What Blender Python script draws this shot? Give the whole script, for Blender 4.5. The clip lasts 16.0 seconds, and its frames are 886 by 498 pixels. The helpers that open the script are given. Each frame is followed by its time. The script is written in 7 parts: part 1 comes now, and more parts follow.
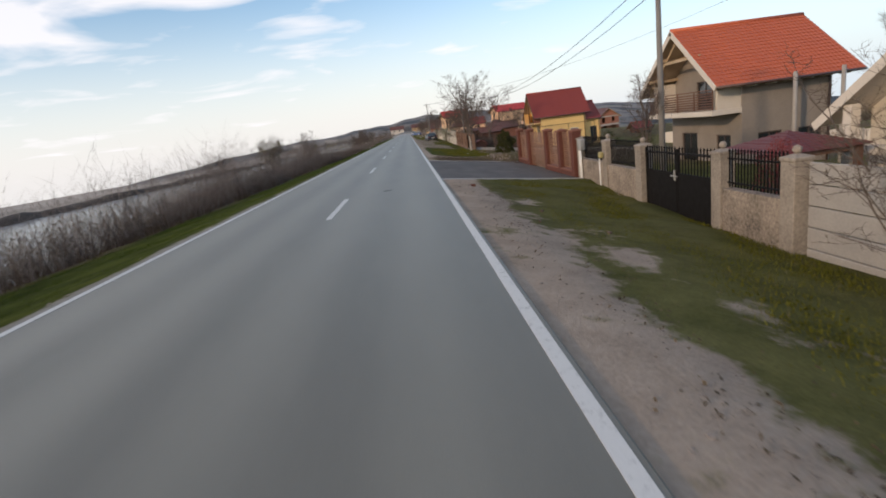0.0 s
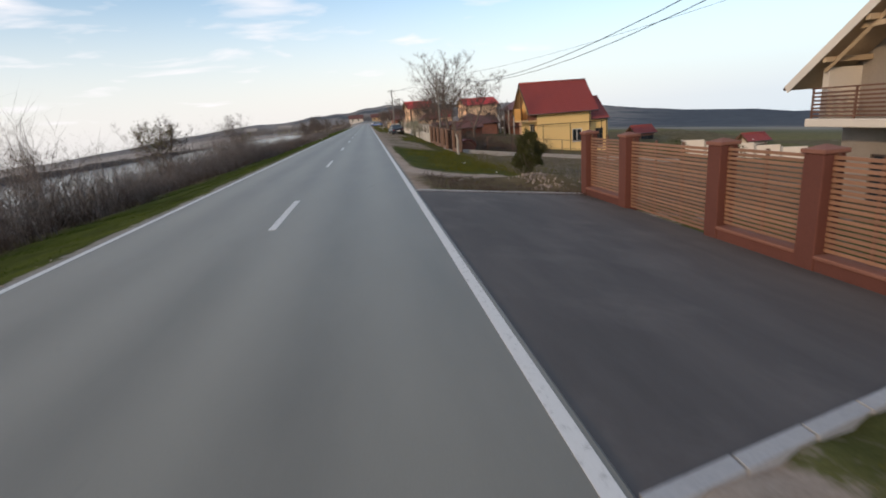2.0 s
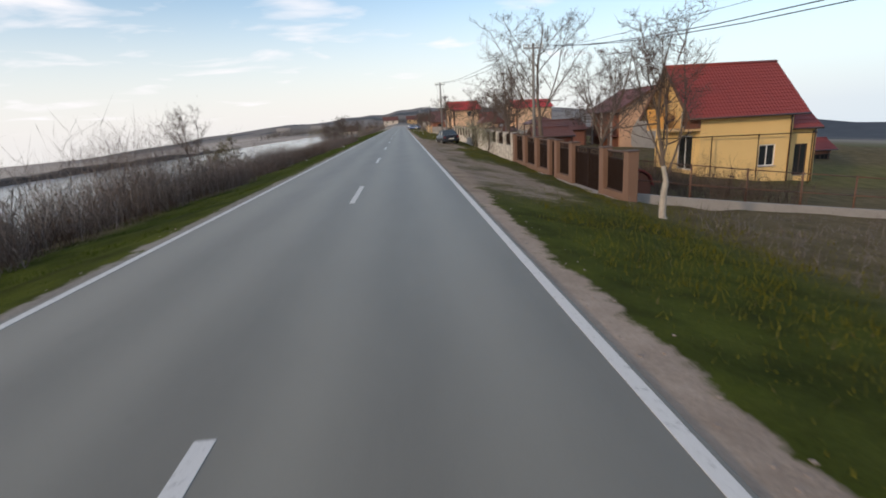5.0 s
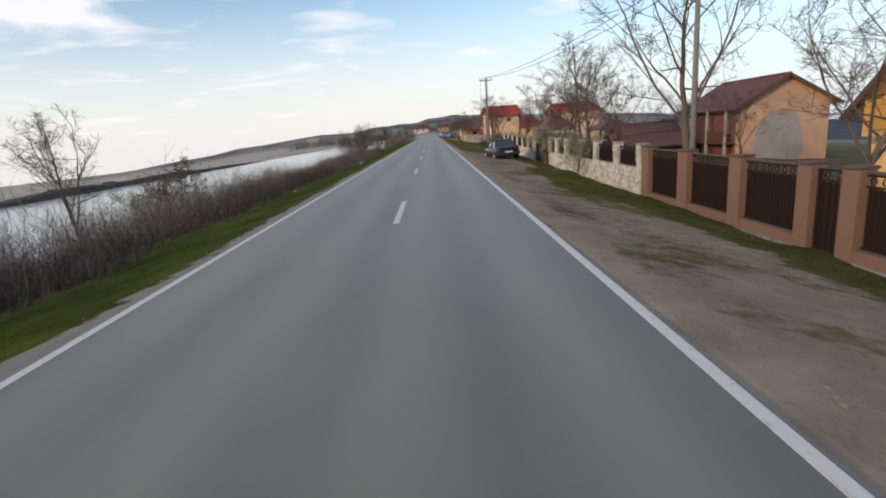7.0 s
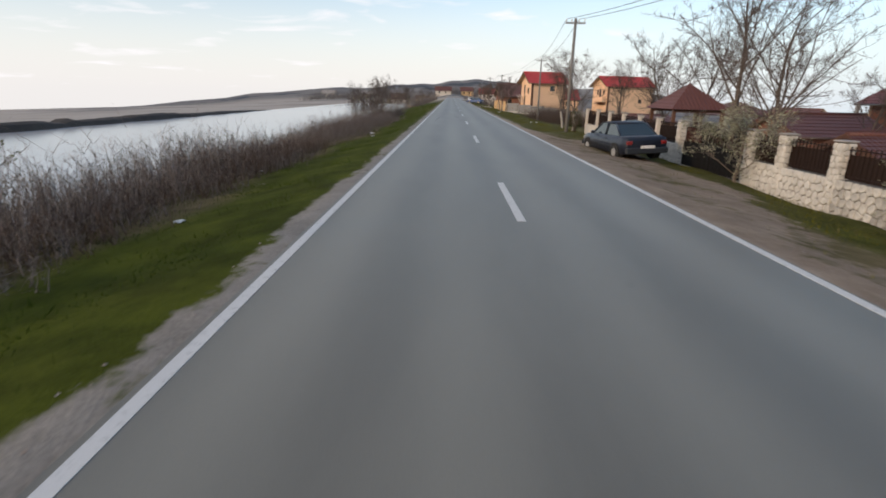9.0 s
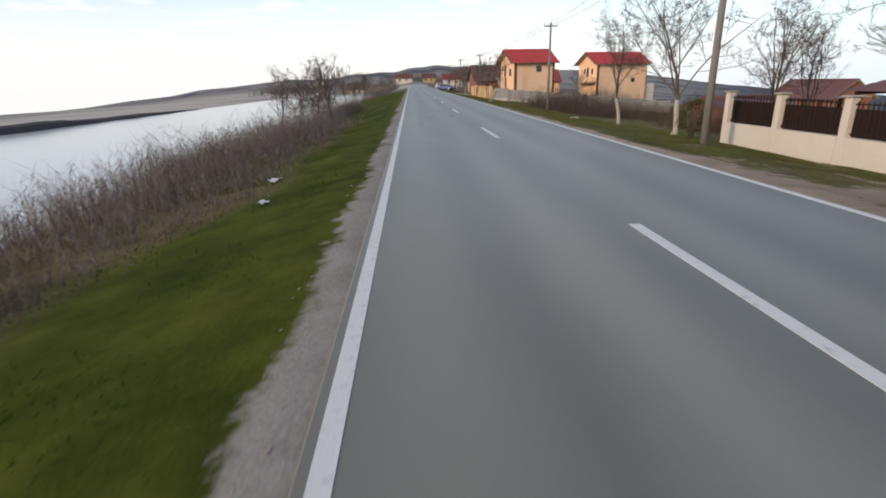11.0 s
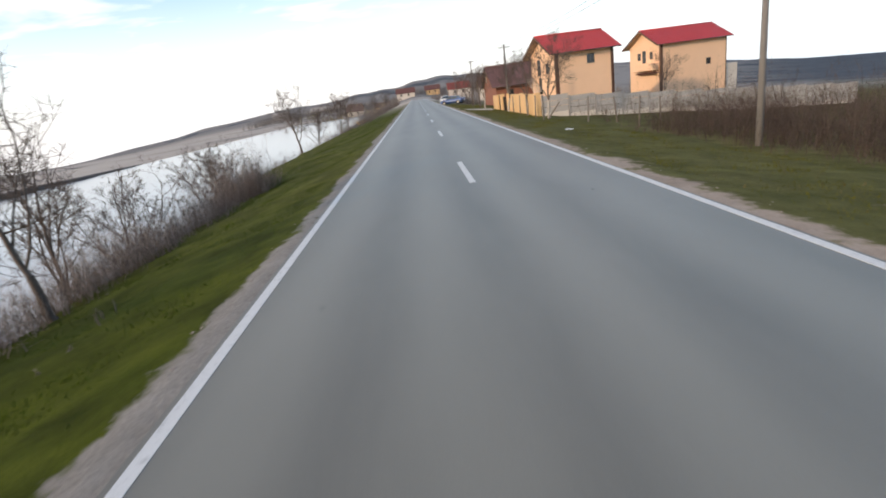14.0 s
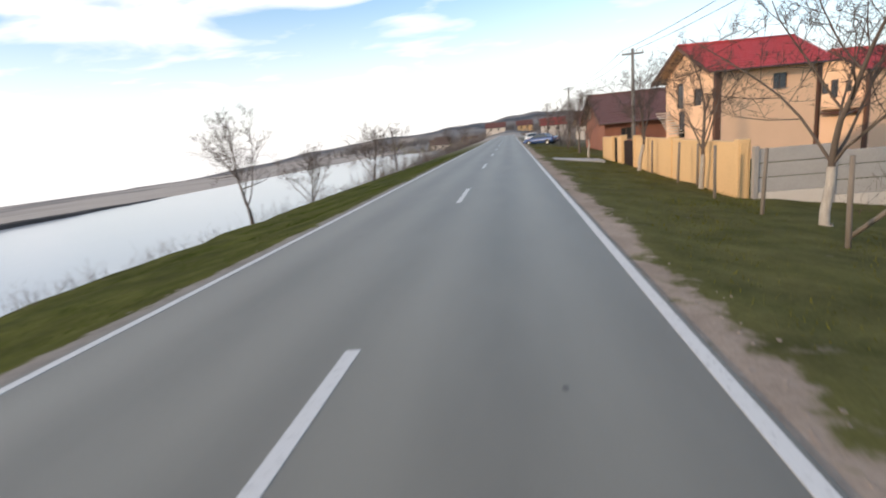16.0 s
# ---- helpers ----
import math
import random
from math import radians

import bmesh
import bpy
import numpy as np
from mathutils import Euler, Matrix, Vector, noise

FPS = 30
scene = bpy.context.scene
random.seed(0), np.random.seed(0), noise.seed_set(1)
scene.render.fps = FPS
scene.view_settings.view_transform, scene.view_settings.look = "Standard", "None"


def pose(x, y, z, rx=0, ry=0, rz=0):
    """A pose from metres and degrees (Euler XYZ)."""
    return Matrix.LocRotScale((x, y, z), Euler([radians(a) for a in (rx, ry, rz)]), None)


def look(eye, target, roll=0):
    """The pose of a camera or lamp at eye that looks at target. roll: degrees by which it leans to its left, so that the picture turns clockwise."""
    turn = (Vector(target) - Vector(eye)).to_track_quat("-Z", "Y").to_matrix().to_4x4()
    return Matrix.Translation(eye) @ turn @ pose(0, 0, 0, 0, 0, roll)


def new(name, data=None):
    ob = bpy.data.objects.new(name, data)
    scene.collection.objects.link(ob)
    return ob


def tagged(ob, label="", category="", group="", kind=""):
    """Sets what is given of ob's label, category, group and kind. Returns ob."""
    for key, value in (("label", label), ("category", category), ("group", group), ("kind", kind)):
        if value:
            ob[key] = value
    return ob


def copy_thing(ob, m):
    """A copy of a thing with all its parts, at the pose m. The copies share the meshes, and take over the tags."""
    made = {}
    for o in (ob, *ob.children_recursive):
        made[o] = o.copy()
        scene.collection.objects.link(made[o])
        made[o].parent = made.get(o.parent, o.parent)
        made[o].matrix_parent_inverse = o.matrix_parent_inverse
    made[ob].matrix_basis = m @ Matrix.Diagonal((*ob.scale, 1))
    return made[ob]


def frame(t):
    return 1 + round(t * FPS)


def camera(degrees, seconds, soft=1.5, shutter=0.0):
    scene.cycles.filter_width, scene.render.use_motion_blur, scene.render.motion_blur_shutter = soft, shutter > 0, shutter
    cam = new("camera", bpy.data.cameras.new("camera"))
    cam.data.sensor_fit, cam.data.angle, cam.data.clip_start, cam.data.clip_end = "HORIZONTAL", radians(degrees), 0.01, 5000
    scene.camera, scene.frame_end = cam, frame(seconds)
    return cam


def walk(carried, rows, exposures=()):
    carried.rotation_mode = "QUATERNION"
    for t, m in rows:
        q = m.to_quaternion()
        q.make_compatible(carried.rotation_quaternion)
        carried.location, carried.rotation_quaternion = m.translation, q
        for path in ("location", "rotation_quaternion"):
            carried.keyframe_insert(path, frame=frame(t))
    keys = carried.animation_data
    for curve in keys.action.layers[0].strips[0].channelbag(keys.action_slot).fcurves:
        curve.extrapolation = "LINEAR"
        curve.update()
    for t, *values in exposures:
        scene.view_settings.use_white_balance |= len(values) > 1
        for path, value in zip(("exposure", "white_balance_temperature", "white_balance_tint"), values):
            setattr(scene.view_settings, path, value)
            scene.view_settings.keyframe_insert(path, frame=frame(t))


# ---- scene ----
cam = camera(82.07, 16.0, 1.8, 0.15)
ROWS = [
    (0.0, look((2.000, -1.028, 1.639), (2.710, 18.416, -2.989), -7.72)),
    (0.5, look((1.950, 3.008, 1.715), (4.448, 22.231, -3.209), -7.18)),
    (1.0, look((1.919, 6.696, 1.751), (4.453, 25.894, -3.250), -6.47)),
    (1.5, look((1.879, 10.264, 1.774), (3.832, 29.548, -3.156), -5.06)),
    (2.0, look((1.879, 13.927, 1.741), (4.279, 33.124, -3.330), -4.48)),
    (2.5, look((1.741, 17.946, 1.726), (4.127, 37.231, -3.006), -1.68)),
    (3.0, look((1.608, 21.659, 1.776), (3.885, 40.895, -3.203), -2.02)),
    (3.5, look((1.576, 25.255, 1.753), (3.979, 44.483, -3.200), -3.90)),
    (4.0, look((1.468, 28.919, 1.758), (2.935, 48.261, -3.114), -2.87)),
    (4.2, look((1.436, 30.464, 1.763), (2.883, 49.802, -3.131), -2.86)),
    (6.3, look((1.009, 46.335, 1.880), (1.319, 65.803, -2.688), -3.89)),
    (6.5, look((0.937, 47.706, 1.856), (0.672, 67.202, -2.600), -2.75)),
    (7.0, look((0.896, 51.368, 1.841), (0.998, 70.849, -2.685), -4.33)),
    (7.5, look((0.606, 55.420, 1.867), (0.267, 74.886, -2.711), -1.55)),
    (8.0, look((0.126, 59.241, 1.959), (-0.730, 78.534, -3.244), -0.31)),
    (8.5, look((-0.441, 63.402, 1.902), (-1.676, 82.584, -3.621), -2.55)),
    (9.0, look((-1.102, 67.539, 1.795), (-1.275, 86.673, -4.024), 1.18)),
    (9.5, look((-1.531, 72.310, 1.677), (-2.016, 91.378, -4.336), -0.18)),
    (9.7, look((-1.712, 74.049, 1.666), (-2.115, 93.327, -3.647), -0.08)),
    (11.8, look((-2.605, 93.796, 1.566), (-0.655, 112.527, -5.169), -3.33)),
    (12.0, look((-2.517, 95.816, 1.578), (-1.150, 114.803, -4.556), -6.34)),
    (12.5, look((-2.300, 100.862, 1.619), (0.158, 119.411, -5.445), -4.18)),
    (13.0, look((-1.950, 105.673, 1.672), (0.537, 124.257, -5.289), -5.24)),
    (13.5, look((-1.543, 111.396, 1.710), (0.674, 130.516, -3.723), -7.45)),
    (14.0, look((-0.944, 116.115, 1.901), (-0.722, 135.239, -3.949), -7.98)),
    (14.5, look((-0.263, 121.925, 1.946), (1.139, 140.594, -5.090), -8.99)),
    (15.0, look((0.476, 127.904, 1.836), (1.556, 146.941, -4.201), -8.39)),
    (15.5, look((0.875, 132.885, 1.981), (-5.272, 151.010, -3.823), -10.57)),
    (16.0, look((1.483, 139.200, 1.752), (-1.406, 158.523, -2.524), -5.51)),
]
walk(cam, ROWS, [(0.0, 0.35), (9.0, 0.34), (9.7, 0.45), (12.0, 0.57), (14.0, 0.78), (16.0, 0.71)])

# ---- world, sun, exposure ----
SUN_AZ = radians(232)      # compass angle of the sun, clockwise from +y
SUN_EL = radians(17)
world = bpy.data.worlds.new("sky")
scene.world = world
world.use_nodes = True
wt = world.node_tree
wt.nodes.clear()


def wnode(kind, **kw):
    n = wt.nodes.new(kind)
    for k, v in kw.items():
        n.inputs[k].default_value = v
    return n


sky = wt.nodes.new("ShaderNodeTexSky")
sky.sky_type = "NISHITA"
sky.sun_disc = False
sky.sun_elevation = SUN_EL
sky.sun_rotation = SUN_AZ
sky.air_density = 1.0
sky.dust_density = 0.6
sky.ozone_density = 1.6
tc = wt.nodes.new("ShaderNodeTexCoord")
sep = wt.nodes.new("ShaderNodeSeparateXYZ")
wt.links.new(tc.outputs["Generated"], sep.inputs[0])


def wmath(op, a, b=0.0, clamp=False):
    n = wt.nodes.new("ShaderNodeMath")
    n.operation, n.use_clamp = op, clamp
    for i, v in enumerate((a, b)):
        if isinstance(v, (int, float)):
            n.inputs[i].default_value = v
        else:
            wt.links.new(v, n.inputs[i])
    return n.outputs[0]


# cloud sheet: the view direction cast on a flat layer, so the clouds flatten towards the horizon
zc = wmath("ADD", wmath("MAXIMUM", sep.outputs["Z"], 0.0), 0.10)
comb = wt.nodes.new("ShaderNodeCombineXYZ")
wt.links.new(wmath("DIVIDE", sep.outputs["X"], zc), comb.inputs["X"])
wt.links.new(wmath("DIVIDE", sep.outputs["Y"], zc), comb.inputs["Y"])
mp = wt.nodes.new("ShaderNodeMapping")
mp.inputs["Location"].default_value = (1.3, 0.9, 0.0)
mp.inputs["Rotation"].default_value = (0.0, 0.0, 0.5)
mp.inputs["Scale"].default_value = (0.8, 0.95, 1.0)
wt.links.new(comb.outputs[0], mp.inputs[0])
nz = wnode("ShaderNodeTexNoise", Scale=1.5, Detail=5.0, Roughness=0.5, Distortion=0.4)
wt.links.new(mp.outputs[0], nz.inputs["Vector"])
# more cover to the west, over the river, and higher up
cover = wmath("ADD", nz.outputs["Fac"], wmath("MULTIPLY", sep.outputs["X"], -0.12))
cover = wmath("ADD", cover, wmath("MINIMUM", wmath("MULTIPLY", wmath("SUBTRACT", sep.outputs["Z"], 0.2), 0.75), 0.05))
cr = wt.nodes.new("ShaderNodeValToRGB")
cr.color_ramp.elements[0].position, cr.color_ramp.elements[1].position = 0.52, 0.66
wt.links.new(cover, cr.inputs[0])
# a pale haze that thickens towards the horizon
hz = wt.nodes.new("ShaderNodeMapRange")
hz.inputs["From Min"].default_value, hz.inputs["From Max"].default_value = 0.0, 0.27
hz.inputs["To Min"].default_value, hz.inputs["To Max"].default_value = 1.0, 0.0
hz.interpolation_type = "SMOOTHSTEP"
wt.links.new(sep.outputs["Z"], hz.inputs["Value"])
grey = wt.nodes.new("ShaderNodeHueSaturation")
grey.inputs["Saturation"].default_value = 1.02
grey.inputs["Value"].default_value = 0.156
wt.links.new(sky.outputs[0], grey.inputs["Color"])
mixh = wt.nodes.new("ShaderNodeMix")
mixh.data_type = "RGBA"
wt.links.new(grey.outputs[0], mixh.inputs["A"])
wt.links.new(wmath("MULTIPLY", hz.outputs[0], 0.9), mixh.inputs["Factor"])
# whiter over the river, pale blue over the land
tint = wt.nodes.new("ShaderNodeMix")
tint.data_type = "RGBA"
tint.inputs["A"].default_value = (0.735, 0.712, 0.715, 1)
tint.inputs["B"].default_value = (0.58, 0.655, 0.74, 1)
wt.links.new(wmath("MULTIPLY", wmath("SUBTRACT", sep.outputs["X"], 0.05), 1.5, True), tint.inputs["Factor"])
wt.links.new(tint.outputs["Result"], mixh.inputs["B"])
mixc = wt.nodes.new("ShaderNodeMix")
mixc.data_type = "RGBA"
mixc.inputs["B"].default_value = (0.84, 0.81, 0.83, 1)
wt.links.new(wmath("MULTIPLY", cr.outputs[0], 0.85), mixc.inputs["Factor"])
wt.links.new(mixh.outputs["Result"], mixc.inputs["A"])
bg = wt.nodes.new("ShaderNodeBackground")
bg.inputs["Strength"].default_value = 1.0
wt.links.new(mixc.outputs["Result"], bg.inputs["Color"])
wo = wt.nodes.new("ShaderNodeOutputWorld")
wt.links.new(bg.outputs[0], wo.inputs["Surface"])

sun_dir = Vector((math.sin(SUN_AZ) * math.cos(SUN_EL), math.cos(SUN_AZ) * math.cos(SUN_EL), math.sin(SUN_EL)))
sun = new("sun", bpy.data.lights.new("sun", "SUN"))
sun.data.energy = 1.6
sun.data.angle = radians(2.5)
sun.data.color = (1.0, 0.72, 0.46)
sun.matrix_world = look(sun_dir * 50, (0, 0, 0))


# ---- materials ----
def material(name):
    m = bpy.data.materials.new(name)
    m.use_nodes = True
    return m, m.node_tree, m.node_tree.nodes["Principled BSDF"]


def coords(nt, kind="Object"):
    return nt.nodes.new("ShaderNodeTexCoord").outputs[kind]


def noise_tex(nt, vec, scale, detail=5.0, rough=0.6, stretch=None):
    if stretch:
        mpn = nt.nodes.new("ShaderNodeMapping")
        mpn.inputs["Scale"].default_value = stretch
        nt.links.new(vec, mpn.inputs[0])
        vec = mpn.outputs[0]
    n = nt.nodes.new("ShaderNodeTexNoise")
    n.inputs["Scale"].default_value, n.inputs["Detail"].default_value, n.inputs["Roughness"].default_value = scale, detail, rough
    nt.links.new(vec, n.inputs["Vector"])
    return n.outputs["Fac"]


def ramp(nt, fac, stops):
    r = nt.nodes.new("ShaderNodeValToRGB")
    while len(r.color_ramp.elements) < len(stops):
        r.color_ramp.elements.new(0.5)
    for e, (p, c) in zip(r.color_ramp.elements, stops):
        e.position = p
        e.color = (*c, 1) if len(c) == 3 else c
    nt.links.new(fac, r.inputs[0])
    return r.outputs["Color"]


def mixed(nt, fac, a, b, mode="MIX"):
    m = nt.nodes.new("ShaderNodeMix")
    m.data_type, m.blend_type = "RGBA", mode
    if hasattr(fac, "is_linked"):
        nt.links.new(fac, m.inputs["Factor"])
    else:
        m.inputs["Factor"].default_value = fac
    for key, v in (("A", a), ("B", b)):
        if hasattr(v, "is_linked"):
            nt.links.new(v, m.inputs[key])
        else:
            m.inputs[key].default_value = (*v, 1)
    return m.outputs["Result"]


def maths(nt, op, a, b=0.0, clamp=False):
    m = nt.nodes.new("ShaderNodeMath")
    m.operation, m.use_clamp = op, clamp
    for i, v in enumerate((a, b)):
        if hasattr(v, "is_linked"):
            nt.links.new(v, m.inputs[i])
        else:
            m.inputs[i].default_value = v
    return m.outputs[0]


def bump(nt, bsdf, height, strength=0.3, dist=0.02):
    b = nt.nodes.new("ShaderNodeBump")
    b.inputs["Strength"].default_value, b.inputs["Distance"].default_value = strength, dist
    nt.links.new(height, b.inputs["Height"])
    nt.links.new(b.outputs[0], bsdf.inputs["Normal"])


def tone(c, k):
    return tuple(min(1.0, v * k) for v in c)


def surf(name, col, vary=0.25, grain=18.0, stain=1.2, rough=0.8, relief=0.25, metal=0.0, per_object=0.0, stretch=None, dirt=None):
    """A plain weathered surface: fine grain, larger stains, a little relief."""
    m, nt, b = material(name)
    vec = coords(nt)
    fine = noise_tex(nt, vec, grain, 6.0, 0.65, stretch)
    big = noise_tex(nt, vec, stain, 4.0, 0.6)
    c1 = ramp(nt, fine, [(0.25, tone(col, 1 - vary)), (0.75, tone(col, 1 + vary))])
    c2 = ramp(nt, big, [(0.35, dirt or tone(col, 1 - vary * 1.2)), (0.62, col)])
    c = mixed(nt, 0.45, c1, c2)
    if per_object:
        inf = nt.nodes.new("ShaderNodeObjectInfo")
        k = ramp(nt, inf.outputs["Random"], [(0.0, (1 - per_object,) * 3), (1.0, (1.0,) * 3)])
        c = mixed(nt, 1.0, c, k, "MULTIPLY")
    nt.links.new(c, b.inputs["Base Color"])
    b.inputs["Roughness"].default_value, b.inputs["Metallic"].default_value = rough, metal
    bump(nt, b, fine, relief, 0.01)
    return m


def asphalt(name, light, dark, track, rough=0.48):
    m, nt, b = material(name)
    vec = coords(nt)
    fine = noise_tex(nt, vec, 95.0, 4.0, 0.75)
    mid = noise_tex(nt, vec, 1.3, 5.0, 0.6, (1.0, 0.22, 1.0))
    big = noise_tex(nt, vec, 0.22, 3.0, 0.5, (1.0, 0.3, 1.0))
    c = ramp(nt, mid, [(0.3, dark), (0.7, light)])
    c = mixed(nt, 0.35, c, ramp(nt, big, [(0.3, tone(dark, 0.85)), (0.7, tone(light, 1.08))]))
    if track:
        # polished wheel paths, two to a lane, paler than the rest
        sx = nt.nodes.new("ShaderNodeSeparateXYZ")
        nt.links.new(vec, sx.inputs[0])
        w = maths(nt, "SINE", maths(nt, "ADD", maths(nt, "MULTIPLY", sx.outputs["X"], 4.35), -0.6))
        w = maths(nt, "MULTIPLY", maths(nt, "ADD", w, 1.0), 0.5)
        w = maths(nt, "MULTIPLY", w, noise_tex(nt, vec, 0.5, 3.0, 0.5, (1.0, 0.15, 1.0)))
        c = mixed(nt, maths(nt, "MULTIPLY", w, 1.2, True), c, tone(light, 1.30))
        oil = ramp(nt, noise_tex(nt, vec, 2.2, 2.0, 0.5, (1.0, 0.6, 1.0)), [(0.72, (0, 0, 0)), (0.78, (1, 1, 1))])
        c = mixed(nt, maths(nt, "MULTIPLY", oil, 0.3), c, tone(dark, 0.55))
    else:
        # pale dust blown over the forecourt
        dust = ramp(nt, noise_tex(nt, vec, 0.55, 6.0, 0.65), [(0.50, (0, 0, 0)), (0.72, (1, 1, 1))])
        c = mixed(nt, maths(nt, "MULTIPLY", dust, 0.5), c, (0.17, 0.145, 0.13))
    grit = ramp(nt, fine, [(0.2, (0.75, 0.75, 0.75)), (0.8, (1.2, 1.2, 1.2))])
    c = mixed(nt, 0.7, c, grit, "MULTIPLY")
    nt.links.new(c, b.inputs["Base Color"])
    b.inputs["Roughness"].default_value = rough
    bump(nt, b, fine, 0.3, 0.005)
    return m


M_ROAD = asphalt("worn_asphalt", (0.174, 0.168, 0.140), (0.119, 0.116, 0.097), True)
M_DRIVE = asphalt("dark_asphalt", (0.120, 0.102, 0.091), (0.054, 0.046, 0.042), False, 0.85)


def road_paint():
    m, nt, b = material("road_paint")
    vec = coords(nt)
    worn = ramp(nt, noise_tex(nt, vec, 14.0, 6.0, 0.7), [(0.33, (0.24, 0.24, 0.235)), (0.44, (0.58, 0.58, 0.56))])
    c = mixed(nt, 0.35, worn, ramp(nt, noise_tex(nt, vec, 60.0, 3.0), [(0.3, (0.52, 0.52, 0.51)), (0.7, (0.68, 0.68, 0.66))]))
    nt.links.new(c, b.inputs["Base Color"])
    b.inputs["Roughness"].default_value = 0.7
    return m


def ground_mat():
    """Soil, gravel and grass; the cover layer of the sheet says which of them lies where."""
    m, nt, b = material("verge_ground")
    vec = coords(nt)
    at = nt.nodes.new("ShaderNodeAttribute")
    at.attribute_name = "cover"
    sep3 = nt.nodes.new("ShaderNodeSeparateColor")
    nt.links.new(at.outputs["Color"], sep3.inputs[0])
    grass_w, dry_w, far_w = sep3.outputs["Red"], sep3.outputs["Green"], sep3.outputs["Blue"]
    fine = noise_tex(nt, vec, 26.0, 6.0, 0.7)
    mid = noise_tex(nt, vec, 1.1, 6.0, 0.65)
    patch = noise_tex(nt, vec, 0.45, 5.0, 0.6)
    soil = mixed(nt, 0.5, ramp(nt, fine, [(0.3, (0.265, 0.205, 0.160)), (0.7, (0.51, 0.412, 0.33))]),
                 ramp(nt, mid, [(0.35, (0.28, 0.220, 0.172)), (0.65, (0.52, 0.424, 0.34))]))
    earth = mixed(nt, 0.5, ramp(nt, fine, [(0.3, (0.16, 0.120, 0.086)), (0.7, (0.36, 0.280, 0.206))]),
                  ramp(nt, mid, [(0.35, (0.17, 0.129, 0.092)), (0.65, (0.37, 0.290, 0.215))]))
    soil = mixed(nt, at.outputs["Alpha"], soil, earth)
    # grey crushed-stone shoulder on the river side of the road
    side = nt.nodes.new("ShaderNodeSeparateXYZ")
    nt.links.new(vec, side.inputs[0])
    gravel = mixed(nt, 0.5, ramp(nt, fine, [(0.3, (0.15, 0.138, 0.122)), (0.7, (0.37, 0.345, 0.31))]), ramp(nt, mid, [(0.35, (0.18, 0.165, 0.145)), (0.65, (0.32, 0.297, 0.265))]))
    soil = mixed(nt, maths(nt, "LESS_THAN", side.outputs["X"], -1.0), soil, gravel)
    green = mixed(nt, 0.5, ramp(nt, fine, [(0.25, (0.021, 0.032, 0.004)), (0.75, (0.078, 0.096, 0.012))]),
                  ramp(nt, mid, [(0.35, (0.027, 0.039, 0.005)), (0.65, (0.078, 0.092, 0.014))]))
    straw = mixed(nt, 0.5, ramp(nt, fine, [(0.3, (0.080, 0.074, 0.026)), (0.7, (0.22, 0.20, 0.078))]),
                  ramp(nt, mid, [(0.35, (0.09, 0.083, 0.03)), (0.65, (0.20, 0.182, 0.072))]))
    weeds = mixed(nt, 0.5, ramp(nt, fine, [(0.3, (0.070, 0.055, 0.030)), (0.7, (0.195, 0.152, 0.088))]),
                  ramp(nt, mid, [(0.35, (0.075, 0.060, 0.033)), (0.65, (0.180, 0.140, 0.080))]))
    straw = mixed(nt, at.outputs["Alpha"], straw, weeds)
    green = mixed(nt, 0.8, green, ramp(nt, noise_tex(nt, vec, 0.8, 5.0, 0.65), [(0.36, (0.55, 0.55, 0.6)), (0.62, (1.25, 1.2, 1.1))]), "MULTIPLY")
    veg = mixed(nt, maths(nt, "MULTIPLY", dry_w, maths(nt, "ADD", mid, 0.5), True), green, straw)
    g = maths(nt, "ADD", grass_w, maths(nt, "MULTIPLY", maths(nt, "SUBTRACT", patch, 0.5), 2.6))
    g = maths(nt, "ADD", g, maths(nt, "MULTIPLY", maths(nt, "SUBTRACT", mid, 0.5), 1.6))
    g = maths(nt, "ADD", g, maths(nt, "MULTIPLY", maths(nt, "SUBTRACT", fine, 0.5), 0.8))
    g = maths(nt, "ADD", g, maths(nt, "MULTIPLY", maths(nt, "SUBTRACT", noise_tex(nt, vec, 3.4, 4.0, 0.6), 0.5), 1.5))
    g = ramp(nt, g, [(0.30, (0, 0, 0)), (0.74, (1, 1, 1))])
    near = mixed(nt, g, soil, veg)
    # far fields, pasture and woods, paled and blued by haze painted into their colours
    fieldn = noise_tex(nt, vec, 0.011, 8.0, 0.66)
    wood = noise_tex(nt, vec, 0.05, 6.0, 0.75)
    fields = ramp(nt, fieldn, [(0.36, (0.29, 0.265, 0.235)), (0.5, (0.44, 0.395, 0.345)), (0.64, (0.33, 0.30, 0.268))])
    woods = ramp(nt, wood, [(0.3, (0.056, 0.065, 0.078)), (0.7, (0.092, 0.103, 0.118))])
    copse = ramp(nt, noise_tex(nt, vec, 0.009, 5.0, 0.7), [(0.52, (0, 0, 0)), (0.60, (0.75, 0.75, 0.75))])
    hazed_far = mixed(nt, maths(nt, "ADD", dry_w, maths(nt, "MULTIPLY", copse, 0.7), True), fields, woods)
    c = mixed(nt, far_w, near, hazed_far)
    nt.links.new(c, b.inputs["Base Color"])
    b.inputs["Roughness"].default_value = 1.0
    b.inputs["Specular IOR Level"].default_value = 0.05
    hgt = maths(nt, "ADD", fine, maths(nt, "MULTIPLY", mid, 1.5))
    bump(nt, b, hgt, 0.45, 0.04)
    return m


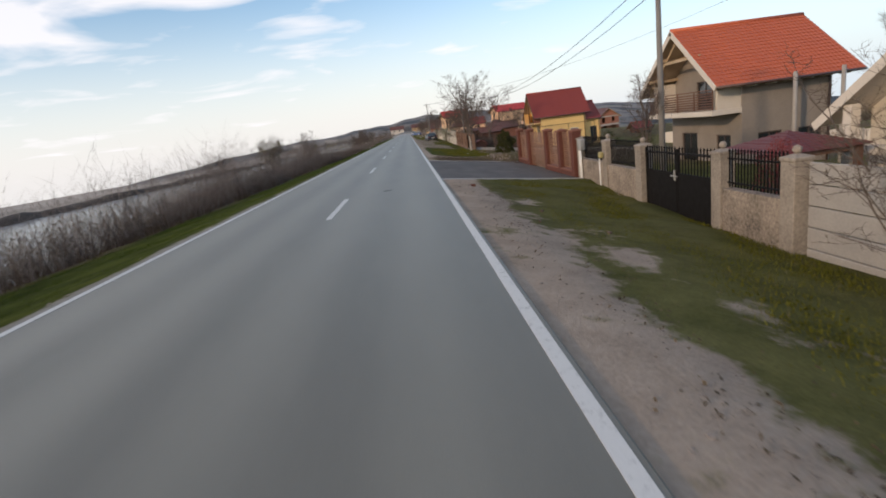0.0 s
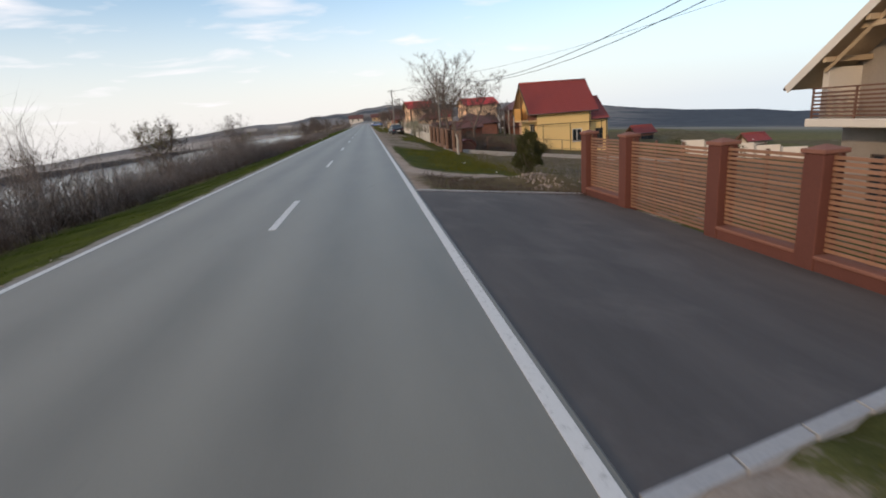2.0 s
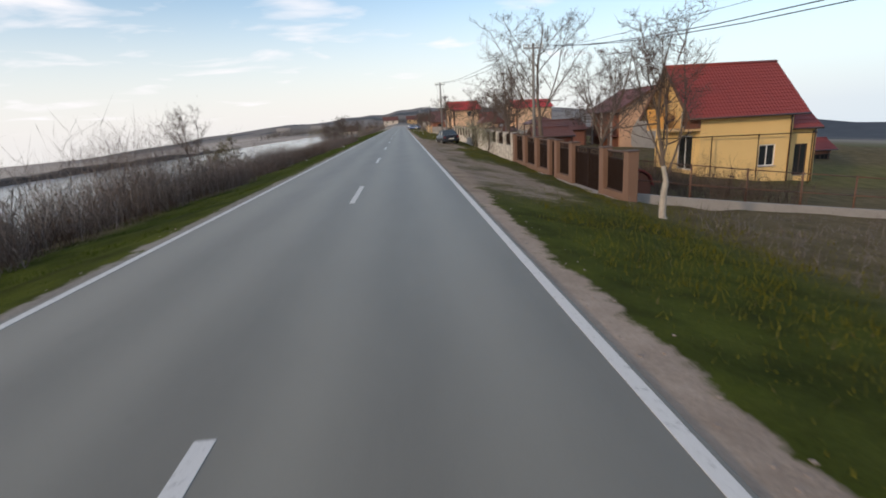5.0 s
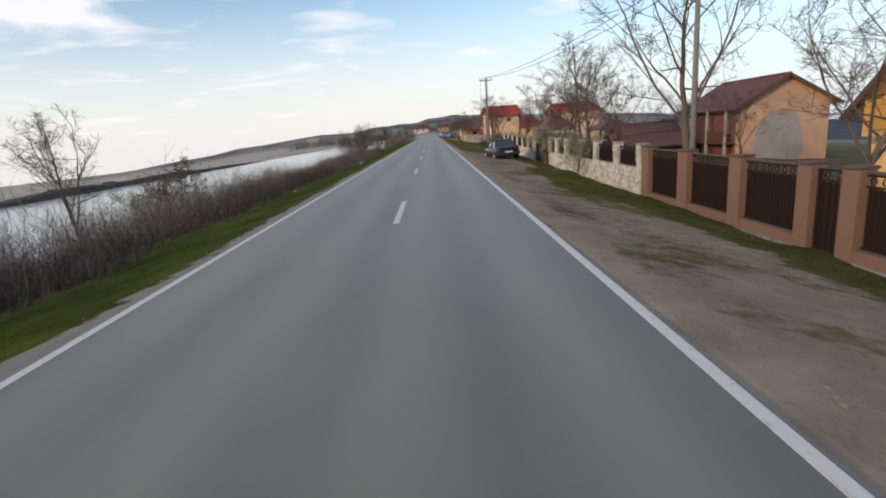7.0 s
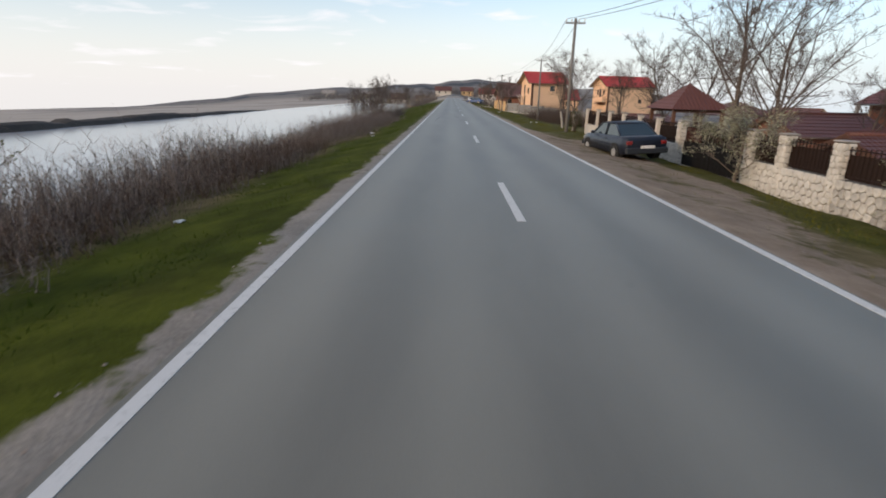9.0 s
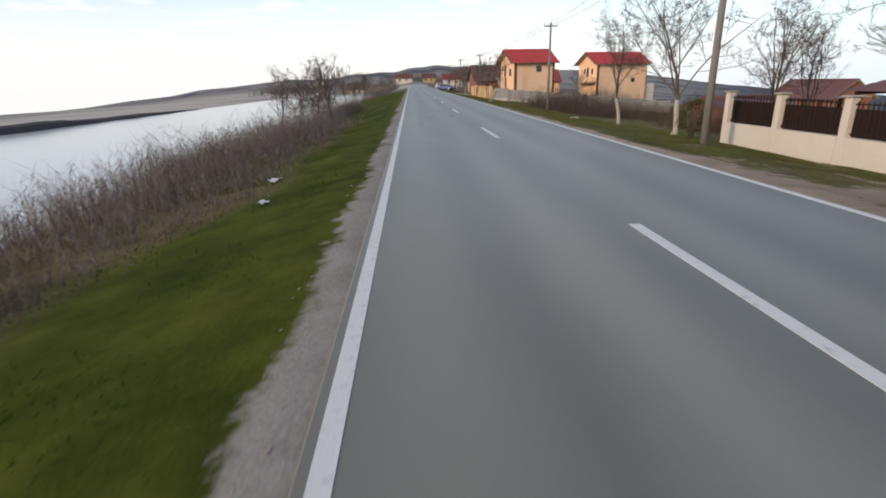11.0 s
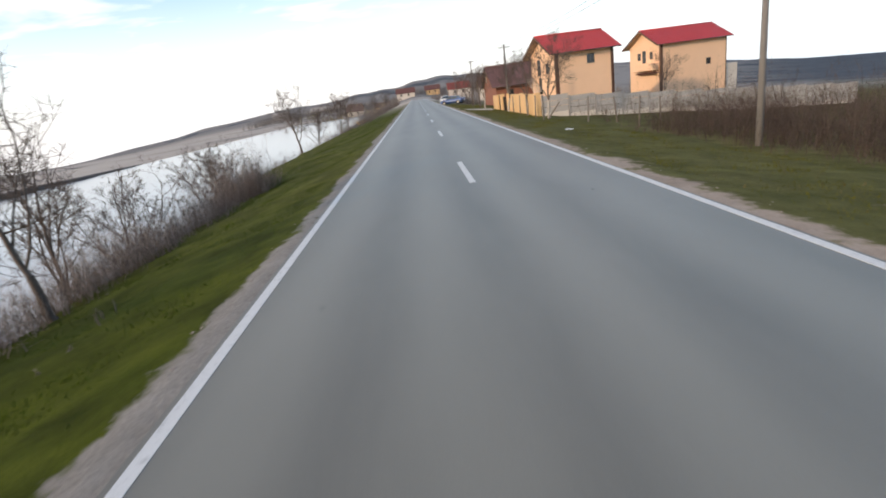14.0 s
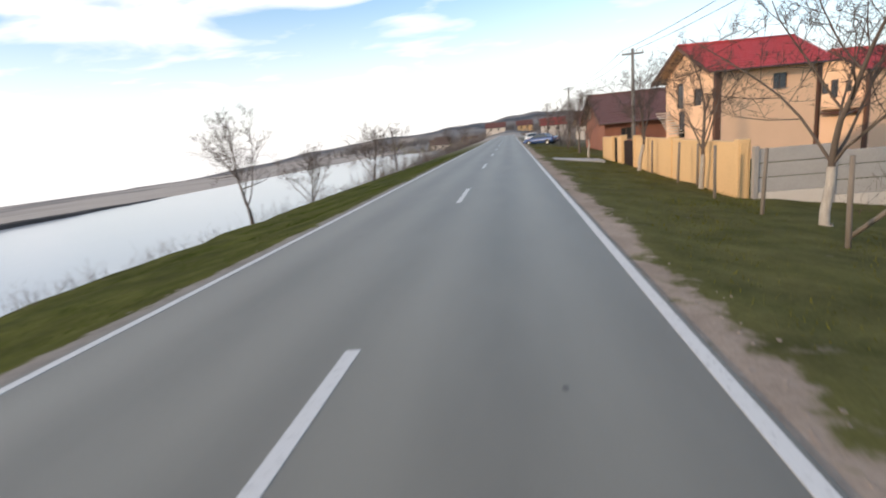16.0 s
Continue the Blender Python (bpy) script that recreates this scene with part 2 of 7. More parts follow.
def water_mat():
    m, nt, b = material("river_water")
    vec = coords(nt)
    b.inputs["Base Color"].default_value = (0.46, 0.47, 0.475, 1)
    b.inputs["Roughness"].default_value = 0.16
    b.inputs["IOR"].default_value = 1.33
    h = maths(nt, "ADD", noise_tex(nt, vec, 1.6, 4.0, 0.6, (1.0, 0.35, 1.0)), maths(nt, "MULTIPLY", noise_tex(nt, vec, 0.12, 3.0), 2.0))
    bump(nt, b, h, 0.10, 0.05)
    return m


def leaf_mat(name, a, c2, trans=0.2):
    m, nt, b = material(name)
    gi = nt.nodes.new("ShaderNodeNewGeometry")
    c = ramp(nt, gi.outputs["Random Per Island"], [(0.0, a), (1.0, c2)])
    nt.links.new(c, b.inputs["Base Color"])
    b.inputs["Roughness"].default_value = 0.9
    b.inputs["Specular IOR Level"].default_value = 0.06
    return m


def glass_mat(name, col=(0.02, 0.025, 0.03)):
    m, nt, b = material(name)
    b.inputs["Base Color"].default_value = (*col, 1)
    b.inputs["Roughness"].default_value = 0.06
    b.inputs["Specular IOR Level"].default_value = 0.7
    return m


def paint_mat(name, col, rough=0.3, metal=0.0, coat=0.5):
    m, nt, b = material(name)
    vec = coords(nt)
    n = noise_tex(nt, vec, 6.0, 5.0, 0.6)
    c = ramp(nt, n, [(0.3, tone(col, 0.82)), (0.7, tone(col, 1.1))])
    nt.links.new(c, b.inputs["Base Color"])
    r = ramp(nt, n, [(0.3, (rough,) * 3), (0.7, (min(1, rough + 0.18),) * 3)])
    nt.links.new(r, b.inputs["Roughness"])
    b.inputs["Metallic"].default_value = metal
    b.inputs["Coat Weight"].default_value = coat
    return m


def tile_mat(name, col):
    """Glazed or metal roof sheet pressed as tiles: fine ribs down the slope and courses across it."""
    m, nt, b = material(name)
    vec = coords(nt)
    fine = noise_tex(nt, vec, 9.0, 5.0, 0.6)
    big = noise_tex(nt, vec, 0.8, 4.0, 0.6)
    c = mixed(nt, 0.5, ramp(nt, fine, [(0.3, tone(col, 0.8)), (0.7, tone(col, 1.15))]), ramp(nt, big, [(0.35, tone(col, 0.82)), (0.65, tone(col, 1.05))]))
    nt.links.new(c, b.inputs["Base Color"])
    b.inputs["Roughness"].default_value = 0.55
    wv = nt.nodes.new("ShaderNodeTexWave")
    wv.bands_direction = "X"
    wv.inputs["Scale"].default_value = 1.5
    nt.links.new(vec, wv.inputs["Vector"])
    bump(nt, b, wv.outputs["Fac"], 0.5, 0.03)
    return m


M_PAINT = road_paint()
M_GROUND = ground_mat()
M_WATER = water_mat()
M_KERB = surf("kerb_concrete", (0.42, 0.40, 0.38), 0.2, 30, 2.0, 0.85)
M_CONC = surf("grey_concrete", (0.33, 0.31, 0.29), 0.2, 24, 1.6, 0.9)
M_POLE = surf("pole_concrete", (0.185, 0.175, 0.165), 0.18, 22, 1.5, 0.9, stretch=(1, 1, 0.2))
M_PEBBLE = surf("pebbledash", (0.285, 0.235, 0.19), 0.85, 15, 1.4, 0.9, 1.0)
M_POST = surf("stone_grey_post", (0.29, 0.25, 0.21), 0.5, 18, 1.5, 0.85)
M_BLACK = paint_mat("black_metal", (0.009, 0.008, 0.008), 0.6, 0.0, 0.0)
M_BROWNMETAL = paint_mat("dark_brown_metal", (0.026, 0.016, 0.013), 0.6, 0.0, 0.0)
for dull in (M_BLACK, M_BROWNMETAL):
    dull.node_tree.nodes["Principled BSDF"].inputs["Specular IOR Level"].default_value = 0.15
M_REDBRICK = surf("red_brown_render", (0.115, 0.036, 0.024), 0.2, 26, 1.4, 0.85, per_object=0.15)
M_BRICKCAP = surf("terracotta_cap", (0.20, 0.085, 0.058), 0.2, 26, 1.6, 0.8)
M_SLAT = surf("varnished_slat", (0.29, 0.150, 0.088), 0.28, 8, 1.5, 0.55, 0.2, per_object=0.3, stretch=(6, 0.6, 6))
M_FRAMEWOOD = surf("brown_wood", (0.12, 0.055, 0.032), 0.3, 10, 1.5, 0.6, 0.25, stretch=(6, 6, 0.8))
M_STUCCO = surf("brown_stucco", (0.185, 0.112, 0.080), 0.16, 40, 0.9, 0.9, 0.35, dirt=(0.15, 0.09, 0.064))
M_CAPDARK = surf("dark_coping", (0.10, 0.065, 0.05), 0.2, 20, 1.5, 0.7)
M_STONE = surf("pale_field_stone", (0.60, 0.575, 0.53), 0.3, 7, 3.0, 0.85, 0.5, per_object=0.45)
M_MORTAR = surf("mortar", (0.10, 0.088, 0.075), 0.25, 30, 2.0, 0.95)
M_PLASTER = surf("raw_plaster", (0.255, 0.222, 0.195), 0.18, 16, 0.7, 0.92, 0.3, dirt=(0.17, 0.148, 0.13))
M_PALEPANEL = surf("pale_concrete_panel", (0.37, 0.355, 0.335), 0.15, 22, 1.2, 0.9)
M_LEAFLITTER = leaf_mat("dead_leaf_litter", (0.050, 0.036, 0.023), (0.135, 0.100, 0.064))
M_WHITEWALL = surf("pale_render", (0.58, 0.53, 0.47), 0.1, 22, 0.8, 0.9)
M_YELLOW = surf("yellow_render", (0.74, 0.52, 0.225), 0.07, 26, 0.6, 0.9, 0.2)
M_ORANGE = surf("orange_panel", (0.66, 0.33, 0.075), 0.1, 12, 1.0, 0.7)
M_PEACH = surf("peach_render", (0.80, 0.53, 0.345), 0.07, 22, 0.5, 0.9, 0.2)
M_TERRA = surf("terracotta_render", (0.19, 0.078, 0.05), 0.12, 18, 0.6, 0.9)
M_VILLA = surf("villa_render", (0.56, 0.345, 0.22), 0.14, 18, 0.6, 0.9, 0.25, dirt=(0.30, 0.22, 0.165))
M_HOLLOW = surf("hollow_brick", (0.27, 0.115, 0.078), 0.25, 14, 0.9, 0.9, 0.4)
M_OCHRE = surf("ochre_wall", (0.66, 0.44, 0.22), 0.12, 16, 0.7, 0.9)
M_TILE_ORANGE = tile_mat("orange_roof_tile", (0.50, 0.115, 0.045))
M_TILE_RED = tile_mat("dark_red_roof_tile", (0.24, 0.040, 0.030))
M_TILE_BRIGHT = tile_mat("bright_red_roof_sheet", (0.46, 0.035, 0.032))
M_TILE_OXIDE = tile_mat("oxide_red_roof_tile", (0.115, 0.024, 0.020))
M_TILE_BROWN = tile_mat("brown_roof_tile", (0.12, 0.042, 0.030))
M_TIMBER = surf("raw_timber", (0.44, 0.335, 0.225), 0.2, 9, 1.4, 0.75, stretch=(0.7, 5, 5))
M_FRAMEDARK = paint_mat("dark_window_frame", (0.05, 0.035, 0.03), 0.5)
M_FRAMEWHITE = paint_mat("white_frame", (0.75, 0.74, 0.72), 0.4)
M_GLASS = glass_mat("window_glass")
M_GUTTER = paint_mat("brown_gutter", (0.06, 0.03, 0.022), 0.4)
M_WHITE = paint_mat("white_plastic", (0.70, 0.69, 0.66), 0.45)
M_GALV = paint_mat("galvanised", (0.42, 0.42, 0.41), 0.45, 0.6, 0.0)
M_YELLOWBOX = paint_mat("yellow_box", (0.36, 0.31, 0.13), 0.5)
M_BARK = surf("walnut_bark", (0.125, 0.098, 0.08), 0.35, 12, 2.0, 0.95, 0.6, stretch=(3, 3, 0.5))
M_TWIG = surf("bare_twigs", (0.105, 0.08, 0.066), 0.25, 6, 2.0, 0.95, 0.2)
M_LIME = surf("limewashed_bark", (0.42, 0.385, 0.34), 0.35, 12, 2.0, 0.95, 0.5, stretch=(3, 3, 0.5))
M_BRUSH = leaf_mat("grey_brown_brush", (0.094, 0.076, 0.067), (0.285, 0.240, 0.212))
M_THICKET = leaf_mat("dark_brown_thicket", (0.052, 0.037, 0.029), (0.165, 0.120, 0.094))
M_PLUM = leaf_mat("plum_red_leaf", (0.10, 0.022, 0.026), (0.30, 0.085, 0.085))
M_OLIVE = leaf_mat("olive_shrub", (0.026, 0.029, 0.010), (0.078, 0.080, 0.033))
M_REED = leaf_mat("pale_dry_reed", (0.12, 0.10, 0.088), (0.30, 0.265, 0.235))
M_GRASS = leaf_mat("young_grass", (0.050, 0.054, 0.006), (0.135, 0.128, 0.020))
M_GRASSBANK = leaf_mat("bank_grass_blades", (0.028, 0.047, 0.004), (0.064, 0.092, 0.010))
M_GRASSDRY = leaf_mat("dry_grass", (0.075, 0.062, 0.028), (0.165, 0.135, 0.070))
# paler twig colours for far trees, with distance haze painted in
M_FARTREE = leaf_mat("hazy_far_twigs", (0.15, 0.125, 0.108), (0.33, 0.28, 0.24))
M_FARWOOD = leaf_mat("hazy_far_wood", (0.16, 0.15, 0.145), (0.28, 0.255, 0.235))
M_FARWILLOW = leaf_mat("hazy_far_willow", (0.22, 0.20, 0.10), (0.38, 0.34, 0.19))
M_BUSH = leaf_mat("dark_evergreen", (0.022, 0.028, 0.010), (0.070, 0.075, 0.028))
M_BUDS = leaf_mat("pale_spring_buds", (0.20, 0.205, 0.13), (0.43, 0.43, 0.32))
M_SPRING = leaf_mat("spring_leaf", (0.07, 0.075, 0.025), (0.19, 0.18, 0.07))
M_RUBBLE = surf("rubble", (0.36, 0.295, 0.25), 0.35, 9, 2.0, 0.9, 0.5, per_object=0.6)
M_CAR = paint_mat("dark_blue_car_paint", (0.006, 0.010, 0.022), 0.35, 0.2, 0.3)
M_CARBLUE = paint_mat("blue_car_paint", (0.03, 0.07, 0.20), 0.25, 0.3, 1.0)
M_CARWHITE = paint_mat("white_car_paint", (0.62, 0.63, 0.64), 0.3, 0.0, 1.0)
M_TYRE = surf("tyre_rubber", (0.018, 0.018, 0.018), 0.2, 30, 3, 0.9)
M_RIM = paint_mat("wheel_trim", (0.45, 0.45, 0.44), 0.4, 0.5, 0.2)
M_CARGLASS = glass_mat("car_glass", (0.03, 0.045, 0.055))
M_TAIL = paint_mat("tail_lamp_red", (0.20, 0.012, 0.012), 0.2)
M_BUMPER = surf("grey_bumper", (0.017, 0.021, 0.028), 0.15, 20, 2, 0.6)
M_WIRE = paint_mat("cable_black", (0.012, 0.012, 0.013), 0.6)
M_SPIT = surf("far_bank_scrub", (0.050, 0.042, 0.036), 0.4, 0.8, 0.05, 0.95, 0.6)
M_WEATHERED = surf("weathered_post_wood", (0.20, 0.17, 0.14), 0.25, 12, 2.0, 0.95, 0.4, stretch=(4, 4, 0.5))


# ---- building helpers ----
class Build:
    """Collects vertices and faces of one mesh."""

    def __init__(self):
        self.v, self.f = [], []

    def add(self, verts, faces):
        k = len(self.v)
        self.v.extend(verts)
        self.f.extend([tuple(i + k for i in f) for f in faces])
        return self

    def box(self, x0, y0, z0, x1, y1, z1, ch=0.0):
        if not ch:
            vs = [(x, y, z) for z in (z0, z1) for y in (y0, y1) for x in (x0, x1)]
            return self.add(vs, [(0, 2, 3, 1), (4, 5, 7, 6), (0, 1, 5, 4), (2, 6, 7, 3), (0, 4, 6, 2), (1, 3, 7, 5)])
        lo, hi = (x0, y0, z0), (x1, y1, z1)
        vs, idx = [], {}
        for sx in (0, 1):
            for sy in (0, 1):
                for sz in (0, 1):
                    for ax in range(3):
                        p = []
                        for a, s in enumerate((sx, sy, sz)):
                            e = hi[a] if s else lo[a]
                            p.append(e if a == ax else e + (-ch if s else ch))
                        idx[sx, sy, sz, ax] = len(vs)
                        vs.append(tuple(p))
        fs = []
        for ax in range(3):
            o = [a for a in range(3) if a != ax]
            for s in (0, 1):
                ring = []
                for u, w in ((0, 0), (1, 0), (1, 1), (0, 1)):
                    key = [0, 0, 0]
                    key[ax], key[o[0]], key[o[1]] = s, u, w
                    ring.append(idx[(*key, ax)])
                flip = (s == 0) ^ (ax == 1)
                fs.append(tuple(ring[::-1] if flip else ring))
        for ax in range(3):
            o = [a for a in range(3) if a != ax]
            for u in (0, 1):
                for w in (0, 1):
                    q = []
                    for s, m in ((0, o[0]), (1, o[0]), (1, o[1]), (0, o[1])):
                        key = [0, 0, 0]
                        key[ax], key[o[0]], key[o[1]] = s, u, w
                        q.append(idx[(*key, m)])
                    fs.append(tuple(q))
        for sx in (0, 1):
            for sy in (0, 1):
                for sz in (0, 1):
                    fs.append(tuple(idx[sx, sy, sz, a] for a in range(3)))
        return self.add(vs, fs)

    def tube(self, pts, radii, sides=8, caps=True):
        k = len(self.v)
        prev = None
        n = len(pts)
        for i, p in enumerate(pts):
            p = Vector(p)
            d = (Vector(pts[min(i + 1, n - 1)]) - Vector(pts[max(i - 1, 0)])).normalized()
            up = Vector((0, 0, 1)) if abs(d.z) < 0.9 else Vector((1, 0, 0))
            a = d.cross(up).normalized() if prev is None else (prev - d * prev.dot(d)).normalized()
            prev = a
            b = d.cross(a)
            for s in range(sides):
                t = 2 * math.pi * s / sides
                self.v.append(tuple(p + (a * math.cos(t) + b * math.sin(t)) * radii[i]))
        for i in range(n - 1):
            for s in range(sides):
                self.f.append((k + i * sides + s, k + i * sides + (s + 1) % sides, k + (i + 1) * sides + (s + 1) % sides, k + (i + 1) * sides + s))
        if caps:
            self.f.append(tuple(k + s for s in range(sides))[::-1])
            self.f.append(tuple(k + (n - 1) * sides + s for s in range(sides)))
        return self

    def extrude(self, poly, axis, a, b):
        """A polygon in the two other axes, drawn out along axis from a to b."""
        o = [i for i in range(3) if i != axis]
        n = len(poly)
        vs = []
        for c in (a, b):
            for p in poly:
                q = [0, 0, 0]
                q[axis], q[o[0]], q[o[1]] = c, p[0], p[1]
                vs.append(tuple(q))
        fs = [tuple(range(n)), tuple(range(2 * n - 1, n - 1, -1))]
        fs += [(i, (i + 1) % n + 0, (i + 1) % n + n, i + n)[::-1] for i in range(n)]
        return self.add(vs, fs)

    def ball(self, c, r, seg=10, rings=6, squash=1.0):
        vs, fs = [], []
        for i in range(rings + 1):
            ph = math.pi * i / rings
            for s in range(seg):
                t = 2 * math.pi * s / seg
                vs.append((c[0] + r * math.sin(ph) * math.cos(t), c[1] + r * math.sin(ph) * math.sin(t), c[2] + r * squash * math.cos(ph)))
        for i in range(rings):
            for s in range(seg):
                fs.append((i * seg + s, (i + 1) * seg + s, (i + 1) * seg + (s + 1) % seg, i * seg + (s + 1) % seg))
        return self.add(vs, fs)

    def mesh(self, name, mat, smooth=False, fix=True):
        me = bpy.data.meshes.new(name)
        me.from_pydata(self.v, [], self.f)
        if fix and len(self.f) < 4000:
            bm = bmesh.new()
            bm.from_mesh(me)
            bmesh.ops.recalc_face_normals(bm, faces=bm.faces)
            bm.to_mesh(me)
            bm.free()
        me.materials.append(mat)
        if smooth:
            me.polygons.foreach_set("use_smooth", [True] * len(me.polygons))
        return me


def thing(name, label, category, m=None, group="", kind=""):
    ob = new(name)
    ob.empty_display_size = 0.2
    if m is not None:
        ob.matrix_basis = m
    return tagged(ob, label, category, group, kind)


def part(name, build, mat, parent, label="", smooth=False):
    me = build if isinstance(build, bpy.types.Mesh) else build.mesh(name, mat, smooth)
    ob = new(name, me)
    ob.parent = parent
    if label:
        ob["label"] = label
    return ob


def piece(name, me, parent, m):
    ob = new(name, me)
    ob.parent = parent
    ob.matrix_basis = m
    return ob


def solid(name, build, mat, label, category, m=None, group="", kind="", smooth=False):
    ob = new(name, build.mesh(name, mat, smooth))
    if m is not None:
        ob.matrix_basis = m
    return tagged(ob, label, category, group, kind)


def raw_mesh(name, verts, faces, mat):
    """A large mesh from arrays; faces all have the same number of corners."""
    me = bpy.data.meshes.new(name)
    nf, k = faces.shape
    me.vertices.add(len(verts))
    me.vertices.foreach_set("co", np.asarray(verts, np.float32).ravel())
    me.loops.add(nf * k)
    me.loops.foreach_set("vertex_index", np.asarray(faces, np.int32).ravel())
    me.polygons.add(nf)
    me.polygons.foreach_set("loop_start", np.arange(0, nf * k, k, dtype=np.int32))
    me.polygons.foreach_set("loop_total", np.full(nf, k, dtype=np.int32))
    me.update(calc_edges=True)
    me.validate()
    me.materials.append(mat)
    return me


# ---- lie of the land ----
def smooth01(a, b, x):
    t = np.clip((x - a) / (b - a), 0, 1)
    return t * t * (3 - 2 * t)


LEFT_X = np.array([-400.0, -54, -51.5, -49.5, -47, -20, -15.5, -13.2, -11, -8, -5.2, -3.75, -3.15])
LEFT_Z = np.array([-15.0, -3.5, -3.4, -3.7, -5, -5, -4.4, -3.3, -1.45, -0.85, -0.42, -0.12, -0.03])
RIGHT_X = np.array([2.92, 3.6, 4.2, 6.0, 7.5, 8.6, 12, 18, 26, 45, 100, 300])
RIGHT_Z = np.array([-0.03, -0.11, -0.25, -0.56, -0.84, -1.08, -1.55, -2.25, -3.2, -5.2, -9.0, -22.0])
FALL_Y = np.array([-50.0, 6, 13, 16, 22, 28, 34, 48, 60, 70, 78, 90, 104, 115, 132, 150, 170, 400])
FALL_K = np.array([1.2, 1.25, 1.2, 1.0, 0.88, 0.92, 1.0, 1.05, 1.08, 0.98, 0.85, 0.68, 0.62, 0.75, 0.85, 0.8, 0.82, 0.8])
RIDGE_AZ = np.array([-180.0, -75, -50, -40, -30, -20, -12, 0, 5, 15, 27, 32, 45, 60, 100, 180])
RIDGE_EL = np.array([0.5, -3.1, -2.9, -2.35, -1.4, -0.38, 0.42, 1.15, 1.35, 0.85, -0.3, -0.9, -2.2, -2.4, -0.5, 0.5])


def land(x, y):
    x, y = np.asarray(x, float), np.asarray(y, float)
    near_shore = 1 + 0.30 * smooth01(114, 126, y) * (1 - smooth01(137, 146, y))
    left, right = np.interp(np.where(x > -30, -3.15 + (x + 3.15) * near_shore, x), LEFT_X, LEFT_Z), np.interp(x, RIGHT_X, RIGHT_Z)
    right = right * np.where(x < 60, np.interp(y, FALL_Y, FALL_K), 1.0)
    z = np.where(x < 0, left, right)
    z = np.where((x > -3.1) & (x < 2.9), -0.06, z)
    # the forecourt's bed and the kerbs' backfill
    dz = -0.02 - 0.93 * (x - 2.91) / 5.44
    ya, yb = 15.75 + 0.4136 * (x - 2.91), 26.5 + 0.4228 * (x - 2.91)
    out = np.maximum(np.maximum(ya - 0.1 - y, y - yb - 0.1), 0)
    w = smooth01(1.6, 0.15, out) * smooth01(2.85, 3.1, x) * smooth01(9.4, 8.5, x)
    z = z * (1 - w) + np.where(out > 0, dz + 0.015, dz - 0.06) * w
    r = np.hypot(x, y - 80)
    az = np.degrees(np.arctan2(x, y - 80))
    e = np.interp(az, RIDGE_AZ, RIDGE_EL)
    e = e + 0.10 * np.sin(az * 0.31 + 1) + 0.09 * np.sin(az * 0.83) + 0.05 * np.sin(az * 2.1 + 2)
    top = 1.9 + 950 * np.tan(np.radians(e))
    s = smooth01(260, 900, r)
    far = top - np.maximum(r - 950, 0) * 0.07
    road = np.exp(-(x / 30.0) ** 2) * (y > 0) * (1 - smooth01(420, 640, r))
    return (z * (1 - s) + far * s) * (1 - road * s) + road * s * z


def zland(x, y):
    return float(land(x, y))


# ---- the ground, one sheet to the horizon ----
def sand_band(x, y):
    """The bare track that runs from the road to the rubble heap."""
    return np.exp(-((y - 31.65 - 0.06 * (x - 4)) / 1.25) ** 4) * smooth01(2.9, 3.3, x) * smooth01(8.9, 7.9, x)


